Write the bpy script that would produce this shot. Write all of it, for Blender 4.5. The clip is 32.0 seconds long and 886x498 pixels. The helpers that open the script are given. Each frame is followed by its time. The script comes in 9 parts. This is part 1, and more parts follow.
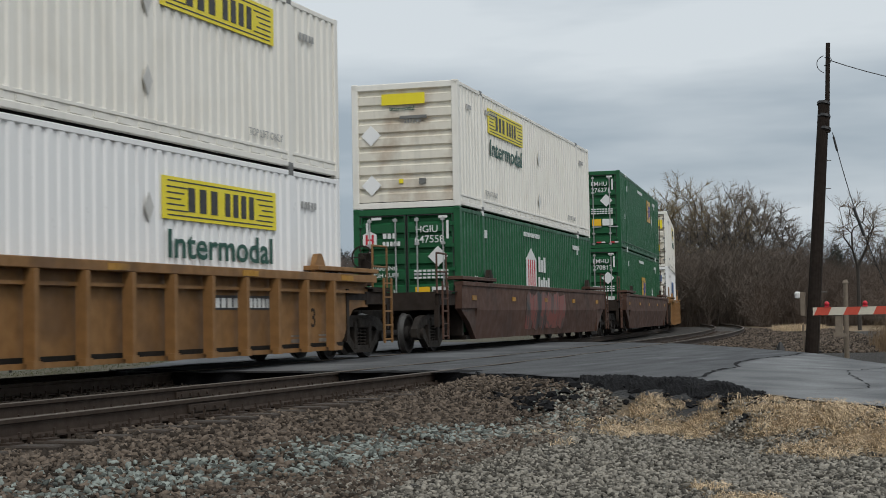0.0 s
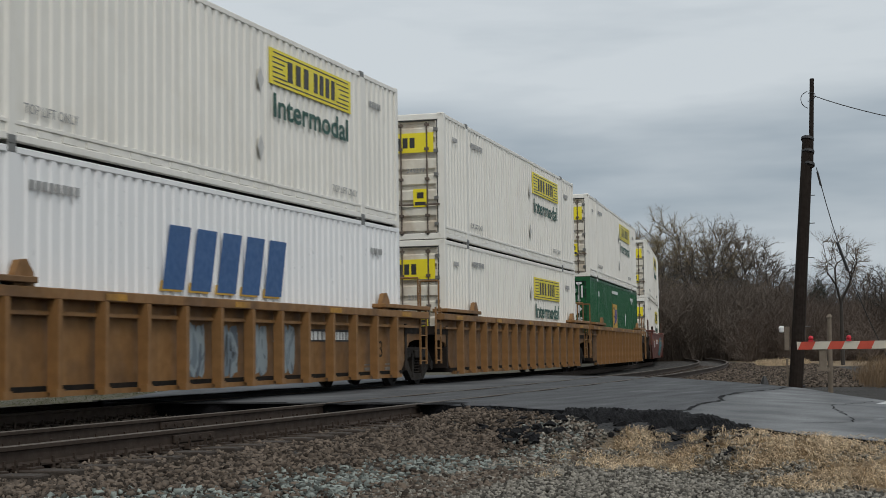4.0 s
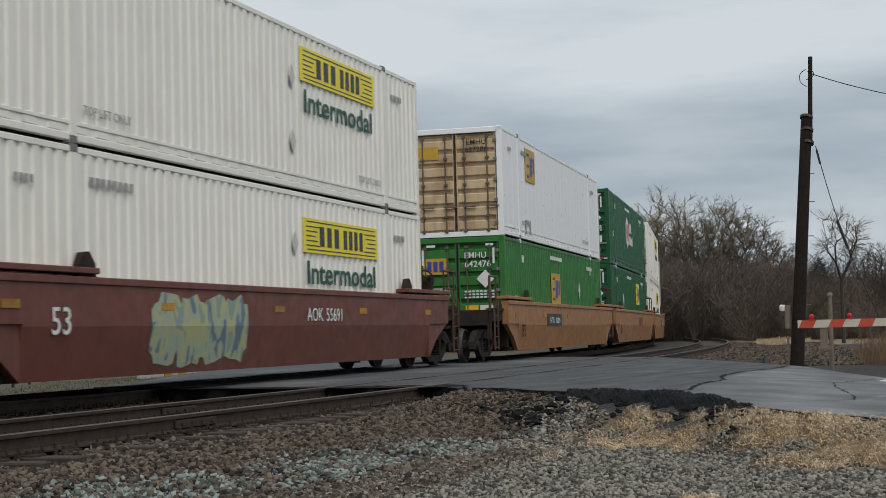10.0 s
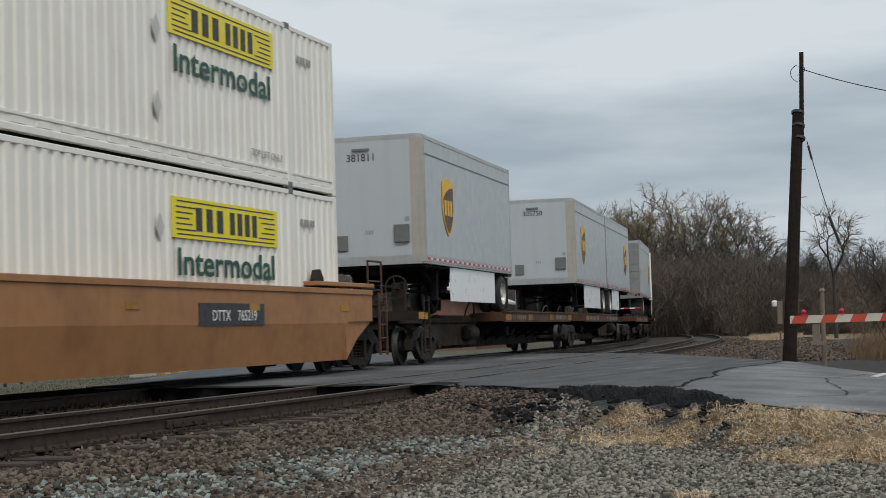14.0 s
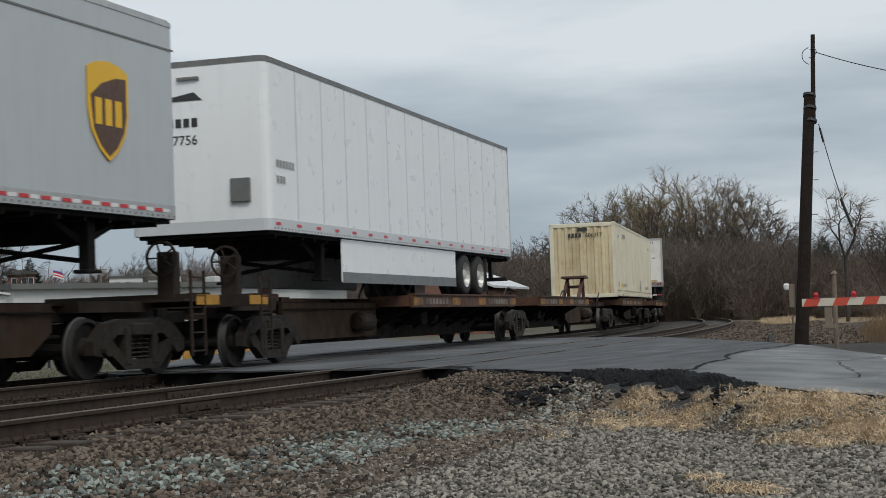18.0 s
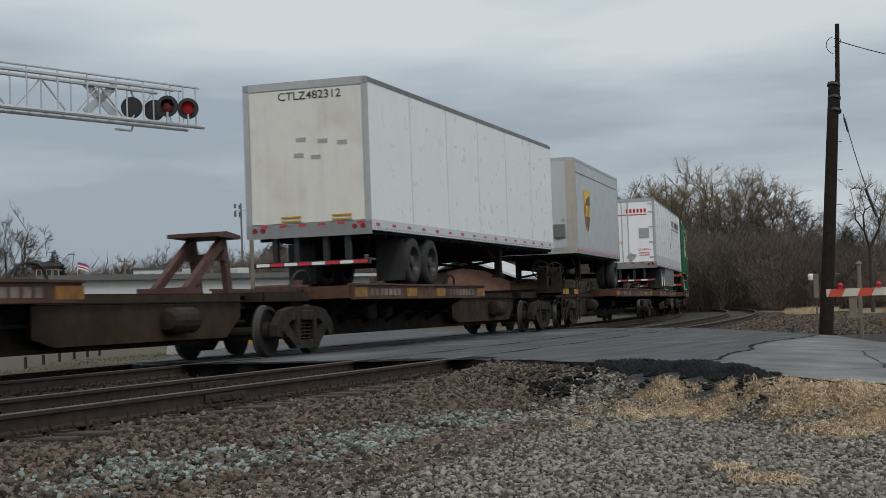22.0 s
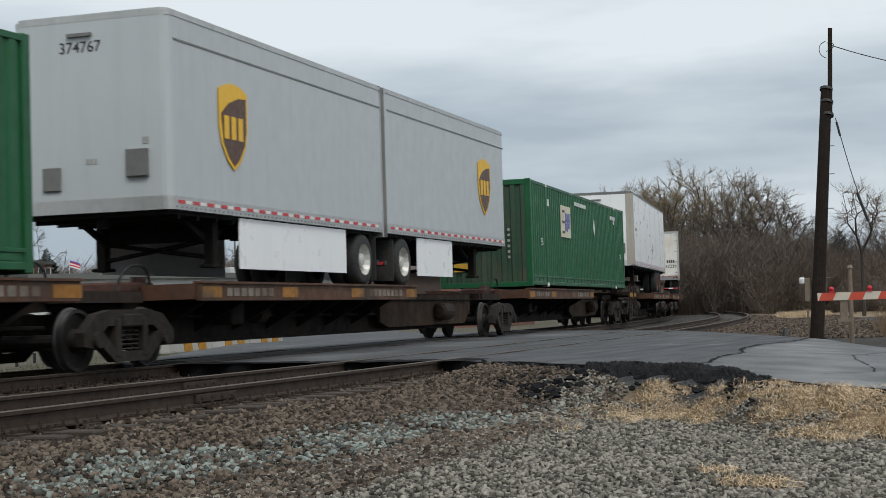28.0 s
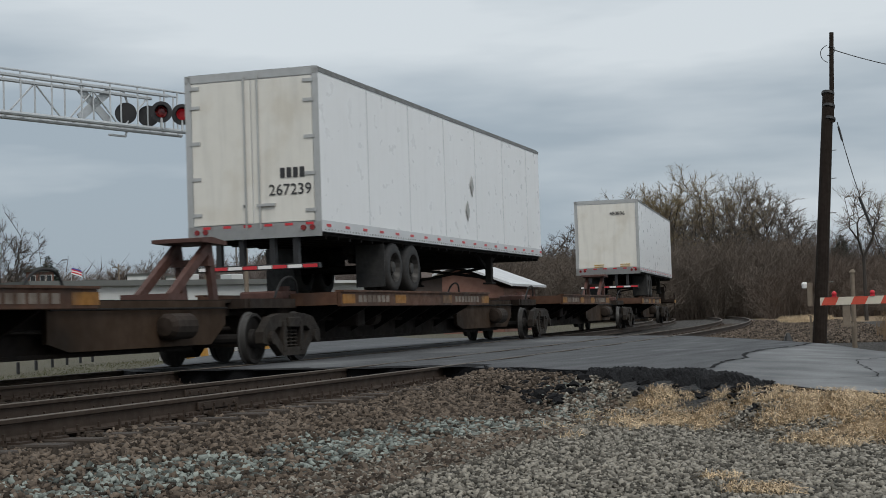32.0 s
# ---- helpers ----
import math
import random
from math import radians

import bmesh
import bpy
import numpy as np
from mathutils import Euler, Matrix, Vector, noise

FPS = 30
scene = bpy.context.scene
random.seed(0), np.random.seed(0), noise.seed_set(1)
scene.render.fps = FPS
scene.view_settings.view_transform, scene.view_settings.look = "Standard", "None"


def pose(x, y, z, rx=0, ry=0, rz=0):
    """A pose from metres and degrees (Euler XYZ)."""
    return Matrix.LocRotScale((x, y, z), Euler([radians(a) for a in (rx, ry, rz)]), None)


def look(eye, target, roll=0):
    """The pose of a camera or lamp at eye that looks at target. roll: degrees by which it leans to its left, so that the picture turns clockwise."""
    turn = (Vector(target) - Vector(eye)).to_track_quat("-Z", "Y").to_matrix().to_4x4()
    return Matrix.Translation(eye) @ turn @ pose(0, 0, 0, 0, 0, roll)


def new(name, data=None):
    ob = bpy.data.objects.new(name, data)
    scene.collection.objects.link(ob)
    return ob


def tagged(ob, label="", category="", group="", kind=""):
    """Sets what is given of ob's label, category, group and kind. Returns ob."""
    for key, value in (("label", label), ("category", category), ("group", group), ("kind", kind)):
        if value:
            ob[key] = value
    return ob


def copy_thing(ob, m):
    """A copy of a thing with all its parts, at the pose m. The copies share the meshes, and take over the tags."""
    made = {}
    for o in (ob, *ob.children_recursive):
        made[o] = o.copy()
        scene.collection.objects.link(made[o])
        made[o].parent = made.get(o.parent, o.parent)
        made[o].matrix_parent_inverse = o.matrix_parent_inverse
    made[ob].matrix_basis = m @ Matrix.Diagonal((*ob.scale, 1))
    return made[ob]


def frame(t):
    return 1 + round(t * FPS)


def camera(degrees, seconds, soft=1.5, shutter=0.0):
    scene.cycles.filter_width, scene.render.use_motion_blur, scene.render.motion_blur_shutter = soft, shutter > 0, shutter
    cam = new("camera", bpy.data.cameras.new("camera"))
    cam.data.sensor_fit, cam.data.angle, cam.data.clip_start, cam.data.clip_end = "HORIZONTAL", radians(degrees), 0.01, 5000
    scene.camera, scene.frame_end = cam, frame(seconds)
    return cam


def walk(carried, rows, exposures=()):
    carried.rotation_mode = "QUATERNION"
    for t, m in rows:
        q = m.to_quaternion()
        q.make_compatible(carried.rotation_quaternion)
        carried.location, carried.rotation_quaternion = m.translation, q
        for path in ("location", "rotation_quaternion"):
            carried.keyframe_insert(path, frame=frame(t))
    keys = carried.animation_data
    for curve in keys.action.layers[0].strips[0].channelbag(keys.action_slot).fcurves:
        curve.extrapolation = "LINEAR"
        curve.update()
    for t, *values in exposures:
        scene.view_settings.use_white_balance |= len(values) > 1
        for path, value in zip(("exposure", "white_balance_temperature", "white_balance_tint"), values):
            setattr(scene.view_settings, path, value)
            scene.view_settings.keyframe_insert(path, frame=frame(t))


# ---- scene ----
cam = camera(32.37, 32.0, soft=0.7, shutter=0.12)
# seconds, eye x y z in metres, heading, pitch and lean in degrees; z = 0 is the rail top
ROWS = [
    (0.0, 0.007, -0.023, 0.699, 24.19, 2.66, -1.09),
    (0.5, 0.025, -0.021, 0.698, 24.24, 2.72, -0.53),
    (1.0, 0.001, -0.023, 0.693, 24.34, 3.16, -0.57),
    (1.5, 0.024, -0.024, 0.687, 24.05, 3.04, -1.15),
    (2.0, 0.014, -0.028, 0.694, 23.85, 3.42, -1.23),
    (2.5, -0.017, -0.025, 0.686, 23.75, 3.60, -1.22),
    (3.0, -0.025, -0.013, 0.696, 23.70, 3.71, -0.92),
    (3.5, -0.014, -0.014, 0.689, 23.58, 3.81, -0.92),
    (4.0, -0.026, -0.010, 0.680, 23.57, 3.90, -0.81),
    (4.5, -0.015, -0.028, 0.686, 23.39, 3.91, -0.80),
    (6.5, -0.018, -0.005, 0.688, 23.54, 4.43, -0.84),
    (7.0, -0.012, -0.014, 0.685, 23.54, 4.30, -0.97),
    (7.5, 0.003, -0.003, 0.682, 23.51, 3.90, -1.29),
    (8.0, -0.024, -0.010, 0.683, 23.57, 3.65, -1.50),
    (8.5, -0.026, -0.013, 0.689, 23.57, 3.53, -1.62),
    (9.0, -0.020, -0.014, 0.677, 23.59, 3.51, -1.73),
    (9.5, -0.018, -0.013, 0.678, 23.64, 3.31, -1.62),
    (10.0, -0.011, -0.005, 0.677, 23.58, 3.26, -1.49),
    (10.5, 0.011, -0.010, 0.689, 23.57, 3.27, -1.42),
    (11.0, 0.006, -0.012, 0.685, 23.58, 3.25, -1.62),
    (11.5, 0.002, -0.006, 0.688, 23.54, 3.21, -1.65),
    (12.0, 0.017, -0.004, 0.679, 23.39, 3.22, -1.73),
    (12.5, 0.007, -0.006, 0.683, 23.42, 3.23, -1.70),
    (13.0, 0.006, -0.004, 0.679, 23.39, 3.18, -1.67),
    (13.5, 0.003, -0.007, 0.686, 23.39, 3.12, -1.70),
    (14.0, 0.020, -0.007, 0.685, 23.31, 3.14, -1.79),
    (14.5, -0.003, -0.006, 0.672, 23.25, 3.12, -1.88),
    (16.5, 0.008, -0.011, 0.675, 23.52, 2.63, -2.12),
    (17.0, 0.021, 0.000, 0.679, 23.56, 2.56, -2.04),
    (17.5, 0.002, 0.001, 0.683, 23.62, 2.62, -1.92),
    (18.0, 0.011, 0.005, 0.670, 23.73, 2.60, -2.03),
    (18.5, -0.014, -0.005, 0.681, 23.86, 2.70, -2.04),
    (19.0, 0.000, 0.000, 0.675, 23.94, 2.66, -1.97),
    (19.5, 0.004, 0.002, 0.678, 24.05, 2.64, -1.87),
    (20.0, -0.008, -0.012, 0.676, 24.14, 2.56, -1.89),
    (20.5, -0.011, -0.013, 0.675, 24.20, 2.50, -1.90),
    (21.0, -0.020, -0.015, 0.669, 24.41, 2.38, -2.02),
    (21.5, 0.007, 0.003, 0.674, 24.48, 2.35, -2.12),
    (22.0, -0.005, 0.007, 0.664, 24.60, 2.30, -2.11),
    (22.5, 0.006, 0.011, 0.667, 24.72, 2.22, -2.31),
    (23.0, 0.009, -0.001, 0.665, 24.66, 2.14, -2.38),
    (23.5, 0.020, -0.010, 0.660, 24.68, 1.98, -2.60),
    (24.0, 0.009, -0.033, 0.671, 24.57, 2.01, -2.60),
    (24.5, 0.004, -0.035, 0.672, 24.54, 1.95, -2.72),
    (25.0, 0.047, -0.029, 0.672, 24.60, 1.91, -2.61),
    (25.5, 0.019, -0.027, 0.674, 24.42, 1.83, -2.57),
    (27.5, -0.016, -0.019, 0.666, 24.43, 2.17, -1.81),
    (28.0, -0.020, -0.018, 0.666, 24.33, 2.33, -1.72),
    (28.5, -0.015, -0.015, 0.658, 24.32, 2.42, -1.72),
    (29.0, 0.005, -0.010, 0.661, 24.38, 2.34, -1.69),
    (29.5, -0.013, 0.004, 0.660, 24.33, 2.33, -1.56),
    (30.0, -0.018, 0.012, 0.662, 24.47, 2.43, -1.42),
    (30.5, -0.016, 0.003, 0.669, 24.48, 2.48, -1.52),
    (31.0, 0.021, 0.009, 0.676, 24.50, 2.51, -1.63),
    (31.5, 0.041, 0.018, 0.669, 24.40, 2.50, -1.68),
    (32.0, 0.023, 0.006, 0.668, 24.38, 2.55, -1.91),
]


def camera_pose(x, y, z, yaw, pitch, roll):
    a, b = radians(yaw), radians(pitch)
    way = Vector((math.cos(a) * math.cos(b), math.sin(a) * math.cos(b), math.sin(b)))
    eye = Vector((x, y, z))
    return look(eye, eye + way, roll)


# the film camera's own brightening and darkening
EXPOSURES = [(0.0, 0.05), (1.0, 0.10), (2.0, 0.20), (3.0, 0.18), (4.0, -0.08), (7.0, -0.12), (8.0, -0.08), (9.0, 0.0), (10.0, 0.0), (11.0, 0.08), (12.0, 0.20), (13.0, 0.30), (14.0, 0.06), (17.0, 0.15), (18.0, 0.10), (19.0, 0.0), (20.0, -0.08), (21.0, -0.04), (22.0, -0.04), (23.0, 0.08), (24.0, 0.20), (25.0, 0.20), (28.0, 0.27), (29.0, 0.26), (30.0, 0.20), (31.0, 0.05), (32.0, 0.05)]
walk(cam, [(t, camera_pose(*r)) for t, *r in ROWS], EXPOSURES)

# ---------------------------------------------------------------- light
world = bpy.data.worlds.new("sky")
scene.world = world
world.use_nodes = True
wn, wl = world.node_tree.nodes, world.node_tree.links
wn.clear()
w_out = wn.new("ShaderNodeOutputWorld")
w_bg = wn.new("ShaderNodeBackground")
w_sky = wn.new("ShaderNodeTexSky")
w_sky.sky_type = "NISHITA"
w_sky.sun_disc = False
w_sky.sun_elevation, w_sky.sun_rotation = radians(38), radians(200)
w_sky.air_density, w_sky.dust_density = 1.0, 3.0
w_gain = wn.new("ShaderNodeMixRGB")
w_gain.blend_type = "MULTIPLY"
w_gain.inputs[0].default_value = 1.0
w_gain.inputs[2].default_value = (0.07, 0.07, 0.07, 1)
w_tc = wn.new("ShaderNodeTexCoord")
w_map = wn.new("ShaderNodeMapping")
w_map.inputs["Scale"].default_value = (1.6, 1.6, 9.0)
w_noise = wn.new("ShaderNodeTexNoise")
w_noise.inputs["Scale"].default_value = 1.5
w_noise.inputs["Detail"].default_value = 5.0
w_noise.inputs["Roughness"].default_value = 0.52
w_sep = wn.new("ShaderNodeSeparateXYZ")
w_ramp = wn.new("ShaderNodeValToRGB")
w_ramp.color_ramp.elements[0].position, w_ramp.color_ramp.elements[0].color = 0.34, (0.352, 0.42, 0.482, 1)
w_ramp.color_ramp.elements[1].position, w_ramp.color_ramp.elements[1].color = 0.64, (0.675, 0.73, 0.768, 1)
w_elev = wn.new("ShaderNodeMapRange")
w_elev.inputs["From Min"].default_value, w_elev.inputs["From Max"].default_value = 0.0, 0.28
w_elev.inputs["To Min"].default_value, w_elev.inputs["To Max"].default_value = -0.25, 0.24
w_add = wn.new("ShaderNodeMath")
w_add.operation = "ADD"
w_mix = wn.new("ShaderNodeMixRGB")
w_mix.inputs[0].default_value = 0.90
wl.new(w_tc.outputs["Generated"], w_map.inputs["Vector"])
wl.new(w_map.outputs["Vector"], w_noise.inputs["Vector"])
wl.new(w_tc.outputs["Generated"], w_sep.inputs[0])
wl.new(w_sep.outputs["Z"], w_elev.inputs["Value"])
wl.new(w_noise.outputs["Fac"], w_add.inputs[0])
wl.new(w_elev.outputs[0], w_add.inputs[1])
wl.new(w_add.outputs[0], w_ramp.inputs["Fac"])
wl.new(w_sky.outputs[0], w_gain.inputs[1])
wl.new(w_gain.outputs[0], w_mix.inputs[1])
wl.new(w_ramp.outputs["Color"], w_mix.inputs[2])
wl.new(w_mix.outputs[0], w_bg.inputs["Color"])
w_bg.inputs["Strength"].default_value = 1.0
wl.new(w_bg.outputs[0], w_out.inputs["Surface"])

sun_data = bpy.data.lights.new("sun", "SUN")
sun_data.energy, sun_data.angle, sun_data.color = 1.25, radians(20), (1.0, 0.97, 0.93)
sun = new("sun", sun_data)
sun.matrix_world = look((0, 0, 60), (33, 29, 10))
scene.view_settings.exposure = 0.0

# ---------------------------------------------------------------- materials
MATS = {}


def material(name, base, rough=0.6, metal=0.0, grain=6.0, amount=0.25, dark=0.6, bump=0.0, bump_scale=40.0, streak=0.0, stain=None, stain_amount=0.0, island=False, per_object=0.0, spec=0.5):
    """A worn surface: base colour varied by a broad and a fine noise, streaks that run down, stains and relief."""
    if name in MATS:
        return MATS[name]
    m = bpy.data.materials.new(name)
    m.use_nodes = True
    n, l = m.node_tree.nodes, m.node_tree.links
    b = n["Principled BSDF"]
    b.inputs["Roughness"].default_value = rough
    b.inputs["Metallic"].default_value = metal
    b.inputs["Specular IOR Level"].default_value = spec
    tc = n.new("ShaderNodeTexCoord")

    def noise_node(scale, detail, stretch=None):
        t = n.new("ShaderNodeTexNoise")
        t.inputs["Scale"].default_value = scale
        t.inputs["Detail"].default_value = detail
        if stretch:
            mp = n.new("ShaderNodeMapping")
            mp.inputs["Scale"].default_value = stretch
            l.new(tc.outputs["Object"], mp.inputs["Vector"])
            l.new(mp.outputs["Vector"], t.inputs["Vector"])
        else:
            l.new(tc.outputs["Object"], t.inputs["Vector"])
        return t

    def ranged(out, a, c, lo, hi):
        r = n.new("ShaderNodeMapRange")
        for k, v in (("From Min", a), ("From Max", c), ("To Min", lo), ("To Max", hi)):
            r.inputs[k].default_value = v
        l.new(out, r.inputs["Value"])
        return r.outputs[0]

    def mixed(fac, c1, c2, mode="MIX"):
        x = n.new("ShaderNodeMixRGB")
        x.blend_type = mode
        for sock, v in ((x.inputs[0], fac), (x.inputs[1], c1), (x.inputs[2], c2)):
            if isinstance(v, (int, float)):
                sock.default_value = v
            elif isinstance(v, tuple):
                sock.default_value = (*v, 1) if len(v) == 3 else v
            else:
                l.new(v, sock)
        return x.outputs[0]

    low = tuple(c * dark for c in base)
    broad = noise_node(grain * 0.12, 4)
    fine = noise_node(grain, 6)
    col = mixed(ranged(broad.outputs["Fac"], 0.35, 0.75, 0.0, amount), base, low)
    col = mixed(ranged(fine.outputs["Fac"], 0.4, 0.75, 0.0, amount * 0.8), col, low)
    if streak:
        st = noise_node(2.2, 5, (2.4, 2.4, 0.22))
        col = mixed(ranged(st.outputs["Fac"], 0.48, 0.78, 0.0, streak), col, tuple(c * 0.45 for c in base))
    if stain:
        sn = noise_node(1.1, 7)
        col = mixed(ranged(sn.outputs["Fac"], 0.52, 0.68, 0.0, stain_amount), col, stain)
    if island:
        g = n.new("ShaderNodeNewGeometry")
        col = mixed(ranged(g.outputs["Random Per Island"], 0.12, 1.05, 0.0, 1.0), mixed(0.85, col, low), mixed(0.75, col, (min(1, base[0] * 2.3), min(1, base[1] * 2.3), min(1, base[2] * 2.3))))
    if per_object:
        o = n.new("ShaderNodeObjectInfo")
        col = mixed(ranged(o.outputs["Random"], 0, 1, 0.0, per_object), col, low)
    l.new(col, b.inputs["Base Color"])
    rr = ranged(fine.outputs["Fac"], 0.3, 0.7, max(0.02, rough - 0.12), min(1.0, rough + 0.12))
    l.new(rr, b.inputs["Roughness"])
    if bump:
        bn = noise_node(bump_scale, 8)
        bp = n.new("ShaderNodeBump")
        bp.inputs["Strength"].default_value = bump
        bp.inputs["Distance"].default_value = 0.02
        l.new(bn.outputs["Fac"], bp.inputs["Height"])
        l.new(bp.outputs[0], b.inputs["Normal"])
    MATS[name] = m
    return m


def glow(name, colour, strength):
    m = bpy.data.materials.new(name)
    m.use_nodes = True
    b = m.node_tree.nodes["Principled BSDF"]
    b.inputs["Base Color"].default_value = (*colour, 1)
    b.inputs["Emission Color"].default_value = (*colour, 1)
    b.inputs["Emission Strength"].default_value = strength
    return m


DIRT, RUST = (0.10, 0.075, 0.05), (0.16, 0.065, 0.025)
WHITE_BOX = material("white_box_paint", (0.83, 0.805, 0.735), 0.45, grain=4, amount=0.10, dark=0.75, streak=0.16, stain=(0.46, 0.38, 0.25), stain_amount=0.10)
WHITE_CLEAN = material("clean_white_paint", (0.84, 0.84, 0.83), 0.38, grain=4, amount=0.06, dark=0.8, streak=0.07)
WHITE_DOOR = material("grimy_white_door_paint", (0.77, 0.725, 0.62), 0.5, grain=5, amount=0.25, dark=0.6, streak=0.35, stain=(0.32, 0.19, 0.09), stain_amount=0.55)
TAN_DOOR = material("rust_stained_door_paint", (0.62, 0.46, 0.28), 0.55, grain=5, amount=0.4, dark=0.6, streak=0.5, stain=(0.28, 0.13, 0.05), stain_amount=0.6)
CREAM = material("cream_box_paint", (0.70, 0.65, 0.50), 0.5, grain=4, amount=0.2, dark=0.7, streak=0.25, stain=(0.42, 0.31, 0.16), stain_amount=0.3)
CREAM_END = material("stained_cream_paint", (0.66, 0.56, 0.36), 0.55, grain=4, amount=0.4, dark=0.6, streak=0.5, stain=(0.34, 0.21, 0.09), stain_amount=0.5)
GREEN = material("green_box_paint", (0.011, 0.100, 0.036), 0.45, grain=4, amount=0.3, dark=0.55, streak=0.25, stain=(0.016, 0.055, 0.024), stain_amount=0.35, spec=0.35)
GREEN_PALE = material("faded_green_box_paint", (0.036, 0.175, 0.034), 0.5, grain=4, amount=0.3, dark=0.6, streak=0.3, stain=(0.02, 0.08, 0.025), stain_amount=0.4, spec=0.35)
GREEN_DARK = material("sooty_green_box_paint", (0.03, 0.07, 0.04), 0.55, grain=4, amount=0.4, dark=0.5, streak=0.4, stain=DIRT, stain_amount=0.5)
TRAILER_WHITE = material("white_trailer_skin", (0.84, 0.85, 0.85), 0.35, grain=3, amount=0.08, dark=0.8, streak=0.1)
TRAILER_DOOR = material("worn_white_trailer_door", (0.72, 0.70, 0.64), 0.42, grain=5, amount=0.18, dark=0.7, streak=0.25, stain=(0.40, 0.32, 0.2), stain_amount=0.25)
TRAILER_GREY = material("grey_trailer_skin", (0.47, 0.50, 0.51), 0.4, grain=3, amount=0.12, dark=0.8, streak=0.12)
TRAILER_SEAM = material("grey_trailer_seam", (0.58, 0.60, 0.61), 0.45, grain=3, amount=0.2, dark=0.8)
ROLLER = material("grimy_grey_roller_door", (0.235, 0.245, 0.228), 0.55, grain=4, amount=0.3, dark=0.65, streak=0.3, stain=(0.15, 0.14, 0.12), stain_amount=0.3)
BEAM_BROWN = material("rusty_beam_cover", (0.062, 0.038, 0.023), 0.8, grain=4, amount=0.6, dark=0.35, streak=0.5, stain=(0.02, 0.014, 0.01), stain_amount=0.7, bump=0.1, spec=0.2)
MARK_RUST = material("dark_red_marking", (0.20, 0.045, 0.028), 0.6, grain=9, amount=0.3)
ALUMINIUM = material("dull_aluminium", (0.50, 0.50, 0.49), 0.42, 0.6, grain=8, amount=0.25, dark=0.6, streak=0.2)
RUSTY_BAR = material("rusty_lock_bar", (0.15, 0.115, 0.09), 0.6, 0.2, grain=8, amount=0.5, dark=0.4, stain=(0.09, 0.04, 0.02), stain_amount=0.6)
ALU_DARK = material("dark_oxidised_aluminium", (0.20, 0.20, 0.19), 0.5, 0.4, grain=8, amount=0.3, dark=0.5)
WELL_ORANGE = material("orange_brown_car_paint", (0.275, 0.138, 0.044), 0.65, grain=5, amount=0.5, dark=0.4, streak=0.45, stain=(0.09, 0.048, 0.022), stain_amount=0.6, bump=0.1)
WELL_TAN = material("tan_car_paint", (0.36, 0.165, 0.06), 0.55, grain=4, amount=0.25, dark=0.6, streak=0.2, stain=(0.16, 0.07, 0.03), stain_amount=0.35, bump=0.06)
WELL_RED = material("oxide_red_car_paint", (0.160, 0.047, 0.031), 0.55, grain=4, amount=0.3, dark=0.55, streak=0.25, stain=(0.08, 0.03, 0.02), stain_amount=0.4, bump=0.06)
WELL_BROWN = material("dark_brown_car_paint", (0.105, 0.053, 0.036), 0.65, grain=4, amount=0.45, dark=0.45, streak=0.4, stain=(0.035, 0.022, 0.016), stain_amount=0.6, bump=0.06, spec=0.3)
# sooty steel, taken darker still to include the shade under the decks
SPINE = material("sooty_brown_steel", (0.030, 0.020, 0.014), 0.8, grain=5, amount=0.5, dark=0.4, streak=0.3, stain=(0.014, 0.011, 0.009), stain_amount=0.6, bump=0.15, spec=0.3)
# beam between its brown ends: under-deck shade painted in as black
BEAM = material("black_centre_beam", (0.017, 0.013, 0.011), 0.85, grain=5, amount=0.5, dark=0.4, stain=(0.035, 0.025, 0.018), stain_amount=0.5, bump=0.15, spec=0.2)
DECK_EDGE = material("rusty_deck_edge", (0.105, 0.044, 0.020), 0.7, grain=6, amount=0.6, dark=0.35, streak=0.5, stain=(0.045, 0.028, 0.019), stain_amount=0.8, bump=0.15)
HITCH = material("rusty_hitch_paint", (0.085, 0.036, 0.026), 0.65, grain=7, amount=0.5, dark=0.4, stain=(0.05, 0.03, 0.025), stain_amount=0.5)
# undergear and truck steel painted darker to carry the shade under the cars
SHADE_BLACK = material("black_undergear", (0.010, 0.009, 0.008), 0.85, grain=9, amount=0.4, dark=0.5, stain=(0.03, 0.022, 0.016), stain_amount=0.5, bump=0.2, spec=0.2)
TRUCK_STEEL = material("dusty_cast_steel", (0.027, 0.021, 0.016), 0.8, grain=9, amount=0.5, dark=0.35, stain=(0.012, 0.010, 0.009), stain_amount=0.6, bump=0.25, spec=0.3)
WHEEL_STEEL = material("brown_wheel_steel", (0.012, 0.0095, 0.008), 0.8, 0.0, grain=9, amount=0.4, dark=0.5)
TREAD = material("worn_wheel_tread", (0.075, 0.072, 0.068), 0.45, 0.4, grain=9, amount=0.4)
RUBBER = material("black_tyre_rubber", (0.022, 0.022, 0.022), 0.8, grain=14, amount=0.3, stain=(0.10, 0.09, 0.075), stain_amount=0.3, bump=0.1)
RIM = material("white_wheel_rim", (0.62, 0.61, 0.57), 0.45, 0.2, grain=9, amount=0.35, dark=0.5)
RIM_DARK = material("grimy_dark_rim", (0.045, 0.042, 0.038), 0.6, 0.2, grain=9, amount=0.4, dark=0.5)
RIM_ORANGE = material("rusty_orange_rim", (0.16, 0.055, 0.022), 0.6, 0.1, grain=9, amount=0.6, dark=0.3, stain=(0.03, 0.025, 0.02), stain_amount=0.7)
RAIL_SIDE = material("rusty_rail_side", (0.050, 0.035, 0.026), 0.8, 0.1, grain=9, amount=0.5, dark=0.5, bump=0.15, spec=0.3)
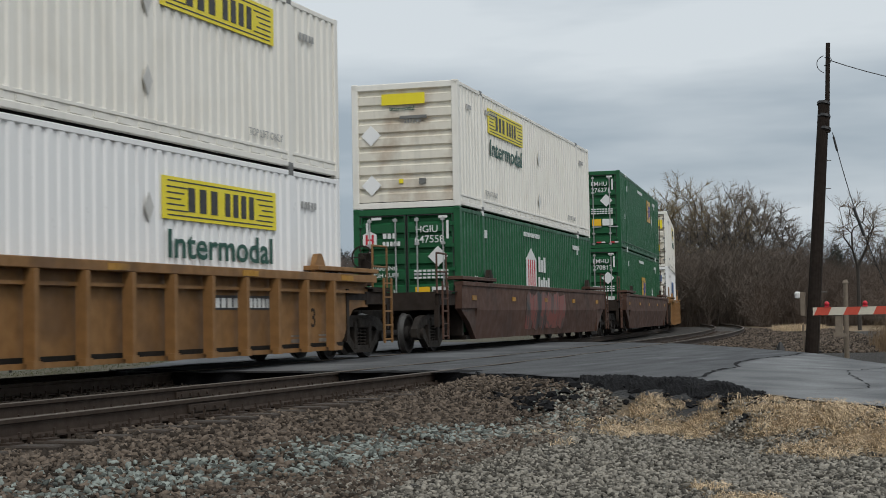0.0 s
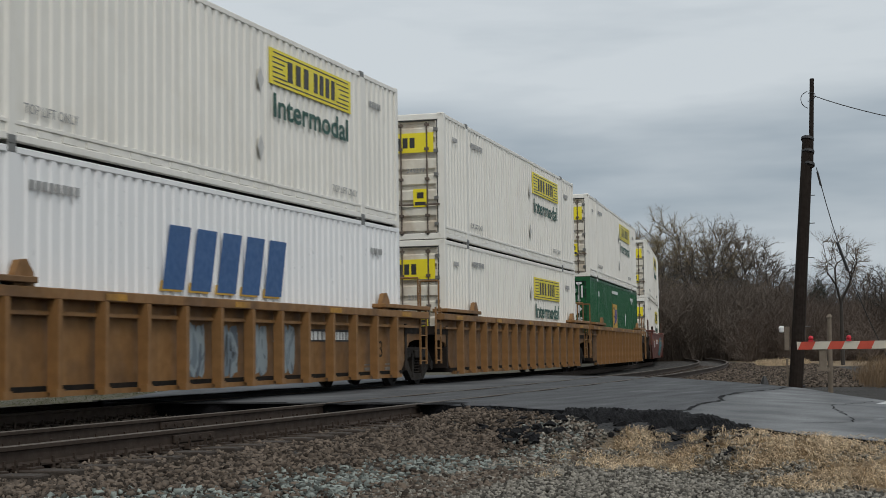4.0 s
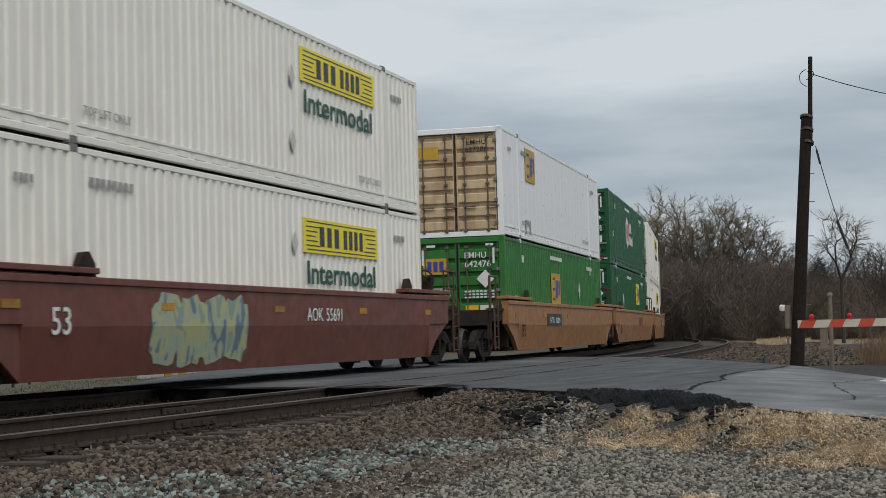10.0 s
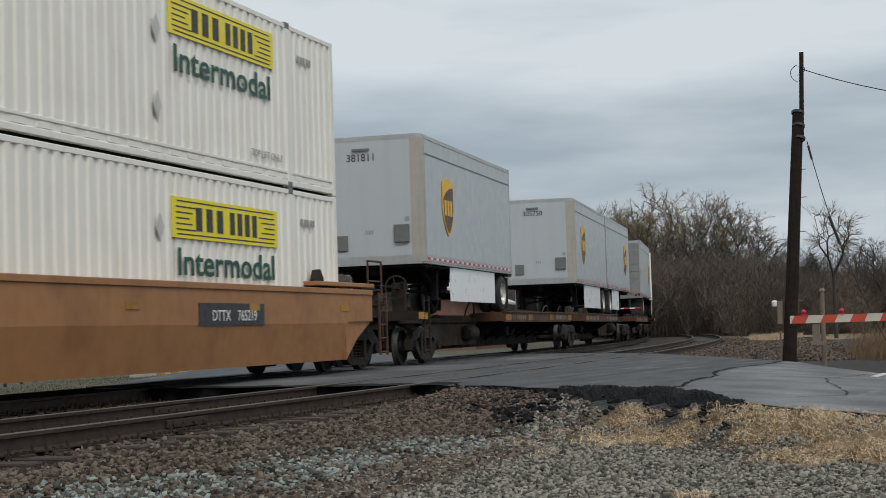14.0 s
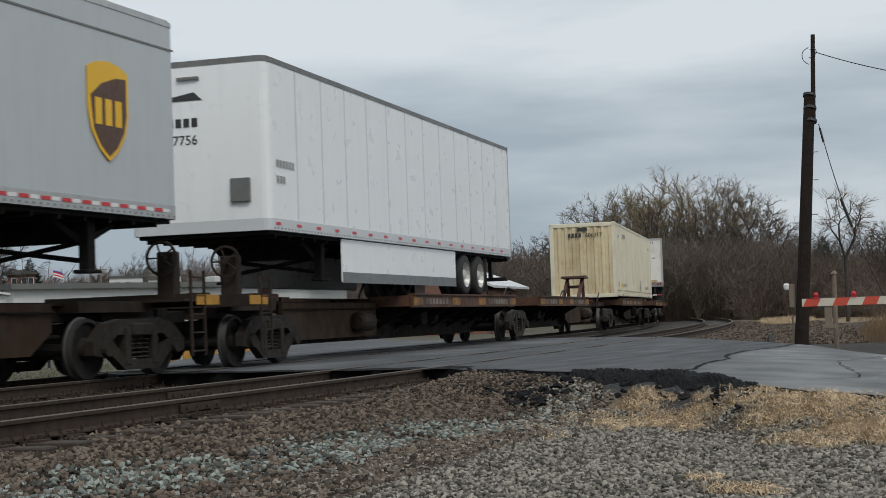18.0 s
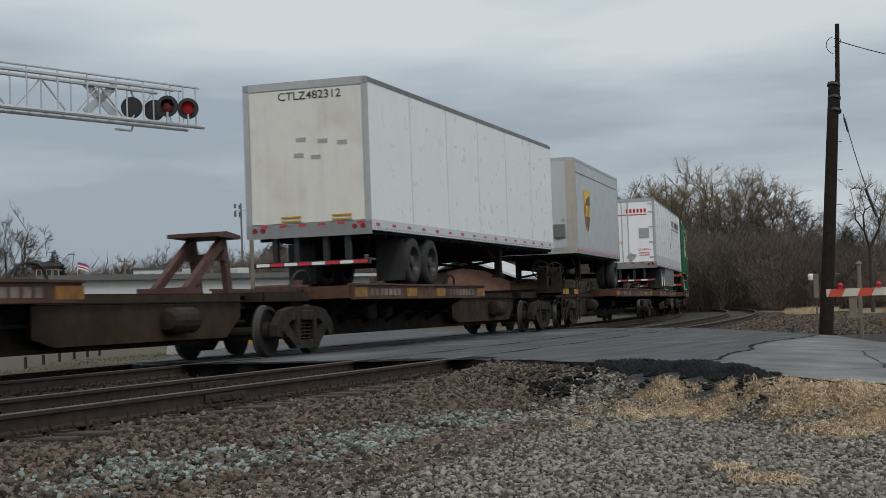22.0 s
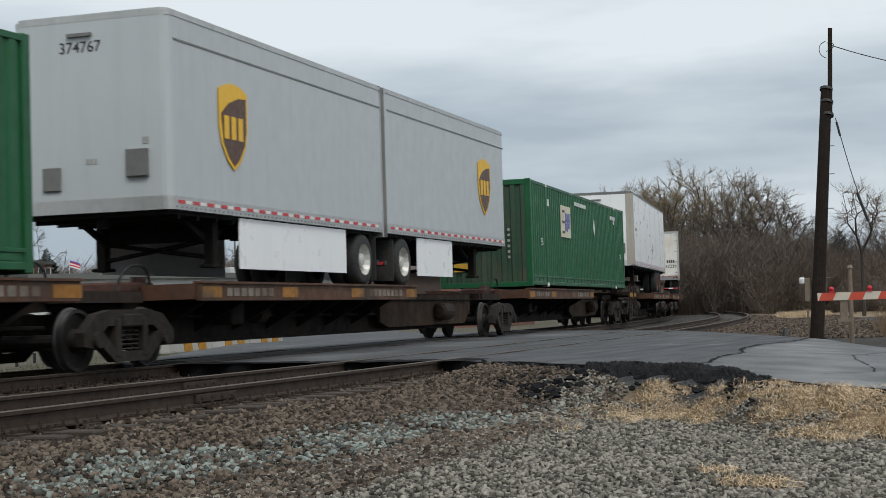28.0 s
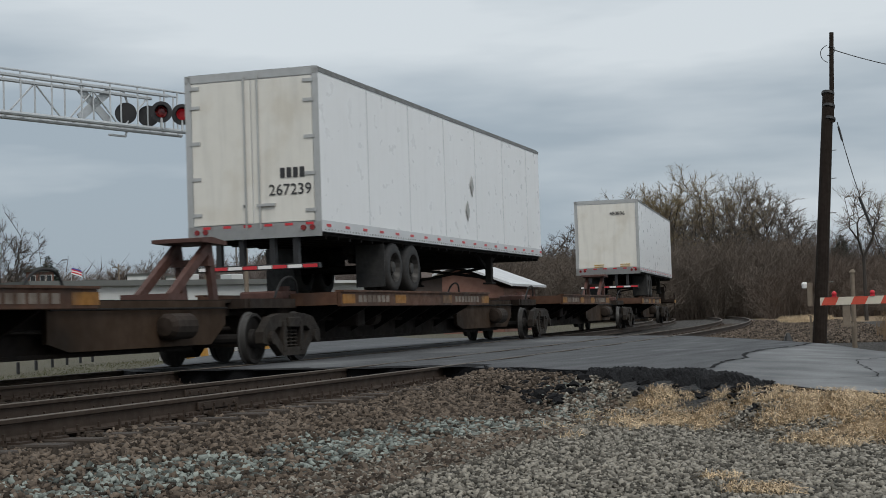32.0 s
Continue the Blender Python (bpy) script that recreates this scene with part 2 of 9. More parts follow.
RAIL_TOP = material("worn_rail_head", (0.115, 0.098, 0.082), 0.65, 0.0, grain=14, amount=0.4, dark=0.5, spec=0.15)
TIE_WOOD = material("weathered_tie_wood", (0.052, 0.038, 0.028), 0.85, grain=12, amount=0.5, dark=0.5, bump=0.4, per_object=0.5)
YELLOW = material("yellow_reflector", (0.46, 0.225, 0.016), 0.5, grain=12, amount=0.5, dark=0.4, stain=(0.10, 0.05, 0.025), stain_amount=0.6)
YELLOW_DIM = material("soot_dimmed_yellow_reflector", (0.36, 0.155, 0.014), 0.55, grain=9, amount=0.6, dark=0.3, streak=0.5, stain=(0.07, 0.04, 0.022), stain_amount=0.85)
MARK_DIM = material("soot_dimmed_marking", (0.26, 0.22, 0.18), 0.6, grain=9, amount=0.7, dark=0.3, stain=(0.08, 0.045, 0.025), stain_amount=0.9)
YELLOW_PANEL = material("yellow_logo_panel", (0.84, 0.70, 0.022), 0.45, grain=5, amount=0.15, dark=0.7, streak=0.1)
GOLD_PANEL = material("faded_gold_panel", (0.56, 0.33, 0.03), 0.5, grain=6, amount=0.35, dark=0.6, streak=0.3)
INK = material("black_marking", (0.03, 0.03, 0.032), 0.5, grain=9, amount=0.1)
PLACARD = material("pale_grey_placard", (0.60, 0.59, 0.56), 0.5, grain=9, amount=0.4)
INK_FADED = material("faded_grey_marking", (0.36, 0.36, 0.35), 0.5, grain=12, amount=0.4)
MARK_WHITE = material("white_marking", (0.72, 0.73, 0.71), 0.5, grain=9, amount=0.2)
MARK_GREEN = material("dark_green_marking", (0.008, 0.075, 0.050), 0.5, grain=9, amount=0.1)
MARK_TEAL = material("green_marking", (0.012, 0.22, 0.10), 0.5, grain=9, amount=0.1)
MARK_BLUE = material("blue_marking", (0.03, 0.10, 0.26), 0.5, grain=9, amount=0.25)
MARK_NAVY = material("violet_blue_marking", (0.04, 0.05, 0.30), 0.5, grain=9, amount=0.2)
MARK_PLUM = material("dark_plum_marking", (0.11, 0.045, 0.065), 0.5, grain=9, amount=0.2)
MARK_RED = material("red_marking", (0.55, 0.015, 0.03), 0.5, grain=9, amount=0.15)
TAPE_RED = material("red_reflective_tape", (0.55, 0.03, 0.04), 0.4, grain=20, amount=0.1)
TAPE_WHITE = material("white_reflective_tape", (0.75, 0.74, 0.72), 0.4, grain=20, amount=0.15)
SHIELD_BROWN = material("brown_shield_marking", (0.085, 0.035, 0.018), 0.45, grain=9, amount=0.1)
SHIELD_GOLD = material("gold_shield_marking", (0.80, 0.46, 0.015), 0.45, grain=9, amount=0.1)
ORANGE_CHASSIS = material("orange_chassis_paint", (0.46, 0.10, 0.03), 0.55, grain=7, amount=0.4, dark=0.5, stain=(0.1, 0.05, 0.03), stain_amount=0.4)
POLE_WOOD = material("dark_creosoted_wood", (0.024, 0.017, 0.013), 0.85, grain=10, amount=0.5, dark=0.5, bump=0.4, streak=0.4, spec=0.2)
POST_WOOD = material("grey_weathered_post", (0.20, 0.16, 0.12), 0.85, grain=12, amount=0.4, dark=0.5, bump=0.3)
GALV = material("galvanised_steel", (0.52, 0.54, 0.55), 0.45, 0.5, grain=14, amount=0.2, dark=0.7)
BLACK_METAL = material("matt_black_metal", (0.016, 0.016, 0.017), 0.5, grain=9, amount=0.2)
GATE_WHITE = material("white_gate_sheeting", (0.60, 0.55, 0.45), 0.5, grain=9, amount=0.3, dark=0.6)
GATE_RED = material("red_gate_sheeting", (0.55, 0.075, 0.04), 0.45, grain=9, amount=0.25)
LENS_DARK = material("dark_red_lens", (0.20, 0.012, 0.012), 0.25, grain=9, amount=0.1)
LENS_LIT = glow("lit_red_lens", (0.22, 0.006, 0.010), 0.35)
LENS_CLEAR = material("grey_lens_back", (0.34, 0.35, 0.36), 0.4, grain=9, amount=0.2)
def asphalt_material():
    """Asphalt with a dark newer and a pale older surface, mixed by the road's age, with grain, streaks and stains."""
    m = bpy.data.materials.new("worn_grey_asphalt")
    m.use_nodes = True
    n, l = m.node_tree.nodes, m.node_tree.links
    b = n["Principled BSDF"]
    b.inputs["Roughness"].default_value, b.inputs["Specular IOR Level"].default_value = 0.78, 0.25
    tc = n.new("ShaderNodeTexCoord")
    age = n.new("ShaderNodeAttribute")
    age.attribute_name = "age"

    def noise_node(scale, detail, stretch=(1, 1, 1)):
        mp, t = n.new("ShaderNodeMapping"), n.new("ShaderNodeTexNoise")
        mp.inputs["Scale"].default_value = stretch
        mp.inputs["Rotation"].default_value = (0, 0, radians(-10))
        t.inputs["Scale"].default_value, t.inputs["Detail"].default_value = scale, detail
        l.new(tc.outputs["Object"], mp.inputs["Vector"])
        l.new(mp.outputs["Vector"], t.inputs["Vector"])
        return t.outputs["Fac"]

    def mix(fac, c1, c2, lo=0.0, hi=1.0):
        r, x = n.new("ShaderNodeMapRange"), n.new("ShaderNodeMixRGB")
        r.inputs["From Min"].default_value, r.inputs["From Max"].default_value = lo, hi
        l.new(fac, r.inputs["Value"])
        l.new(r.outputs[0], x.inputs[0])
        for sock, v in ((x.inputs[1], c1), (x.inputs[2], c2)):
            if isinstance(v, tuple):
                sock.default_value = (*v, 1)
            else:
                l.new(v, sock)
        return x.outputs[0]
    streak = noise_node(1.6, 5, (0.25, 2.2, 1))
    blot = noise_node(0.9, 6)
    speck = noise_node(45, 3)
    new_c = mix(streak, (0.046, 0.048, 0.052), (0.105, 0.108, 0.113), 0.35, 0.75)
    old_c = mix(blot, (0.115, 0.119, 0.122), (0.225, 0.232, 0.235), 0.35, 0.68)
    c = mix(age.outputs["Fac"], new_c, old_c)
    c = mix(streak, c, (0.24, 0.25, 0.255), 0.64, 0.90)
    c = mix(speck, c, (0.03, 0.03, 0.031), 0.56, 0.95)
    l.new(c, b.inputs["Base Color"])
    bp = n.new("ShaderNodeBump")
    bp.inputs["Strength"].default_value, bp.inputs["Distance"].default_value = 0.45, 0.012
    l.new(noise_node(70, 6), bp.inputs["Height"])
    l.new(bp.outputs[0], b.inputs["Normal"])
    return m


ASPHALT = asphalt_material()
TAR = material("black_patching_tar", (0.011, 0.011, 0.012), 0.85, grain=6, amount=0.4, dark=0.5, bump=0.8, bump_scale=30, spec=0.12)
WHITE_LINE = material("worn_white_road_paint", (0.55, 0.56, 0.55), 0.6, grain=12, amount=0.4)
STRAW = material("dry_straw_grass", (0.40, 0.305, 0.195), 0.8, grain=3, amount=0.5, dark=0.55, island=True)
MOSS = material("mossy_winter_grass", (0.062, 0.070, 0.022), 0.9, grain=1.5, amount=0.6, dark=0.5, stain=(0.15, 0.115, 0.06), stain_amount=0.6)
REED = material("dry_brown_reed", (0.21, 0.14, 0.078), 0.85, grain=2, amount=0.5, dark=0.5)
BRUSH = material("bare_brown_brush", (0.125, 0.098, 0.077), 0.9, grain=0.6, amount=0.5, dark=0.5)
TWIG = material("grey_brown_twig", (0.072, 0.059, 0.048), 0.9, grain=0.8, amount=0.4, dark=0.6)
# distance haze mixed into the colour: paler and greyer than the near brush
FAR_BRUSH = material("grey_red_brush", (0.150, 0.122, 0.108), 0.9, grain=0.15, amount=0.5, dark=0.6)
BRUSH_RED = material("reddish_bare_brush", (0.112, 0.083, 0.064), 0.9, grain=0.6, amount=0.5, dark=0.55)
# crown twigs paler than the limbs: sky light through them is in the colour
TWIG_PALE = material("pale_brown_twig", (0.15, 0.118, 0.085), 0.9, grain=0.8, amount=0.4, dark=0.6)
BARK = material("grey_brown_bark", (0.045, 0.038, 0.032), 0.9, grain=2, amount=0.5, dark=0.5)
# yellowish twig tone, lightened to show sky light passing through the crown
WILLOW = material("yellowish_willow_twig", (0.19, 0.145, 0.075), 0.9, grain=1, amount=0.4, dark=0.6)
CONIFER = material("dark_conifer_needles", (0.036, 0.052, 0.040), 0.85, grain=2, amount=0.5, dark=0.5)
# dirty stone, with the shade below the train also painted into it
STONE_DIRTY_SHADED = material("oily_brown_ballast", (0.036, 0.029, 0.023), 0.9, grain=20, amount=0.3, dark=0.3, island=True, spec=0.15)
# strong tone spread per stone: the dark ones stand in for shaded gaps
STONE_BROWN = material("brown_grey_ballast", (0.099, 0.078, 0.061), 0.9, grain=20, amount=0.3, dark=0.22, island=True, spec=0.15)
STONE_PALE = material("pale_grey_green_stone", (0.165, 0.182, 0.166), 0.9, grain=20, amount=0.3, dark=0.35, island=True, spec=0.15)
STONE_FINE = material("fine_grey_gravel", (0.186, 0.172, 0.146), 0.9, grain=20, amount=0.35, dark=0.26, island=True, spec=0.15)

# ---------------------------------------------------------------- mesh helpers
def box(bm, x0, x1, y0, y1, z0, z1, bevel=0.0):
    r = bmesh.ops.create_cube(bm, size=1.0, matrix=Matrix.LocRotScale(((x0 + x1) / 2, (y0 + y1) / 2, (z0 + z1) / 2), None, (abs(x1 - x0), abs(y1 - y0), abs(z1 - z0))))
    if bevel:
        edges = list({e for v in r["verts"] for e in v.link_edges})
        bmesh.ops.bevel(bm, geom=edges, offset=bevel, segments=1, affect="EDGES")
    return r["verts"]


def rod(bm, a, b, r1, r2=None, seg=8, caps=True):
    a, b = Vector(a), Vector(b)
    d = b - a
    m = Matrix.Translation((a + b) / 2) @ d.to_track_quat("Z", "Y").to_matrix().to_4x4()
    return bmesh.ops.create_cone(bm, cap_ends=caps, segments=seg, radius1=r1, radius2=r1 if r2 is None else r2, depth=d.length, matrix=m)["verts"]


def prism(bm, pts, axis, a, b):
    """A flat outline (list of 2D points) extruded along an axis from a to b."""
    def at(p, k):
        return {"x": (k, p[0], p[1]), "y": (p[0], k, p[1]), "z": (p[0], p[1], k)}[axis]
    va = [bm.verts.new(at(p, a)) for p in pts]
    vb = [bm.verts.new(at(p, b)) for p in pts]
    n = len(pts)
    bm.faces.new(va)
    bm.faces.new(list(reversed(vb)))
    for i in range(n):
        j = (i + 1) % n
        bm.faces.new((va[i], vb[i], vb[j], va[j]))


def lathe(bm, profile, seg=20, axis="y", caps=True):
    """Profile of (radius, along) turned round an axis."""
    rings = []
    for r, a in profile:
        ring = []
        for i in range(seg):
            t = 2 * math.pi * i / seg
            c, s = r * math.cos(t), r * math.sin(t)
            ring.append(bm.verts.new({"y": (c, a, s), "z": (c, s, a), "x": (a, c, s)}[axis]))
        rings.append(ring)
    for p, q in zip(rings, rings[1:]):
        for i in range(seg):
            j = (i + 1) % seg
            bm.faces.new((p[i], q[i], q[j], p[j]))
    for ring in (rings[0], list(reversed(rings[-1]))):
        if caps and len(ring) > 2:
            bm.faces.new(ring)


MESHES = {}


def finish(bm, name, mat, smooth=False):
    bmesh.ops.recalc_face_normals(bm, faces=bm.faces)
    me = bpy.data.meshes.new(name)
    bm.to_mesh(me)
    bm.free()
    for m in (mat if isinstance(mat, (list, tuple)) else [mat]):
        me.materials.append(m)
    if smooth:
        me.shade_smooth()
    return me


def hang(name, mesh, parent, m=None, label=""):
    ob = new(name, mesh)
    if parent is not None:
        ob.parent = parent
    if m is not None:
        ob.matrix_basis = m
    if name in ("mark", "spring_set", "graffiti", "lettering"):
        ob["kind"] = "stuff"
    return tagged(ob, label)


def part(name, bm, mat, parent, label="", m=None, smooth=False):
    return hang(name, finish(bm, name, mat, smooth), parent, m, label)


def shared(key, name, build, mat, smooth=False):
    """A mesh built once for all alike pieces."""
    key = (key, mat.name)
    if key not in MESHES:
        bm = bmesh.new()
        build(bm)
        MESHES[key] = finish(bm, name, mat, smooth)
    return MESHES[key]


def tint(ob, kind):
    ob["kind"] = kind
    return ob


def thing(name, label, category, group="", m=None):
    ob = new(name)
    ob.empty_display_size = 0.3
    if m is not None:
        ob.matrix_basis = m
    return tagged(ob, label, category, group)


def text_mesh(words, height, mat, stretch=1.0, thick=0.002):
    bold = 0.022 * height if words == "Intermodal" else 0.006 * height
    key = ("text", words, round(height, 3), round(stretch, 2), mat.name)
    if key not in MESHES:
        c = bpy.data.curves.new("lettering", "FONT")
        c.body, c.size, c.extrude, c.align_x, c.resolution_u = words, height * 1.38, thick, "CENTER", 3
        c.offset = bold
        ob = bpy.data.objects.new("lettering", c)
        scene.collection.objects.link(ob)
        me = bpy.data.meshes.new_from_object(ob.evaluated_get(bpy.context.evaluated_depsgraph_get()))
        bpy.data.objects.remove(ob)
        if stretch != 1.0:
            me.transform(Matrix.Diagonal((stretch, 1, 1, 1)))
        me.materials.clear()
        me.materials.append(mat)
        MESHES[key] = me
    return MESHES[key]


def on_side(x, z, y=-1.312):
    return pose(x, y, z, 90, 0, 0)


def on_end(x, y, z):
    return pose(x, y, z, 90, 0, -90)


def letter(parent, words, x, z, height, mat, y=-1.312, stretch=1.0, end=None, label=""):
    m = on_side(x, z, y) if end is None else on_end(end, x, z)
    return hang("lettering", text_mesh(words, height, mat, stretch), parent, m, label)


def marks(bm, x0, x1, z0, z1, count, y=-1.312, slant=0.0, gap=0.3, notch=0.0, flat=True):
    """A row of plain upright bars standing in for writing."""
    w = (x1 - x0) / count
    for i in range(count):
        a, b = x0 + i * w, x0 + (i + 1 - gap) * w
        h = slant * (z1 - z0)
        drop = notch * (z1 - z0) * (i % 2)
        pts = [(a, z0), (b, z0), (b + h, z1 - drop), (a + h, z1 - drop)]
        prism(bm, pts, "y", y - 0.003, y + 0.003)


def end_marks(bm, y0, y1, z0, z1, count, x, gap=0.3):
    w = (y1 - y0) / count
    for i in range(count):
        box(bm, x - 0.003, x + 0.003, y0 + i * w, y0 + (i + 1 - gap) * w, z0, z1)


# ---------------------------------------------------------------- the line of the tracks
LINE_Y, SPACING, GAUGE = 11.95, 4.34, 0.755
BEND, BEND_FROM, BEND_TO, BACK = 0.002292, -21.3, 112.0, -0.0030


def line(s):
    """Point and heading on the centre of the far track, s metres along it."""
    a = min(s, BEND_FROM)
    if s <= BEND_FROM:
        return s, LINE_Y, 0.0
    d = min(s, BEND_TO) - BEND_FROM
    th = BEND * d
    x, y = BEND_FROM + math.sin(th) / BEND, LINE_Y + (1 - math.cos(th)) / BEND
    if s > BEND_TO:
        e = min(s - BEND_TO, 190.0)
        t2 = th + BACK * e
        x += (math.sin(t2) - math.sin(th)) / BACK
        y += (math.cos(th) - math.cos(t2)) / BACK
        th = t2
        f = s - BEND_TO - e
        x, y = x + f * math.cos(th), y + f * math.sin(th)
    return x, y, th


def beside(s, n):
    """A point n metres from the far track's centre, towards the road user's side (negative y)."""
    x, y, th = line(s)
    return x + n * math.sin(th), y - n * math.cos(th), th


LINE_S = np.linspace(-60, 320, 761)
LINE_XY = np.array([line(s)[:2] for s in LINE_S])
LINE_TH = np.array([line(s)[2] for s in LINE_S])


def offset_of(X, Y):
    """Signed distance from the far track's centre (positive on the viewer's side) and s, for arrays."""
    n_out, s_out = np.empty(X.shape), np.empty(X.shape)
    flat_x, flat_y = X.ravel(), Y.ravel()
    for k in range(0, flat_x.size, 4000):
        dx = flat_x[k:k + 4000, None] - LINE_XY[None, :, 0]
        dy = flat_y[k:k + 4000, None] - LINE_XY[None, :, 1]
        i = np.argmin(dx * dx + dy * dy, axis=1)
        r = np.arange(i.size)
        n_out.ravel()[k:k + 4000] = dx[r, i] * np.sin(LINE_TH[i]) - dy[r, i] * np.cos(LINE_TH[i])
        s_out.ravel()[k:k + 4000] = LINE_S[i] + dx[r, i] * np.cos(LINE_TH[i]) + dy[r, i] * np.sin(LINE_TH[i])
    return n_out, s_out


def road_edges(n):
    a = np.interp(n, [-30, -8, -5.5, -1.2, 0, 5, 6.3, 7.2, 7.7, 8.4, 8.8, 9.3, 9.7, 10.5, 13], [105, 39, 31, 20.6, 19.2, 18.7, 18.3, 17.9, 17.7, 17.8, 17.9, 17.4, 16.5, 16.2, 15.6])
    b = np.interp(n, [-30, -8, 0, 5, 9.2, 10.6, 13], [125, 58, 44.5, 38, 32.5, 28.5, 22])
    return a, b


def road_height(n):
    return np.interp(n, [-30, -3, -1.2, SPACING + 1.2, SPACING + 3.0, SPACING + 6, SPACING + 9], [-0.38, -0.10, -0.012, -0.012, -0.08, -0.26, -0.45])


def lumps(X, Y, f):
    return np.sin(X * f + 1.3) * np.cos(Y * f * 1.27 + 0.4) * 0.5 + np.sin(X * f * 2.1 + Y * f * 1.7) * 0.3


def ground_height(X, Y):
    n, s = offset_of(X, Y)
    near = np.interp(n, [-60, -14, -5, -2.4, -1.6, SPACING + 0.8, SPACING + 1.0, SPACING + 1.5, SPACING + 3.0, SPACING + 4.5, SPACING + 9, SPACING + 40], [-0.6, -0.45, -0.45, -0.4, -0.22, -0.215, -0.225, -0.26, -0.5, -0.62, -0.75, -0.9])
    far = np.interp(n, [-60, -3, SPACING + 1.6, SPACING + 3.0, SPACING + 40], [-0.6, -0.25, -0.2, -0.28, -0.3])
    k = np.clip((s - 26) / 8, 0, 1)
    base = near * (1 - k) + far * k + lumps(X, Y, 1.1) * 0.02
    # the shoulder rises to the broken edge of the road
    e0, e1 = road_edges(n)
    u = np.clip((s - (e0 - 2.2)) / 2.0, 0, 1)
    u = u * u * (3 - 2 * u) * np.clip((n - (SPACING + 1.0)) / 0.5, 0, 1) * np.clip((26 - s) / 4, 0, 1)
    return base * (1 - u) + (road_height(n) - 0.05) * u


def in_patch(X, Y, pts, soft):
    """1 inside an outline of plan points, 0 outside, with a soft edge."""
    inside = np.zeros(X.shape, bool)
    dist = np.full(X.shape, 1e9)
    for (x0, y0), (x1, y1) in zip(pts, pts[1:] + pts[:1]):
        dx, dy = x1 - x0, y1 - y0
        t = np.clip(((X - x0) * dx + (Y - y0) * dy) / (dx * dx + dy * dy), 0, 1)
        dist = np.minimum(dist, np.hypot(X - x0 - t * dx, Y - y0 - t * dy))
        cross = ((y0 > Y) != (y1 > Y)) & (X < dx * (Y - y0) / (dy if dy else 1e-9) + x0)
        inside ^= cross
    return np.clip(0.5 + np.where(inside, dist, -dist) / soft, 0, 1)


STRAW_PATCH = [(16.87, 5.42), (17.4, 5.5), (17.65, 5.24), (17.36, 4.55), (17.0, 3.87), (17.1, 3.14), (17.0, 2.4), (17.2, 0.5), (14.3, 0.5), (14.65, 2.1), (15.1, 2.55), (14.7, 2.8), (15.6, 3.3), (15.8, 3.8), (16.1, 4.4), (16.7, 5.2)]
TUFT_PATCH = [(10.9, 2.55), (11.3, 2.5), (11.6, 2.85), (11.2, 2.95)]
TAR_PATCH = [(18.6, 7.2), (18.2, 6.4), (17.5, 5.6), (17.1, 4.6), (17.3, 3.9), (18.5, 4.2), (20.5, 5.5)]


def line_mesh(name, ss, profile, n, mats, closed=True):
    """A profile of (sideways, up) swept along the track, n metres from the far track's centre."""
    verts, faces = [], []
    k = len(profile)
    for s in ss:
        x, y, th = beside(s, n)
        for dn, z in profile:
            verts.append((x + dn * math.sin(th), y - dn * math.cos(th), z))
    for i in range(len(ss) - 1):
        for j in range(k if closed else k - 1):
            a, b = i * k + j, i * k + (j + 1) % k
            faces.append((a, b, b + k, a + k))
    me = bpy.data.meshes.new(name)
    me.from_pydata(verts, [], faces)
    for m in mats:
        me.materials.append(m)
    return me


# ---------------------------------------------------------------- ground
def axis_steps(spans):
    out = []
    for a, b, d in spans:
        out += list(np.arange(a, b, d))
    return np.array(out + [spans[-1][1]])


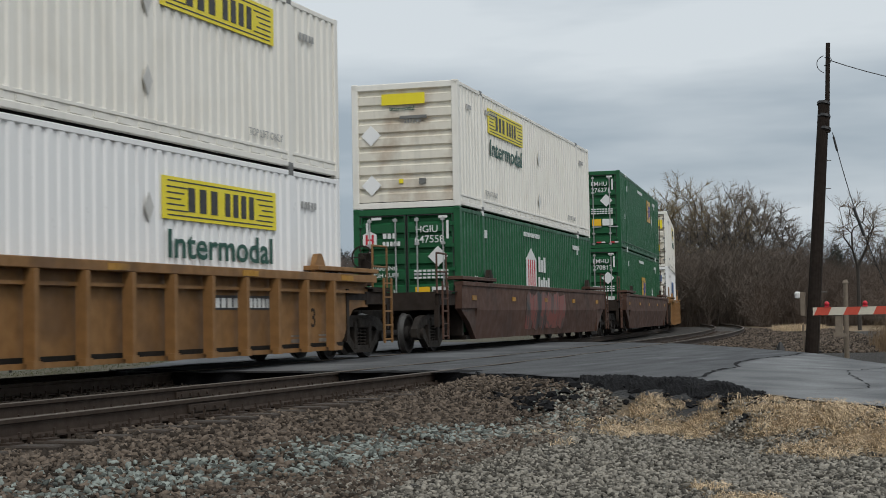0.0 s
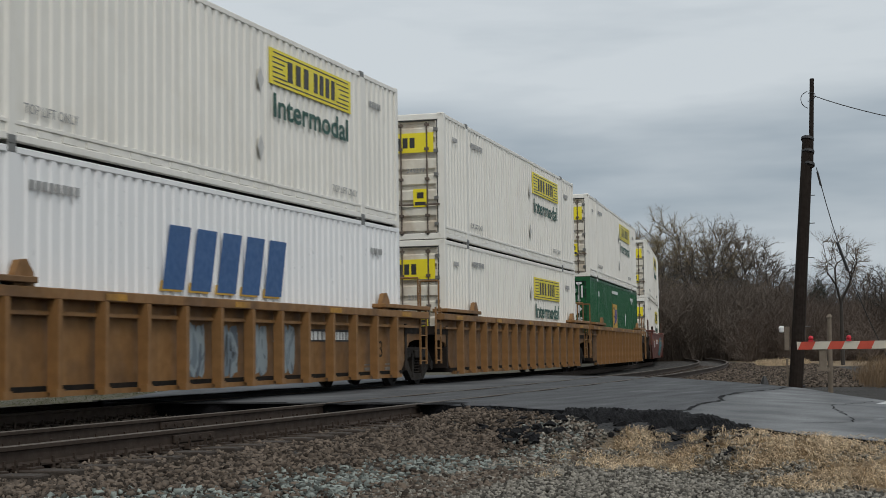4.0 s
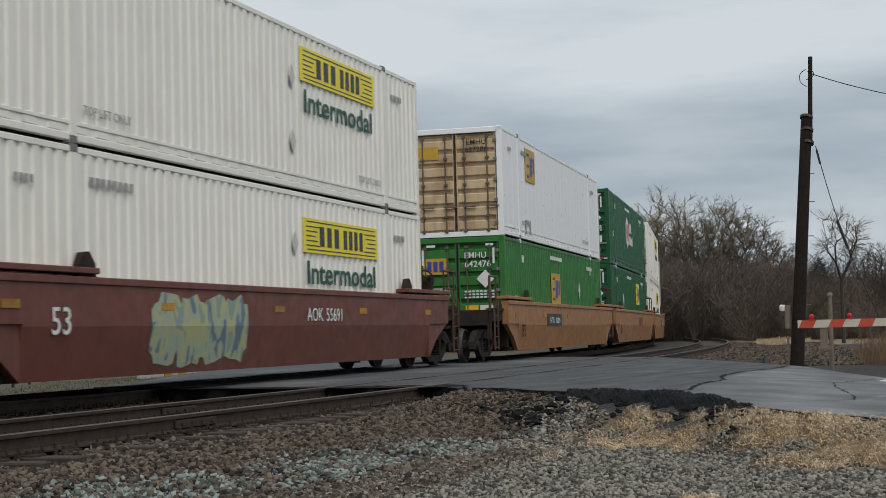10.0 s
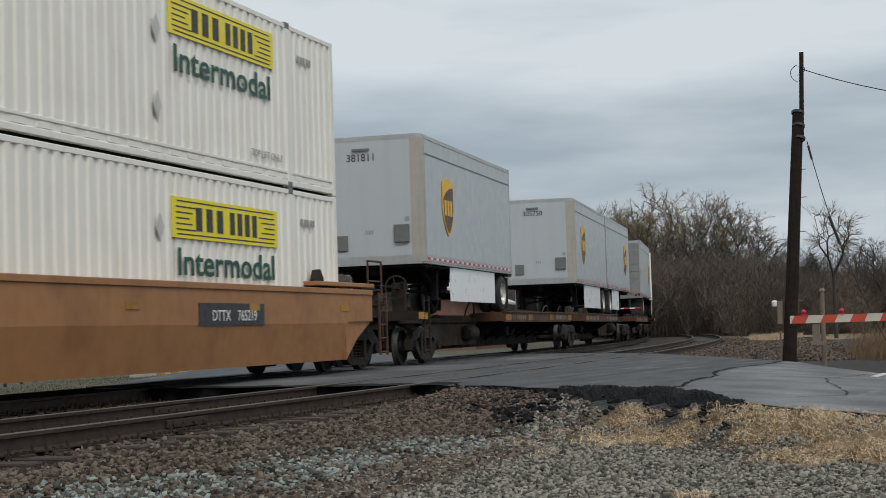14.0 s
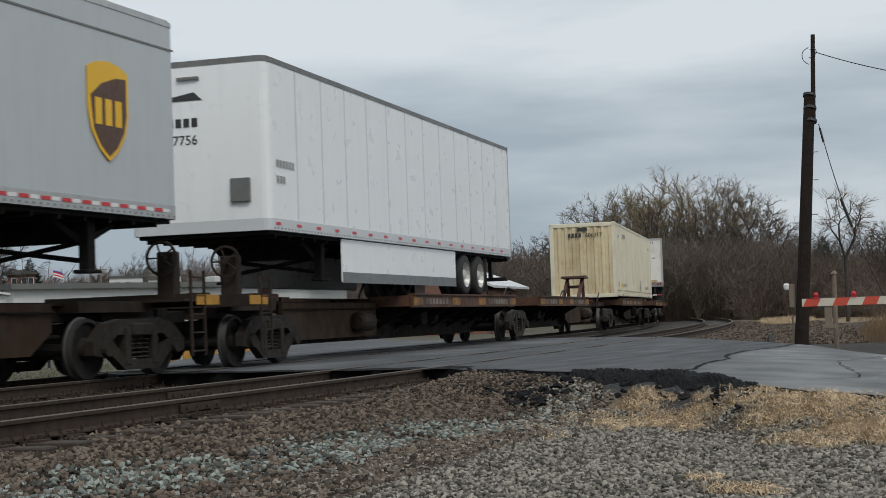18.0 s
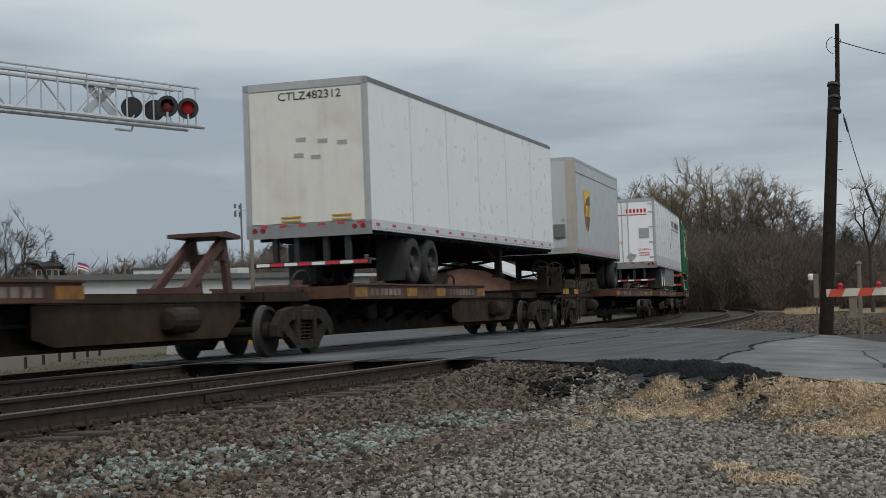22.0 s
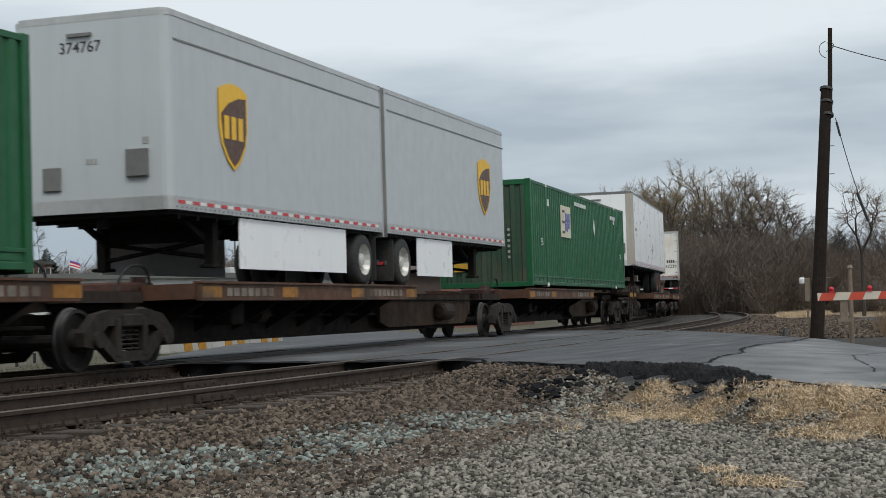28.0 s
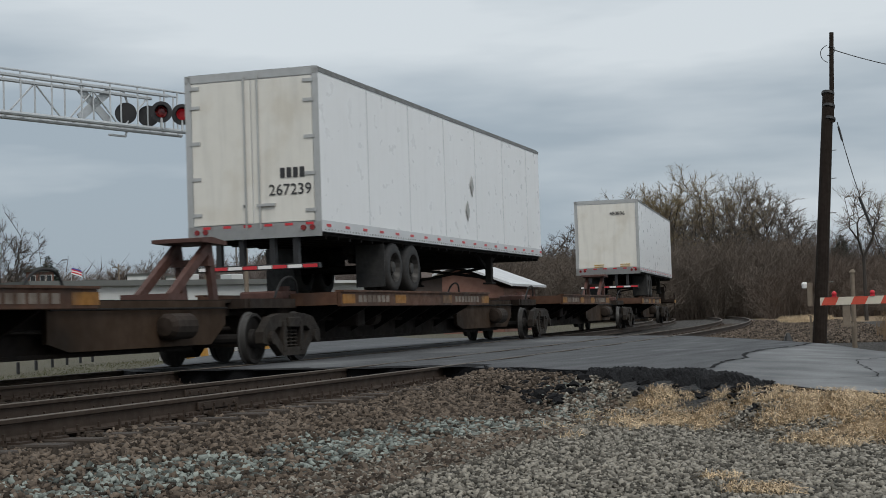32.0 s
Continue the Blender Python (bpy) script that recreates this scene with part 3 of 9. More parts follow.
def build_ground():
    xs = axis_steps([(-900, -60, 60), (-60, 0, 4), (0, 6, 1), (6, 24, 0.16), (24, 60, 1.0), (60, 200, 6), (200, 1800, 80)])
    ys = axis_steps([(-900, -40, 60), (-40, 0, 3), (0, 12, 0.16), (12, 40, 1.0), (40, 200, 8), (200, 1800, 80)])
    X, Y = np.meshgrid(xs, ys, indexing="ij")
    n, s = offset_of(X, Y)
    Z = ground_height(X, Y)
    rng = np.random.RandomState(4)
    Z = Z + np.where((X > 5) & (X < 25) & (Y < 13) & (Y > 0), rng.normal(0, 0.008, X.shape), 0)
    hole = np.exp(-(((X - 17.2) / 0.28) ** 2 + ((Y - 6.62) / 0.38) ** 2))
    Z -= 0.10 * hole
    nx, ny = X.shape
    verts = np.stack([X, Y, Z], -1).reshape(-1, 3)
    idx = np.arange(nx * ny).reshape(nx, ny)
    faces = np.stack([idx[:-1, :-1], idx[1:, :-1], idx[1:, 1:], idx[:-1, 1:]], -1).reshape(-1, 4)
    me = bpy.data.meshes.new("ground")
    me.from_pydata(verts.tolist(), [], faces.tolist())
    # straw, pale stone, grass
    wob = lumps(X, Y, 1.7) * 0.5 + lumps(X, Y, 4.3) * 0.3
    ragged = lumps(X, Y, 3.1) + lumps(X + 3, Y - 2, 7.7) * 0.8
    straw = in_patch(X + wob * 0.4, Y + wob * 0.25, STRAW_PATCH, 0.8) * np.clip(0.85 + wob + 0.6 * ragged, 0, 1)
    straw = np.maximum(straw, in_patch(X + wob * 0.2, Y + wob * 0.1, TUFT_PATCH, 0.3) * 0.7)
    straw = np.maximum(straw, np.where((s > 78) & (n > SPACING + 2.5) & (n < SPACING + 12), 1.0, 0))
    pale = np.clip(1.25 - np.abs(n - (SPACING + 3.05 + (X - 10) * 0.03)) / 0.55 + wob * 0.7, 0, 1) * (X < 18)
    tar = in_patch(X + wob * 0.25, Y + wob * 0.15, TAR_PATCH, 0.25)
    dirt = np.clip(1.2 - np.hypot((X - 11.6) / 1.6, (Y - 5.4) / 0.5) + wob * 0.6, 0, 1)
    dirt = np.maximum(dirt, np.clip(1.3 * hole + wob * 0.3, 0, 1) * (hole > 0.2))
    grass = np.clip((-2.6 - n + wob * 0.6) / 0.6, 0, 1)
    col = me.color_attributes.new("zone", "FLOAT_COLOR", "POINT")
    data = np.zeros((nx * ny, 4), np.float32)
    data[:, 0], data[:, 1], data[:, 2], data[:, 3] = straw.ravel(), pale.ravel(), grass.ravel(), 1
    wear = me.color_attributes.new("wear", "FLOAT_COLOR", "POINT")
    data2 = np.zeros((nx * ny, 4), np.float32)
    bed = np.clip(1.15 - np.minimum(np.abs(n), np.abs(n - SPACING)) / 1.5 + wob * 0.1, 0, 1)
    data2[:, 0], data2[:, 1], data2[:, 2], data2[:, 3] = tar.ravel(), dirt.ravel(), bed.ravel(), 1
    wear.data.foreach_set("color", data2.ravel())
    col.data.foreach_set("color", data.ravel())
    me.shade_smooth()
    m = bpy.data.materials.new("gravel_ground")
    m.use_nodes = True
    nn, l = m.node_tree.nodes, m.node_tree.links
    b = nn["Principled BSDF"]
    b.inputs["Roughness"].default_value = 0.9
    at = nn.new("ShaderNodeAttribute")
    at.attribute_name = "zone"
    sp = nn.new("ShaderNodeSeparateColor")
    l.new(at.outputs["Color"], sp.inputs[0])
    tc = nn.new("ShaderNodeTexCoord")
    at2 = nn.new("ShaderNodeAttribute")
    at2.attribute_name = "wear"
    sp2 = nn.new("ShaderNodeSeparateColor")
    l.new(at2.outputs["Color"], sp2.inputs[0])
    vo = nn.new("ShaderNodeTexVoronoi")
    vo.inputs["Scale"].default_value = 24
    l.new(tc.outputs["Object"], vo.inputs["Vector"])
    no = nn.new("ShaderNodeTexNoise")
    no.inputs["Scale"].default_value, no.inputs["Detail"].default_value = 1.2, 8
    l.new(tc.outputs["Object"], no.inputs["Vector"])
    hs = nn.new("ShaderNodeSeparateColor")
    l.new(vo.outputs["Color"], hs.inputs[0])

    def mix(fac, c1, c2):
        x = nn.new("ShaderNodeMixRGB")
        for sock, v in ((x.inputs[0], fac), (x.inputs[1], c1), (x.inputs[2], c2)):
            if isinstance(v, tuple):
                sock.default_value = (*v, 1)
            elif isinstance(v, float):
                sock.default_value = v
            else:
                l.new(v, sock)
        return x.outputs[0]
    # near-black under the loose stones: the shade of their gaps put into the colour
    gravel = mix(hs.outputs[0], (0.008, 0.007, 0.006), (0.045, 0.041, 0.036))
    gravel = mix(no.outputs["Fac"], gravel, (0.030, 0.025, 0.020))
    pale_c = mix(hs.outputs[1], (0.05, 0.055, 0.05), (0.20, 0.215, 0.20))
    straw_c = mix(hs.outputs[1], mix(no.outputs["Fac"], (0.075, 0.050, 0.030), (0.30, 0.21, 0.12)), (0.26, 0.185, 0.105))
    grass_c = mix(hs.outputs[1], mix(no.outputs["Fac"], (0.030, 0.034, 0.014), (0.10, 0.088, 0.048)), (0.085, 0.072, 0.05))
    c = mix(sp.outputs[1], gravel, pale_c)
    c = mix(sp2.outputs[1], c, mix(no.outputs["Fac"], (0.030, 0.024, 0.018), (0.07, 0.058, 0.046)))
    c = mix(sp2.outputs[2], c, mix(hs.outputs[0], (0.022, 0.018, 0.015), (0.075, 0.066, 0.058)))
    c = mix(sp.outputs[0], c, straw_c)
    c = mix(sp2.outputs[0], c, mix(hs.outputs[1], (0.012, 0.012, 0.012), (0.034, 0.034, 0.035)))
    c = mix(sp.outputs[2], c, grass_c)
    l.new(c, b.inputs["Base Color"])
    bp = nn.new("ShaderNodeBump")
    bp.inputs["Strength"].default_value, bp.inputs["Distance"].default_value = 0.8, 0.03
    l.new(vo.outputs["Distance"], bp.inputs["Height"])
    l.new(bp.outputs[0], b.inputs["Normal"])
    me.materials.append(m)
    return tagged(new("ground", me), "uneven gravel ground with dry straw patches", "ground", kind="structure")


ground = build_ground()


# ---------------------------------------------------------------- tracks
def rail_profile():
    return [(-0.07, -0.172), (0.07, -0.172), (0.07, -0.158), (0.011, -0.135), (0.011, -0.045), (0.036, -0.036), (0.036, -0.006), (0.028, 0.0), (-0.028, 0.0), (-0.036, -0.006), (-0.036, -0.036), (-0.011, -0.045), (-0.011, -0.135), (-0.07, -0.158)]


RAIL_S = list(np.arange(-60, 130, 2.0)) + list(np.arange(130, 320.1, 10.0))


def build_track(name, n, label):
    track = thing(name, label, "railway track")
    track["kind"] = "structure"
    for side in (-GAUGE, GAUGE):
        me = line_mesh("rail", RAIL_S, rail_profile(), n + side, [RAIL_SIDE, RAIL_TOP])
        k = len(rail_profile())
        for i, p in enumerate(me.polygons):
            if i % k in (6, 7, 8):
                p.material_index = 1
        hang("rail", me, track)
    return track


near_track = build_track("track_near", SPACING, "rusty steel rails of the near railway track on wooden ties")
far_track = build_track("track_far", 0.0, "rusty steel rails of the far railway track on wooden ties")

# ---------------------------------------------------------------- the train's course
def run(t):
    """Metres that the train has gone at t seconds."""
    return 16.671 * t - 0.004619 * t * t + 0.000369 * t ** 3


def chord(a, b, t):
    """Pose of a vehicle whose trucks stand at a and b metres along the line at the start."""
    d = run(t)
    xa, ya, _ = line(a - d)
    xb, yb, _ = line(b - d)
    return pose((xa + xb) / 2, (ya + yb) / 2, 0, 0, 0, math.degrees(math.atan2(yb - ya, xb - xa)))


MOVERS = []   # thing, front truck, rear truck, pose on its vehicle
SPINNERS = []   # wheelset, place along the line at the start, pose on its truck
WHEEL_R = 0.42


# ---------------------------------------------------------------- running gear
def wheel_mesh():
    def build(bm):
        for y in (-1, 1):
            prof = [(0.08, 0.60), (0.40, 0.655), (0.445, 0.66), (0.445, 0.685), (0.42, 0.70), (0.415, 0.79), (0.37, 0.79), (0.34, 0.745), (0.16, 0.72), (0.15, 0.80), (0.09, 0.82)]
            lathe(bm, [(r, a * y) for r, a in prof], 28)
        rod(bm, (0, -1.0, 0), (0, 1.0, 0), 0.085, seg=10)
        for k in range(3):
            t = 2.1 * k
            for y in (-0.80, 0.80):
                rod(bm, (0.055 * math.cos(t), y - 0.03, 0.055 * math.sin(t)), (0.055 * math.cos(t), y + 0.035, 0.055 * math.sin(t)), 0.018, seg=6)
    key = ("wheelset",)
    if key not in MESHES:
        bm = bmesh.new()
        build(bm)
        me = finish(bm, "wheelset", [WHEEL_STEEL, TREAD], False)
        for p in me.polygons:
            c = p.center
            r = math.hypot(c.x, c.z)
            if 0.69 < abs(c.y) < 0.785 and r > 0.405:
                p.material_index = 1
        MESHES[key] = me
    return MESHES[key]


def truck_frame(bm):
    for sgn in (-1, 1):
        y0, y1 = sgn * 0.92, sgn * 1.06
        top = [(-1.22, 0.52), (-1.22, 0.34), (-0.97, 0.30), (-0.80, 0.50), (-0.62, 0.60), (0.62, 0.60), (0.80, 0.50), (0.97, 0.30), (1.22, 0.34), (1.22, 0.52), (0.90, 0.76), (0.50, 0.82), (-0.50, 0.82), (-0.90, 0.76)]
        prism(bm, top, "y", y0, y1)
        low = [(-0.92, 0.52), (-0.84, 0.36), (-0.44, 0.11), (0.44, 0.11), (0.84, 0.36), (0.92, 0.52), (0.78, 0.54), (0.40, 0.25), (-0.40, 0.25), (-0.78, 0.54)]
        prism(bm, low, "y", y0 * 1.01, y1 * 1.01)
        for x in (-0.36, 0.36):
            box(bm, x - 0.07, x + 0.07, y0 * 0.99, y1 * 1.02, 0.18, 0.70, 0.01)
        box(bm, -0.27, 0.27, sgn * 0.98, sgn * 1.10, 0.58, 0.76, 0.02)
        for x in (-0.93, 0.93):
            rod(bm, (x, sgn * 1.0, 0.42), (x, sgn * 1.13, 0.42), 0.11, seg=12)
    box(bm, -0.22, 0.22, -0.95, 0.95, 0.46, 0.78)
    rod(bm, (0, 0, 0.7), (0, 0, 0.92), 0.2, seg=12)
    for x in (-0.48, 0.48):
        box(bm, x - 0.05, x + 0.05, -0.8, 0.8, 0.28, 0.42)


def spring_nest(bm):
    for sgn in (-1, 1):
        for x in (-0.18, 0.0, 0.18):
            for k in range(5):
                z = 0.26 + k * 0.062
                ring_v = []
                for r, a in [(0.06, 0.0), (0.085, 0.018), (0.06, 0.036)]:
                    ring_v.append([bm.verts.new((x + r * math.cos(2 * math.pi * i / 8), sgn * 1.0 + r * 0.6 * math.sin(2 * math.pi * i / 8), z + a)) for i in range(8)])
                for p, q in zip(ring_v, ring_v[1:]):
                    for i in range(8):
                        bm.faces.new((p[i], p[(i + 1) % 8], q[(i + 1) % 8], q[i]))


def add_truck(car, x, u):
    truck = hang("truck", shared("truck", "truck", truck_frame, TRUCK_STEEL), car, pose(x, 0, 0))
    hang("spring_set", shared("springs", "spring_set", spring_nest, TRUCK_STEEL), truck)
    for dx in (-0.93, 0.93):
        w = hang("wheelset", wheel_mesh(), truck, pose(dx, 0, WHEEL_R))
        SPINNERS.append((w, u, dx))


def ladder_build(bm):
    for x in (-0.2, 0.2):
        box(bm, x - 0.018, x + 0.018, -0.018, 0.018, 0.0, 1.25)
    for k in range(5):
        box(bm, -0.2, 0.2, -0.012, 0.012, 0.06 + k * 0.27, 0.085 + k * 0.27)


def handbrake_build(bm):
    lathe(bm, [(0.23, -0.015), (0.265, -0.015), (0.265, 0.015), (0.23, 0.015), (0.23, -0.015)], 20, "x", False)
    for k in range(5):
        t = 2 * math.pi * k / 5
        rod(bm, (0, 0, 0), (0, 0.24 * math.cos(t), 0.24 * math.sin(t)), 0.014, seg=5)
    rod(bm, (-0.02, 0, 0), (0.16, 0, 0), 0.05, seg=10)
    box(bm, 0.1, 0.30, -0.15, 0.15, -0.62, 0.10, 0.02)


def coupler_build(bm):
    box(bm, -0.75, 0.0, -0.10, 0.10, 0.74, 0.94, 0.02)
    prism(bm, [(-0.95, -0.16), (-0.75, -0.16), (-0.65, -0.08), (-0.65, 0.16), (-0.9, 0.14), (-1.0, 0.02)], "z", 0.68, 0.98)
    rod(bm, (-0.3, 0.25, 0.7), (-0.9, 0.3, 0.45), 0.025, seg=6)
    rod(bm, (-0.9, 0.3, 0.45), (-1.1, 0.25, 0.6), 0.025, seg=6)


# ---------------------------------------------------------------- well cars
def well_car(ua, ub, paint, ribbed, label, first, last, near_corner, far_corner, posts=True):
    """One unit of a well car; its trucks stand at ua and ub, its box corners at near_corner and far_corner."""
    car = thing("well_car", label, "freight car", "cars of the train")
    mid = (ua + ub) / 2
    rail_paint = paint if ribbed else WELL_BROWN
    a, b = near_corner - mid, far_corner - mid
    for sgn in (-1, 1):
        bm = bmesh.new()
        if ribbed:
            outline = [(a + 0.30, 0.22), (b - 0.30, 0.22), (b + 0.0, 0.42), (b + 0.20, 0.74), (b + 0.42, 0.92), (b + 0.75, 0.97), (b + 1.15, 0.97), (b + 1.15, 1.46), (a - 1.0, 1.46), (a - 1.0, 0.97), (a - 0.65, 0.97), (a - 0.32, 0.92), (a - 0.12, 0.74), (a + 0.05, 0.42)]
            prism(bm, outline, "y", sgn * 1.31, sgn * 1.34)
        else:
            # folded side sheet: upright above, leaning in below
            def sheet(x0, x1, zb, zm, zt, inset):
                p = [(sgn * 1.36, zb), (sgn * (1.50 - inset), zb), (sgn * 1.52, zm), (sgn * 1.52, zt), (sgn * 1.36, zt)]
                prism(bm, p, "x", x0, x1)
            sheet(a + 0.55, b - 0.15, 0.24, 0.92, 1.50, 0.10)
            for xa, xb, s1 in ((a - 0.75, a + 0.56, 1), (b - 0.16, b + 1.15, -1)):
                up = [(xa, 0.95), (xb, 0.95), (xb, 1.50), (xa, 1.50)]
                prism(bm, up, "y", sgn * 1.36, sgn * 1.52)
                lo = [(xa if s1 < 0 else xb, 0.95), (xb if s1 < 0 else xa, 0.95), (xb - 0.75 if s1 < 0 else xa + 0.75, 0.62), (xa + 0.02 if s1 < 0 else xb - 0.02, 0.24)]
                prism(bm, lo, "y", sgn * 1.36, sgn * 1.48)
        part("side_wall", bm, paint, car)
        bm = bmesh.new()
        if ribbed:
            box(bm, a - 1.0, b + 1.15, sgn * 1.34, sgn * 1.54, 1.42, 1.56, 0.01)
            box(bm, a + 0.28, b - 0.28, sgn * 1.335, sgn * 1.42, 0.20, 0.27)
            box(bm, a - 0.6, b + 0.7, sgn * 1.40, sgn * 1.45, 1.22, 1.27)
        else:
            box(bm, a - 0.75, b + 1.15, sgn * 1.34, sgn * 1.55, 1.46, 1.56, 0.01)
        part("top_chord", bm, paint, car)
        bm = bmesh.new()
        for xa, xb in ((a - 0.8, a + 2.3), (b - 1.6, b + 1.2)):
            box(bm, xa, xb, sgn * 1.20, sgn * 1.56, 1.60, 1.68, 0.01)
        part("end_plate", bm, paint, car)
        if ribbed:
            def rib(bm_):
                box(bm_, -0.048, 0.048, -0.12, 0.04, 0.26, 1.42)
                box(bm_, -0.085, 0.085, -0.13, -0.02, 0.20, 0.30)
            x = a + 0.50
            while x < b - 0.25:
                hang("rib", shared("rib", "rib", rib, paint), car, pose(x, sgn * 1.46, 0))
                x += 1.13
        # folding corner stops
        for x in (a + 2.15, b - 1.3):
            bm = bmesh.new()
            prism(bm, [(x - 0.22, 1.56), (x + 0.22, 1.56), (x + 0.2, 1.74), (x + 0.05, 1.90), (x - 0.1, 1.88), (x - 0.2, 1.72)], "y", sgn * 1.36, sgn * 1.46)
            part("corner_stop", bm, SPINE if not ribbed else paint, car)
    bm = bmesh.new()
    box(bm, a + 0.1, b - 0.1, -1.36, 1.36, 0.24, 0.34)
    part("well_floor", bm, SHADE_BLACK, car)
    for x, s1, end in ((a - 0.15, -1, first), (b + 0.15, 1, last)):
        bm = bmesh.new()
        box(bm, x - 0.06, x + 0.06, -1.36, 1.36, 0.34, 1.30)
        xo = x + s1 * (2.0 if end else 1.30)
        box(bm, min(x, xo), max(x, xo), -0.32, 0.32, 0.86, 1.10)
        box(bm, min(x, x + s1 * 0.95), max(x, x + s1 * 0.95), -1.36, 1.36, 1.10, 1.22)
        if end:
            box(bm, min(xo, xo - s1 * 0.12), max(xo, xo - s1 * 0.12), -1.30, 1.30, 0.92, 1.26)
            box(bm, min(xo, xo - s1 * 0.9), max(xo, xo - s1 * 0.9), -1.42, 1.42, 1.26, 1.31)
        part("end_platform", bm, SPINE, car)
        if end:
            # side sills and step boards of the end platform
            reach = xo - s1 * 0.04
            inner = x + s1 * (0.62 if not ribbed else 0.87)
            for y in (-1.33, 1.33):
                bm = bmesh.new()
                box(bm, min(inner, reach), max(inner, reach), y - 0.04, y + 0.04, 1.02, 1.26, 0.01)
                box(bm, min(inner, reach), max(inner, reach), y - 0.09, y + 0.09, 1.315, 1.345)
                box(bm, reach - 0.05, reach + 0.05, y - 0.05, y + 0.05, 0.55, 1.02)
                part("end_sill", bm, SPINE, car)
            hang("coupler", shared("coupler", "coupler", coupler_build, SHADE_BLACK), car, pose(xo, 0, 0, 0, 0, 0 if s1 < 0 else 180))
            for y in (-1.35, 1.35):
                bm = bmesh.new()
                rod(bm, (xo, y, 1.28), (xo, y, 2.15), 0.022, seg=6)
                rod(bm, (xo - s1 * 0.75, y, 1.28), (xo - s1 * 0.75, y, 2.15), 0.022, seg=6)
                rod(bm, (xo, y, 2.15), (xo - s1 * 0.75, y, 2.15), 0.022, seg=6)
                rod(bm, (xo, y, 1.75), (xo - s1 * 0.75, y, 1.75), 0.018, seg=6)
                part("handrail", bm, rail_paint, car)
            hang("ladder", shared("ladder", "ladder", ladder_build, rail_paint), car, pose(xo - s1 * 0.25, -1.46, 0.28))
            if s1 < 0:
                hang("handbrake", shared("handbrake", "handbrake", handbrake_build, SPINE), car, pose(xo + 0.05, 0.35, 2.10))
        else:
            hang("ladder", shared("ladder", "ladder", ladder_build, rail_paint), car, pose(x + s1 * 0.95, -1.42, 0.45))
            bm = bmesh.new()
            for y in (-1.38, -0.95):
                rod(bm, (x + s1 * 0.75, y, 1.55), (x + s1 * 0.75, y, 2.3), 0.022, seg=6)
            rod(bm, (x + s1 * 0.75, -1.38, 2.3), (x + s1 * 0.75, -0.95, 2.3), 0.022, seg=6)
            part("handrail", bm, rail_paint, car)
        # yellow reflectors along the sill
    bm = bmesh.new()
    for k in range(5):
        x = a + 0.3 + k * (b - a - 0.6) / 4
        y = 1.53 if not ribbed else 1.546
        if ribbed:
            box(bm, x - 0.27, x + 0.27, -y - 0.004, -y, 1.44, 1.53)
        else:
            box(bm, x - 0.19, x + 0.19, -y - 0.004, -y + 0.006, 1.14, 1.25)
    part("reflector", bm, YELLOW, car, "yellow reflectors")
    add_truck(car, ua - mid, ua)
    if last:
        add_truck(car, ub - mid, ub)
    MOVERS.append((car, ua, ub, Matrix()))
    return car


def car_number(car, words, x, z, dark=False, size=0.17, owner=""):
    if dark:
        bm = bmesh.new()
        box(bm, x - 1.15, x + 1.15, -1.532, -1.522, z - 0.08, z + size + 0.1)
        part("number_panel", bm, INK, car, "black number panel")
    if owner:
        letter(car, owner, x - 0.42, z, size, MARK_WHITE, -1.538)
    else:
        bm = bmesh.new()
        marks(bm, x - 1.0, x - 0.25, z, z + size, 4, -1.538)
        part("mark", bm, MARK_WHITE, car, "row of painted marks")
    letter(car, words, x + 0.5, z, size, MARK_WHITE, -1.538)


# ---------------------------------------------------------------- containers
def corrugated(bm, x0, x1, y, z0, z1, pitch=0.27, depth=0.035, out=-1):
    """Upright folds on a side wall; out is the side that faces outwards."""
    n = max(1, int(round((x1 - x0) / pitch)))
    w = (x1 - x0) / n
    pts = []
    for i in range(n):
        a = x0 + i * w
        pts += [(a, y), (a + w * 0.40, y), (a + w * 0.52, y - out * depth), (a + w * 0.88, y - out * depth)]
    pts.append((x1, y))
    lo = [bm.verts.new((px, py, z0)) for px, py in pts]
    hi = [bm.verts.new((px, py, z1)) for px, py in pts]
    for i in range(len(pts) - 1):
        bm.faces.new((lo[i], lo[i + 1], hi[i + 1], hi[i]))


def end_folds(bm, x, y0, y1, z0, z1, pitch=0.3, depth=0.04):
    n = max(1, int(round((y1 - y0) / pitch)))
    w = (y1 - y0) / n
    pts = []
    for i in range(n):
        a = y0 + i * w
        pts += [(a, x), (a + w * 0.4, x), (a + w * 0.52, x + depth), (a + w * 0.88, x + depth)]
    pts.append((y1, x))
    lo = [bm.verts.new((px, py, z0)) for py, px in pts]
    hi = [bm.verts.new((px, py, z1)) for py, px in pts]
    for i in range(len(pts) - 1):
        bm.faces.new((lo[i], lo[i + 1], hi[i + 1], hi[i]))


def level_folds(bm, x, y0, y1, z0, z1, count=8, depth=0.05):
    h = (z1 - z0) / count
    pts = []
    for i in range(count):
        a = z0 + i * h
        pts += [(a, x), (a + h * 0.55, x), (a + h * 0.65, x + depth), (a + h * 0.9, x + depth)]
    pts.append((z1, x))
    lo = [bm.verts.new((px, y0, pz)) for pz, px in pts]
    hi = [bm.verts.new((px, y1, pz)) for pz, px in pts]
    for i in range(len(pts) - 1):
        bm.faces.new((lo[i], lo[i + 1], hi[i + 1], hi[i]))


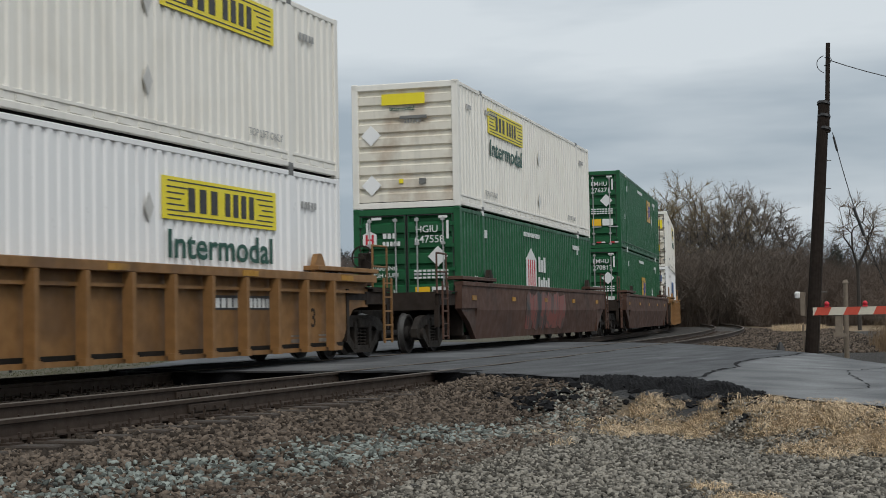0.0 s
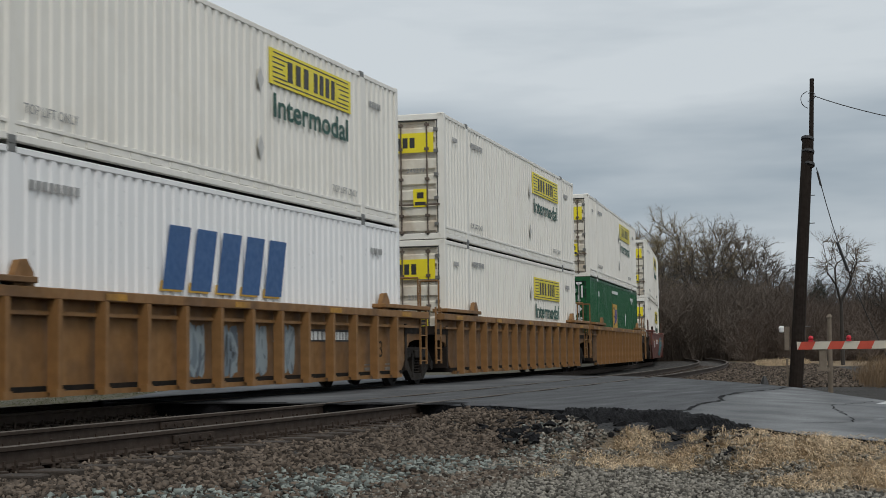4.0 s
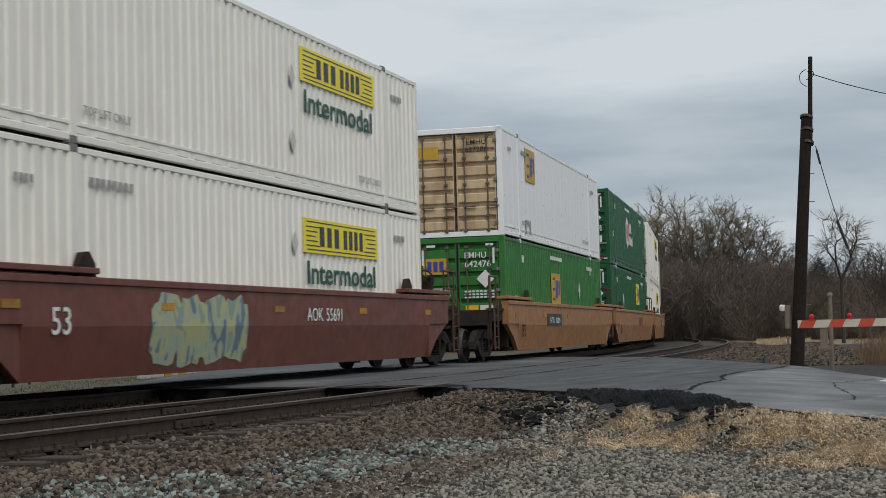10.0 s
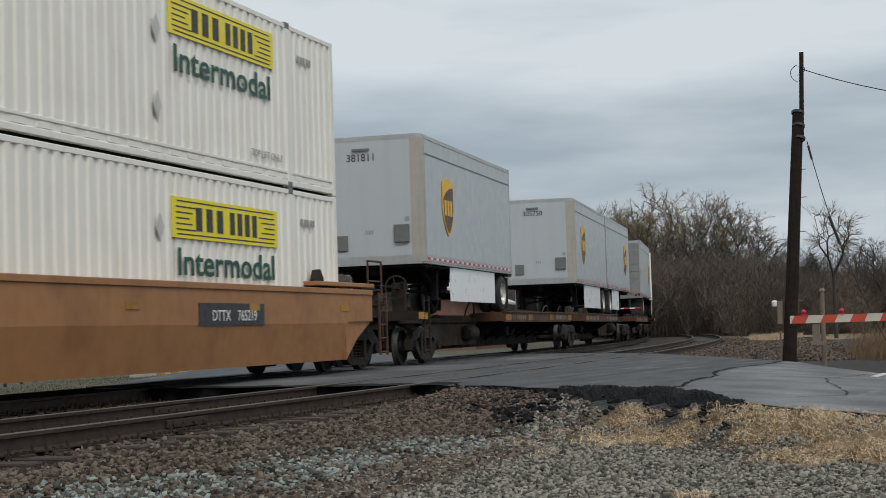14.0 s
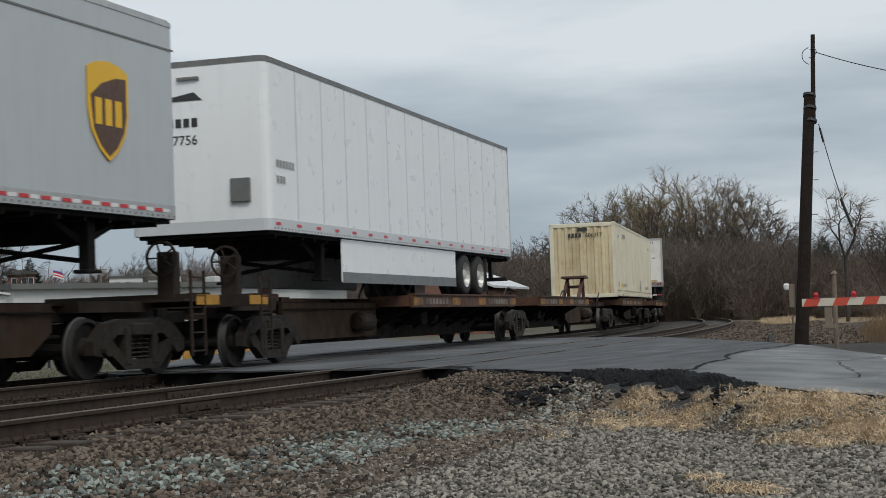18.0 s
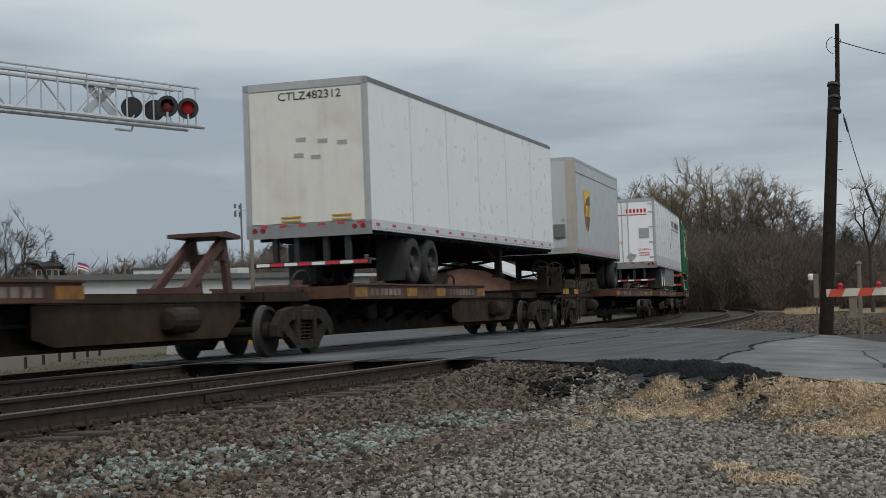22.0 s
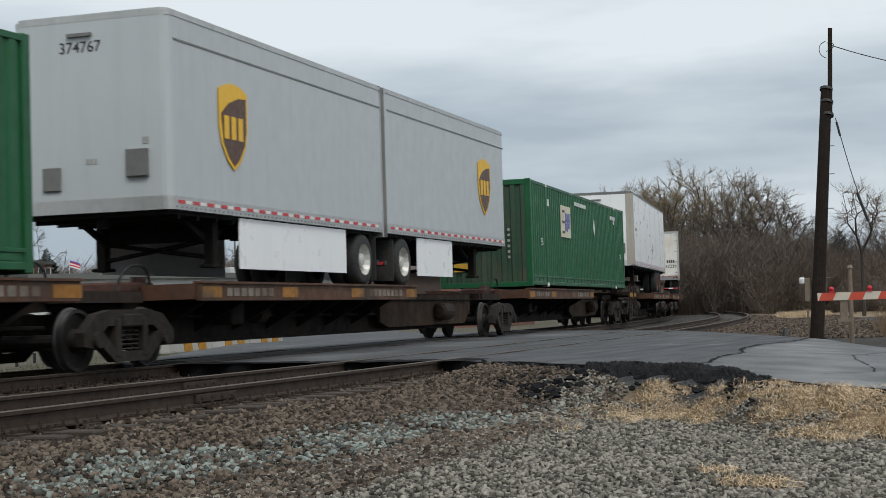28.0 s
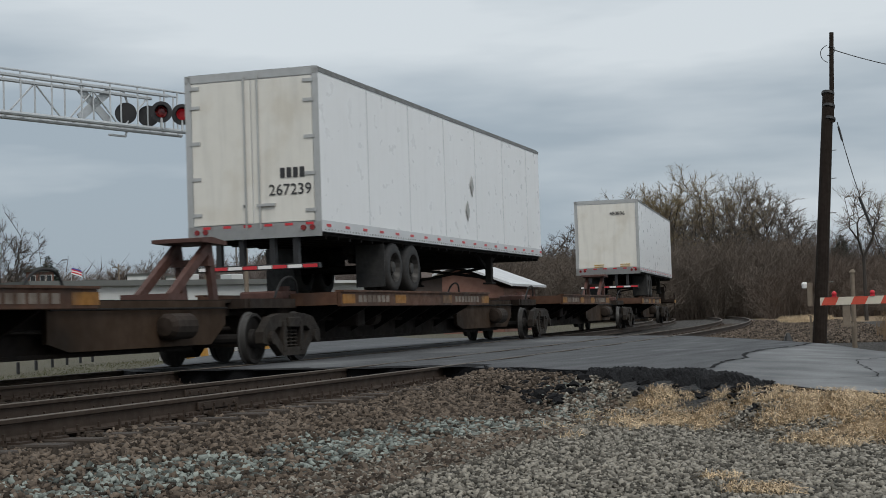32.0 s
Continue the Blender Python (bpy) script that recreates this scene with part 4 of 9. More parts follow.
def lock_bar(bm):
    rod(bm, (0, 0, 0.10), (0, 0, 2.72), 0.02, seg=6)
    for z in (0.16, 0.55, 1.4, 2.1, 2.66):
        box(bm, -0.035, 0.03, -0.05, 0.05, z - 0.03, z + 0.03)
    box(bm, -0.05, 0.0, -0.3, 0.05, 0.78, 0.82)


def casting(bm):
    box(bm, -0.09, 0.09, -0.082, 0.082, 0.0, 0.12, 0.012)


H_BOX, L_BOX, W_BOX = 2.94, 16.15, 1.30


def container(paint, end, label, category="container", door_paint=None, post_paint=None, fine=0.27, cast=None):
    """A 53 foot box in its own space: x along, the viewer's side at negative y, base at z 0."""
    box_ = thing("container", label, category, "containers on the train")
    hl = L_BOX / 2
    door_paint = door_paint or paint
    for sgn, nm in ((-1, "side_panel"), (1, "side_panel")):
        def side(bm, sgn=sgn):
            for x0, x1 in ((-hl + 0.12, -hl + 2.02), (-hl + 2.2, hl - 2.2), (hl - 2.02, hl - 0.12)):
                corrugated(bm, x0, x1, sgn * 1.288, 0.30, H_BOX - 0.10, fine * 1.15, 0.032 if fine < 0.4 else 0.010, sgn)
        hang(nm, shared(("side", sgn, fine), nm, side, paint), box_)

        def rails(bm, sgn=sgn):
            box(bm, -hl, hl, sgn * 1.20, sgn * 1.295, H_BOX - 0.11, H_BOX - 0.02, 0.01)
        hang("top_rail", shared(("toprail", sgn), "top_rail", rails, paint), box_)

        def sill(bm, sgn=sgn):
            box(bm, -hl + 0.1, hl - 0.1, sgn * 1.20, sgn * 1.295, 0.04, 0.14, 0.01)
            box(bm, -hl + 0.1, hl - 0.1, sgn * 1.18, sgn * 1.270, 0.14, 0.25)
            box(bm, -hl + 0.1, hl - 0.1, sgn * 1.20, sgn * 1.290, 0.25, 0.31, 0.01)
            for k in range(27):
                x = -hl + 0.55 + k * 0.58
                box(bm, x - 0.17, x + 0.17, sgn * 1.20, sgn * 1.284, 0.155, 0.235)
        hang("bottom_rail", shared(("botrail", sgn), "bottom_rail", sill, paint), box_)

        def post(bm, sgn=sgn):
            box(bm, -0.09, 0.09, sgn * 1.18, sgn * 1.302, 0.0, H_BOX, 0.015)
        for x in (-hl + 2.11, hl - 2.11):
            hang("lifting_post", shared(("post", sgn), "lifting_post", post, post_paint or paint), box_, pose(x, 0, 0))
            for z in (0.0, H_BOX - 0.11):
                hang("corner_casting", shared("casting", "corner_casting", casting, cast or ALU_DARK), box_, pose(x, sgn * 1.225, z))

        def corner(bm, sgn=sgn):
            box(bm, -0.08, 0.08, sgn * 1.14, sgn * 1.298, 0.0, H_BOX, 0.015)
        for x in (-hl + 0.08, hl - 0.08):
            hang("corner_post", shared(("corner", sgn), "corner_post", corner, paint), box_, pose(x, 0, 0))

    def roof(bm):
        box(bm, -hl + 0.02, hl - 0.02, -1.22, 1.22, H_BOX - 0.05, H_BOX - 0.012)
        for k in range(40):
            x = -hl + 0.4 + k * 0.4
            box(bm, x - 0.05, x + 0.05, -1.15, 1.15, H_BOX - 0.012, H_BOX)
    hang("roof", shared("roof", "roof", roof, paint), box_)

    def floor(bm):
        box(bm, -hl + 0.1, hl - 0.1, -1.2, 1.2, 0.03, 0.15)
    hang("floor", shared("boxfloor", "floor", floor, SHADE_BLACK), box_)

    def far_end(bm):
        end_folds(bm, hl - 0.06, -1.14, 1.14, 0.1, H_BOX - 0.05)
        box(bm, hl - 0.10, hl - 0.02, -1.2, 1.2, H_BOX - 0.14, H_BOX - 0.03)
        box(bm, hl - 0.10, hl - 0.02, -1.2, 1.2, 0.0, 0.16)
    hang("far_end", shared("farend", "far_end", far_end, paint), box_)

    def header(bm):
        box(bm, -hl, -hl + 0.10, -1.2, 1.2, H_BOX - 0.16, H_BOX - 0.02, 0.01)
        box(bm, -hl, -hl + 0.10, -1.2, 1.2, 0.0, 0.14, 0.01)
    hang("end_frame", shared("header", "end_frame", header, paint), box_)
    if end == "doors":
        for y0, y1 in ((-1.14, -0.012), (0.012, 1.14)):
            def leaf(bm, y0=y0, y1=y1):
                box(bm, -hl + 0.07, -hl + 0.09, y0, y1, 0.14, H_BOX - 0.16)

            def sheet(bm, y0=y0, y1=y1):
                level_folds(bm, -hl + 0.025, y0 + 0.05, y1 - 0.05, 0.2, H_BOX - 0.2, 7, 0.045)

            def stile(bm):
                box(bm, -hl + 0.02, -hl + 0.08, 0.0, 0.05, 0.14, H_BOX - 0.16)
            door = hang("door", shared(("leaf", y0), "door", leaf, door_paint), box_)
            hang("door_sheet", shared(("sheet", y0), "door_sheet", sheet, door_paint), door)
            for yy in (y0, y1 - 0.05):
                hang("stile", shared("stile", "stile", stile, door_paint), door, pose(0, yy, 0))
            def gasket(bm, y0=y0, y1=y1):
                for ya, yb in ((y0, y0 + 0.022), (y1 - 0.022, y1)):
                    box(bm, -hl + 0.012, -hl + 0.03, ya, yb, 0.13, H_BOX - 0.15)
                for za, zb in ((0.125, 0.15), (H_BOX - 0.18, H_BOX - 0.155)):
                    box(bm, -hl + 0.012, -hl + 0.03, y0, y1, za, zb)
            hang("gasket", shared(("gasket", y0), "gasket", gasket, RUBBER), door)
            for y in (y0 + 0.25, y1 - 0.25):
                hang("lock_bar", shared("lockbar", "lock_bar", lock_bar, ALUMINIUM if paint.name.startswith("green") else RUSTY_BAR), door, pose(-hl - 0.005, y, 0))

            def hinge(bm):
                for z in (0.35, 0.95, 1.5, 2.05, 2.55):
                    box(bm, -0.03, 0.02, -0.05, 0.05, z - 0.04, z + 0.04)
            hang("hinge", shared("hinge", "hinge", hinge, ALU_DARK if not paint.name.startswith("green") else paint), door, pose(-hl + 0.0, y0 + 0.03 if y0 < -0.5 else y1 - 0.03, 0))
    else:
        def blank(bm):
            if end == "level":
                level_folds(bm, -hl + 0.02, -1.14, 1.14, 0.16, H_BOX - 0.16, 8, 0.06)
            else:
                end_folds(bm, -hl + 0.015, -1.14, 1.14, 0.14, H_BOX - 0.16, 0.27, 0.05)
        hang("end_wall", shared(("blank", end), "end_wall", blank, door_paint), box_)
    return box_


FACE = -L_BOX / 2


def load(ob, car_trucks, near_corner, z, length=L_BOX):
    ua, ub = car_trucks
    MOVERS.append((ob, ua, ub, pose(near_corner + length / 2 - (ua + ub) / 2, 0, z)))
    return ob


def yellow_logo(parent, xc, z0, wide=3.75, high=0.62, word=True, word_mat=None):
    """A yellow panel with a dark frame and dark bars, and a green word under it."""
    bm = bmesh.new()
    box(bm, xc - wide / 2, xc + wide / 2, -1.312, -1.300, z0, z0 + high)
    panel = part("logo_panel", bm, YELLOW_PANEL, parent, "yellow sign panel")
    bm = bmesh.new()
    for za, zb in ((z0 + 0.05, z0 + 0.07), (z0 + high - 0.07, z0 + high - 0.05)):
        box(bm, xc - wide / 2 + 0.15, xc + wide / 2 - 0.15, -1.316, -1.311, za, zb)
    marks(bm, xc - 1.12, xc - 0.05, z0 + 0.13, z0 + high - 0.13, 3, -1.315, gap=0.42)
    marks(bm, xc + 0.05, xc + 1.15, z0 + 0.13, z0 + high - 0.13, 4, -1.315, gap=0.38)
    for k in range(5):
        z = z0 + 0.12 + 0.085 * k
        reach = 0.42 + 0.10 * abs(k - 2)
        box(bm, xc - wide / 2 + 0.12, xc - wide / 2 + 0.12 + reach, -1.316, -1.311, z, z + 0.022)
        box(bm, xc + wide / 2 - 0.12 - reach, xc + wide / 2 - 0.12, -1.316, -1.311, z, z + 0.022)
    part("mark", bm, INK, panel, "dark bars")
    if word:
        ob = letter(parent, "Intermodal", xc, z0 - 0.55, 0.42, word_mat or MARK_GREEN, stretch=1.0)
        wide_now = max(v.co.x for v in ob.data.vertices) * 2
        ob.scale = (3.45 / wide_now, 1, 1)
    return panel


def end_logo(parent, z0=1.95):
    bm = bmesh.new()
    box(bm, FACE - 0.004, FACE + 0.02, -1.05, 1.05, z0, z0 + 0.46)
    panel = part("logo_panel", bm, YELLOW_PANEL, parent, "yellow sign panel")
    bm = bmesh.new()
    end_marks(bm, -0.6, 0.6, z0 + 0.11, z0 + 0.35, 7, FACE - 0.006)
    part("mark", bm, INK, panel, "dark bars")
    return panel


def warning_sign(parent, z0=0.75, y=-0.72):
    bm = bmesh.new()
    box(bm, FACE - 0.004, FACE + 0.02, y - 0.17, y + 0.17, z0, z0 + 0.42)
    sign = part("warning_sign", bm, YELLOW_PANEL, parent, "yellow warning sign")
    bm = bmesh.new()
    box(bm, FACE - 0.008, FACE - 0.002, y - 0.13, y + 0.13, z0 + 0.04, z0 + 0.12)
    box(bm, FACE - 0.008, FACE - 0.002, y - 0.08, y + 0.08, z0 + 0.2, z0 + 0.34)
    part("mark", bm, INK, sign, "dark bars")


def small_marks(parent, mat, y=-1.312):
    bm = bmesh.new()
    marks(bm, -7.35, -6.9, 2.35, 2.45, 4, y)
    marks(bm, 6.35, 7.0, 2.3, 2.42, 5, y)
    marks(bm, -5.6, -4.4, 2.42, 2.54, 8, y)
    for x in (-5.1, 5.0):
        letter(parent, "TOP LIFT ONLY", x, 0.42, 0.13, mat, y)
    return part("mark", bm, mat, parent, "small painted marks")


def placard(parent, x, z, mat=None, size=0.2):
    bm = bmesh.new()
    prism(bm, [(x - size * 0.8, z), (x, z - size * 1.35), (x + size * 0.8, z), (x, z + size * 1.35)], "y", -1.316, -1.306)
    part("placard", bm, mat or MARK_WHITE, parent, "diamond placard holder")


def white_box(number, upper, clean=False, word=True):
    paint = WHITE_CLEAN if clean else WHITE_BOX
    c = container(paint, "doors", "white steel container with yellow sign panels and grimy doors" if not clean else "clean white steel container with barred doors", door_paint=WHITE_DOOR, cast=ALU_DARK, fine=0.235)
    yellow_logo(c, 3.45, 2.0 if upper else 1.86, word=word)
    end_logo(c, 2.02)
    warning_sign(c)
    letter(c, number, -0.62, 1.55, 0.11, INK_FADED, end=FACE - 0.008)
    small_marks(c, INK_FADED)
    for z in (1.62, 0.72):
        bm = bmesh.new()
        prism(bm, [(0.42, z), (0.65, z - 0.23), (0.88, z), (0.65, z + 0.23)], "x", FACE - 0.012, FACE + 0.0)
        part("placard", bm, WHITE_CLEAN, c, "white diamond placard")
    bm = bmesh.new()
    for z in (1.28, 1.18, 1.08):
        box(bm, FACE - 0.01, FACE + 0.02, 0.36, 0.92, z, z + 0.07)
    part("label_plate", bm, INK_FADED, c, "dark label strips")
    placard(c, 1.2, 2.0, PLACARD, 0.16)
    placard(c, 1.2, 0.85, PLACARD, 0.16)
    return c


def gold_square(parent, x0, z0, mat=None, size=(1.5, 0.95)):
    bm = bmesh.new()
    box(bm, x0, x0 + size[0], -1.312, -1.300, z0, z0 + size[1])
    panel = part("logo_panel", bm, mat or GOLD_PANEL, parent, "gold sign panel")
    bm = bmesh.new()
    y = -1.315
    h, w = size[1], size[0]
    for za, zb in ((0.12, 0.2), (0.44, 0.52), (0.78, 0.86)):
        box(bm, x0 + 0.14 * w, x0 + 0.38 * w, y - 0.003, y + 0.003, z0 + za * h, z0 + zb * h)
    part("mark", bm, INK, panel, "black bars")
    bm = bmesh.new()
    marks(bm, x0 + 0.42 * w, x0 + 0.72 * w, z0 + 0.2 * h, z0 + 0.78 * h, 2, y, slant=0.12)
    marks(bm, x0 + 0.75 * w, x0 + 0.93 * w, z0 + 0.3 * h, z0 + 0.78 * h, 1, y, slant=0.12, gap=0.3)
    part("mark", bm, MARK_NAVY, panel, "blue bars")
    return panel


def hexagon_logo(parent, x0, z0):
    bm = bmesh.new()
    prism(bm, [(x0, z0 + 0.3), (x0 + 0.62, z0), (x0 + 1.25, z0 + 0.3), (x0 + 1.25, z0 + 1.05), (x0 + 0.62, z0 + 1.35), (x0, z0 + 1.05)], "y", -1.312, -1.300)
    panel = part("logo_panel", bm, MARK_WHITE, parent, "white hexagonal sign")
    bm = bmesh.new()
    y = -1.316
    for xa in (0.2, 0.45, 0.7, 0.95):
        box(bm, x0 + xa, x0 + xa + 0.1, y - 0.003, y + 0.003, z0 + 0.32, z0 + 1.03)
    part("mark", bm, MARK_RED, panel, "red bars")
    bm = bmesh.new()
    marks(bm, x0 + 1.5, x0 + 2.5, z0 + 0.72, z0 + 1.15, 3, -1.312, gap=0.25, notch=0.2)
    marks(bm, x0 + 1.45, x0 + 3.0, z0 + 0.2, z0 + 0.58, 5, -1.312, gap=0.25, notch=0.2)
    part("mark", bm, MARK_WHITE, parent, "white bars")


def green_end_marks(c, number, gold=True, word=True):
    letter(c, number, -0.56, 2.12, 0.175, MARK_WHITE, end=FACE - 0.012)
    bm = bmesh.new()
    letter(c, "HGIU" if number in ("647558", "505157", "616976") else "EMHU", -0.50, 2.36, 0.165, MARK_WHITE, end=FACE - 0.012)
    for z in (1.45, 1.37, 1.29):
        end_marks(bm, -1.0, -0.15, z, z + 0.045, 8, FACE - 0.012)
    for y in (-1.0, 0.95):
        box(bm, FACE - 0.014, FACE - 0.008, y - 0.03, y + 0.03, 2.2, 2.62)
    end_marks(bm, -1.0, -0.7, 2.68, 2.74, 1, FACE - 0.012)
    end_marks(bm, 0.6, 0.95, 2.68, 2.74, 1, FACE - 0.012)
    part("mark", bm, MARK_WHITE, c, "white painted marks")
    for y in (-0.95, -0.45, 0.3, 0.8):
        bm = bmesh.new()
        box(bm, FACE - 0.012, FACE + 0.02, y - 0.09, y + 0.09, 0.19, 0.24)
        part("red_tape", bm, TAPE_RED, c, "red reflective tape")
        bm = bmesh.new()
        box(bm, FACE - 0.012, FACE + 0.02, y - 0.24, y - 0.1, 0.19, 0.24)
        part("white_tape", bm, TAPE_WHITE, c, "white reflective tape")
    if word:
        letter(c, "WARNING", 0.55, 1.50, 0.10, MARK_WHITE, end=FACE - 0.012)
        letter(c, "HIGH CUBE", 0.55, 1.34, 0.10, MARK_WHITE, end=FACE - 0.012)
        letter(c, "53'", 0.45, 0.85, 0.2, MARK_WHITE, end=FACE - 0.012)
    if not gold and word:
        bm = bmesh.new()
        prism(bm, [(0.72, 2.10), (0.90, 2.01), (1.06, 2.10), (1.06, 2.34), (0.90, 2.43), (0.72, 2.34)], "x", FACE - 0.014, FACE - 0.004)
        p = part("logo_panel", bm, MARK_WHITE, c, "white hexagonal sign")
        bm = bmesh.new()
        for ya in (0.79, 0.94):
            box(bm, FACE - 0.018, FACE - 0.012, ya, ya + 0.05, 2.10, 2.34)
        box(bm, FACE - 0.018, FACE - 0.012, 0.79, 0.99, 2.20, 2.24)
        part("mark", bm, MARK_RED, p, "red bars")
        bm = bmesh.new()
        end_marks(bm, 0.25, 0.6, 2.24, 2.36, 3, FACE - 0.012)
        end_marks(bm, 0.15, 0.6, 2.06, 2.17, 5, FACE - 0.012)
        part("mark", bm, MARK_WHITE, c, "white bars")
    if gold:
        bm = bmesh.new()
        box(bm, FACE - 0.008, FACE + 0.02, 0.3, 0.95, 1.95, 2.38)
        p = part("logo_panel", bm, GOLD_PANEL, c, "gold sign panel")
        bm = bmesh.new()
        end_marks(bm, 0.38, 0.88, 2.02, 2.3, 3, FACE - 0.012)
        part("mark", bm, MARK_NAVY, p, "blue bars")
    bm = bmesh.new()
    prism(bm, [(-1.0, 1.80), (-0.76, 1.56), (-0.52, 1.80), (-0.76, 2.04)], "x", FACE - 0.016, FACE - 0.004)
    part("placard", bm, MARK_WHITE, c, "white diamond placard")
    bm = bmesh.new()
    box(bm, FACE - 0.008, FACE + 0.02, -0.55, -0.2, 0.85, 1.1)
    part("label_plate", bm, SHIELD_GOLD, c, "orange label")
    bm = bmesh.new()
    box(bm, FACE - 0.008, FACE + 0.02, -1.0, -0.6, 0.85, 1.1)
    part("label_plate", bm, MARK_WHITE, c, "white label")


def green_box(number, label="green steel container with white markings", paint=None, end="doors", hexa=None, gold=None, gold_mat=None, end_gold=True, plac=None, words=True, end_paint=None, gold_size=(1.5, 0.95)):
    c = container(paint or GREEN, end, label, door_paint=end_paint or paint or GREEN, cast=MARK_WHITE, fine=0.235)
    if end == "doors":
        green_end_marks(c, number, end_gold, word=words)
    bm = bmesh.new()
    marks(bm, -1.7, 0.3, 2.55, 2.67, 12)
    marks(bm, 5.0, 6.1, 2.45, 2.58, 6)
    part("mark", bm, MARK_WHITE, c, "small white marks")
    letter(c, "53", -6.75, 1.15, 0.22, MARK_WHITE)
    letter(c, "53", 7.0, 1.1, 0.18, MARK_WHITE)
    bm = bmesh.new()
    box(bm, -5.9, -5.65, -1.312, -1.304, 2.3, 2.5)
    box(bm, 5.65, 5.8, -1.312, -1.304, 2.3, 2.48)
    part("mark", bm, MARK_WHITE, c, "white patches")
    if hexa is not None:
        hexagon_logo(c, *hexa)
    if gold is not None:
        gold_square(c, gold[0], gold[1], gold_mat, gold_size)
    if plac is not None:
        placard(c, *plac)
    return c

# ---------------------------------------------------------------- spine cars
def hitch_build(bm):
    """A raised trailer hitch: two slanted struts, two legs and a head plate."""
    for y in (-0.28, 0.28):
        prism(bm, [(-1.35, 0.0), (-1.10, 0.0), (0.12, 0.80), (0.02, 0.92)], "y", y - 0.05, y + 0.05)
        prism(bm, [(0.18, 0.0), (0.34, 0.0), (0.16, 0.92), (0.02, 0.92)], "y", y - 0.05, y + 0.05)
    box(bm, -0.02, 0.14, -0.35, 0.35, 0.55, 0.66)
    prism(bm, [(-0.42, 0.93), (0.45, 0.90), (0.45, 0.96), (-0.05, 1.02), (-0.42, 0.99)], "y", -0.45, 0.45)
    box(bm, -1.45, -0.9, -0.42, 0.42, -0.02, 0.10)


def hitch_down(bm):
    box(bm, -1.3, -0.2, -0.34, 0.34, 0.0, 0.16, 0.03)
    rod(bm, (-0.1, 0, 0), (-0.1, 0, 0.26), 0.12, seg=10)
    box(bm, 0.1, 0.5, -0.25, 0.25, 0.0, 0.1)


def reservoir_build(bm):
    lathe(bm, [(0.02, -0.42), (0.14, -0.40), (0.20, -0.30), (0.20, 0.30), (0.14, 0.40), (0.02, 0.42)], 14, "x")


def cylinder_build(bm):
    lathe(bm, [(0.02, -0.24), (0.17, -0.22), (0.17, 0.10), (0.06, 0.16), (0.05, 0.42), (0.02, 0.42)], 12, "x")


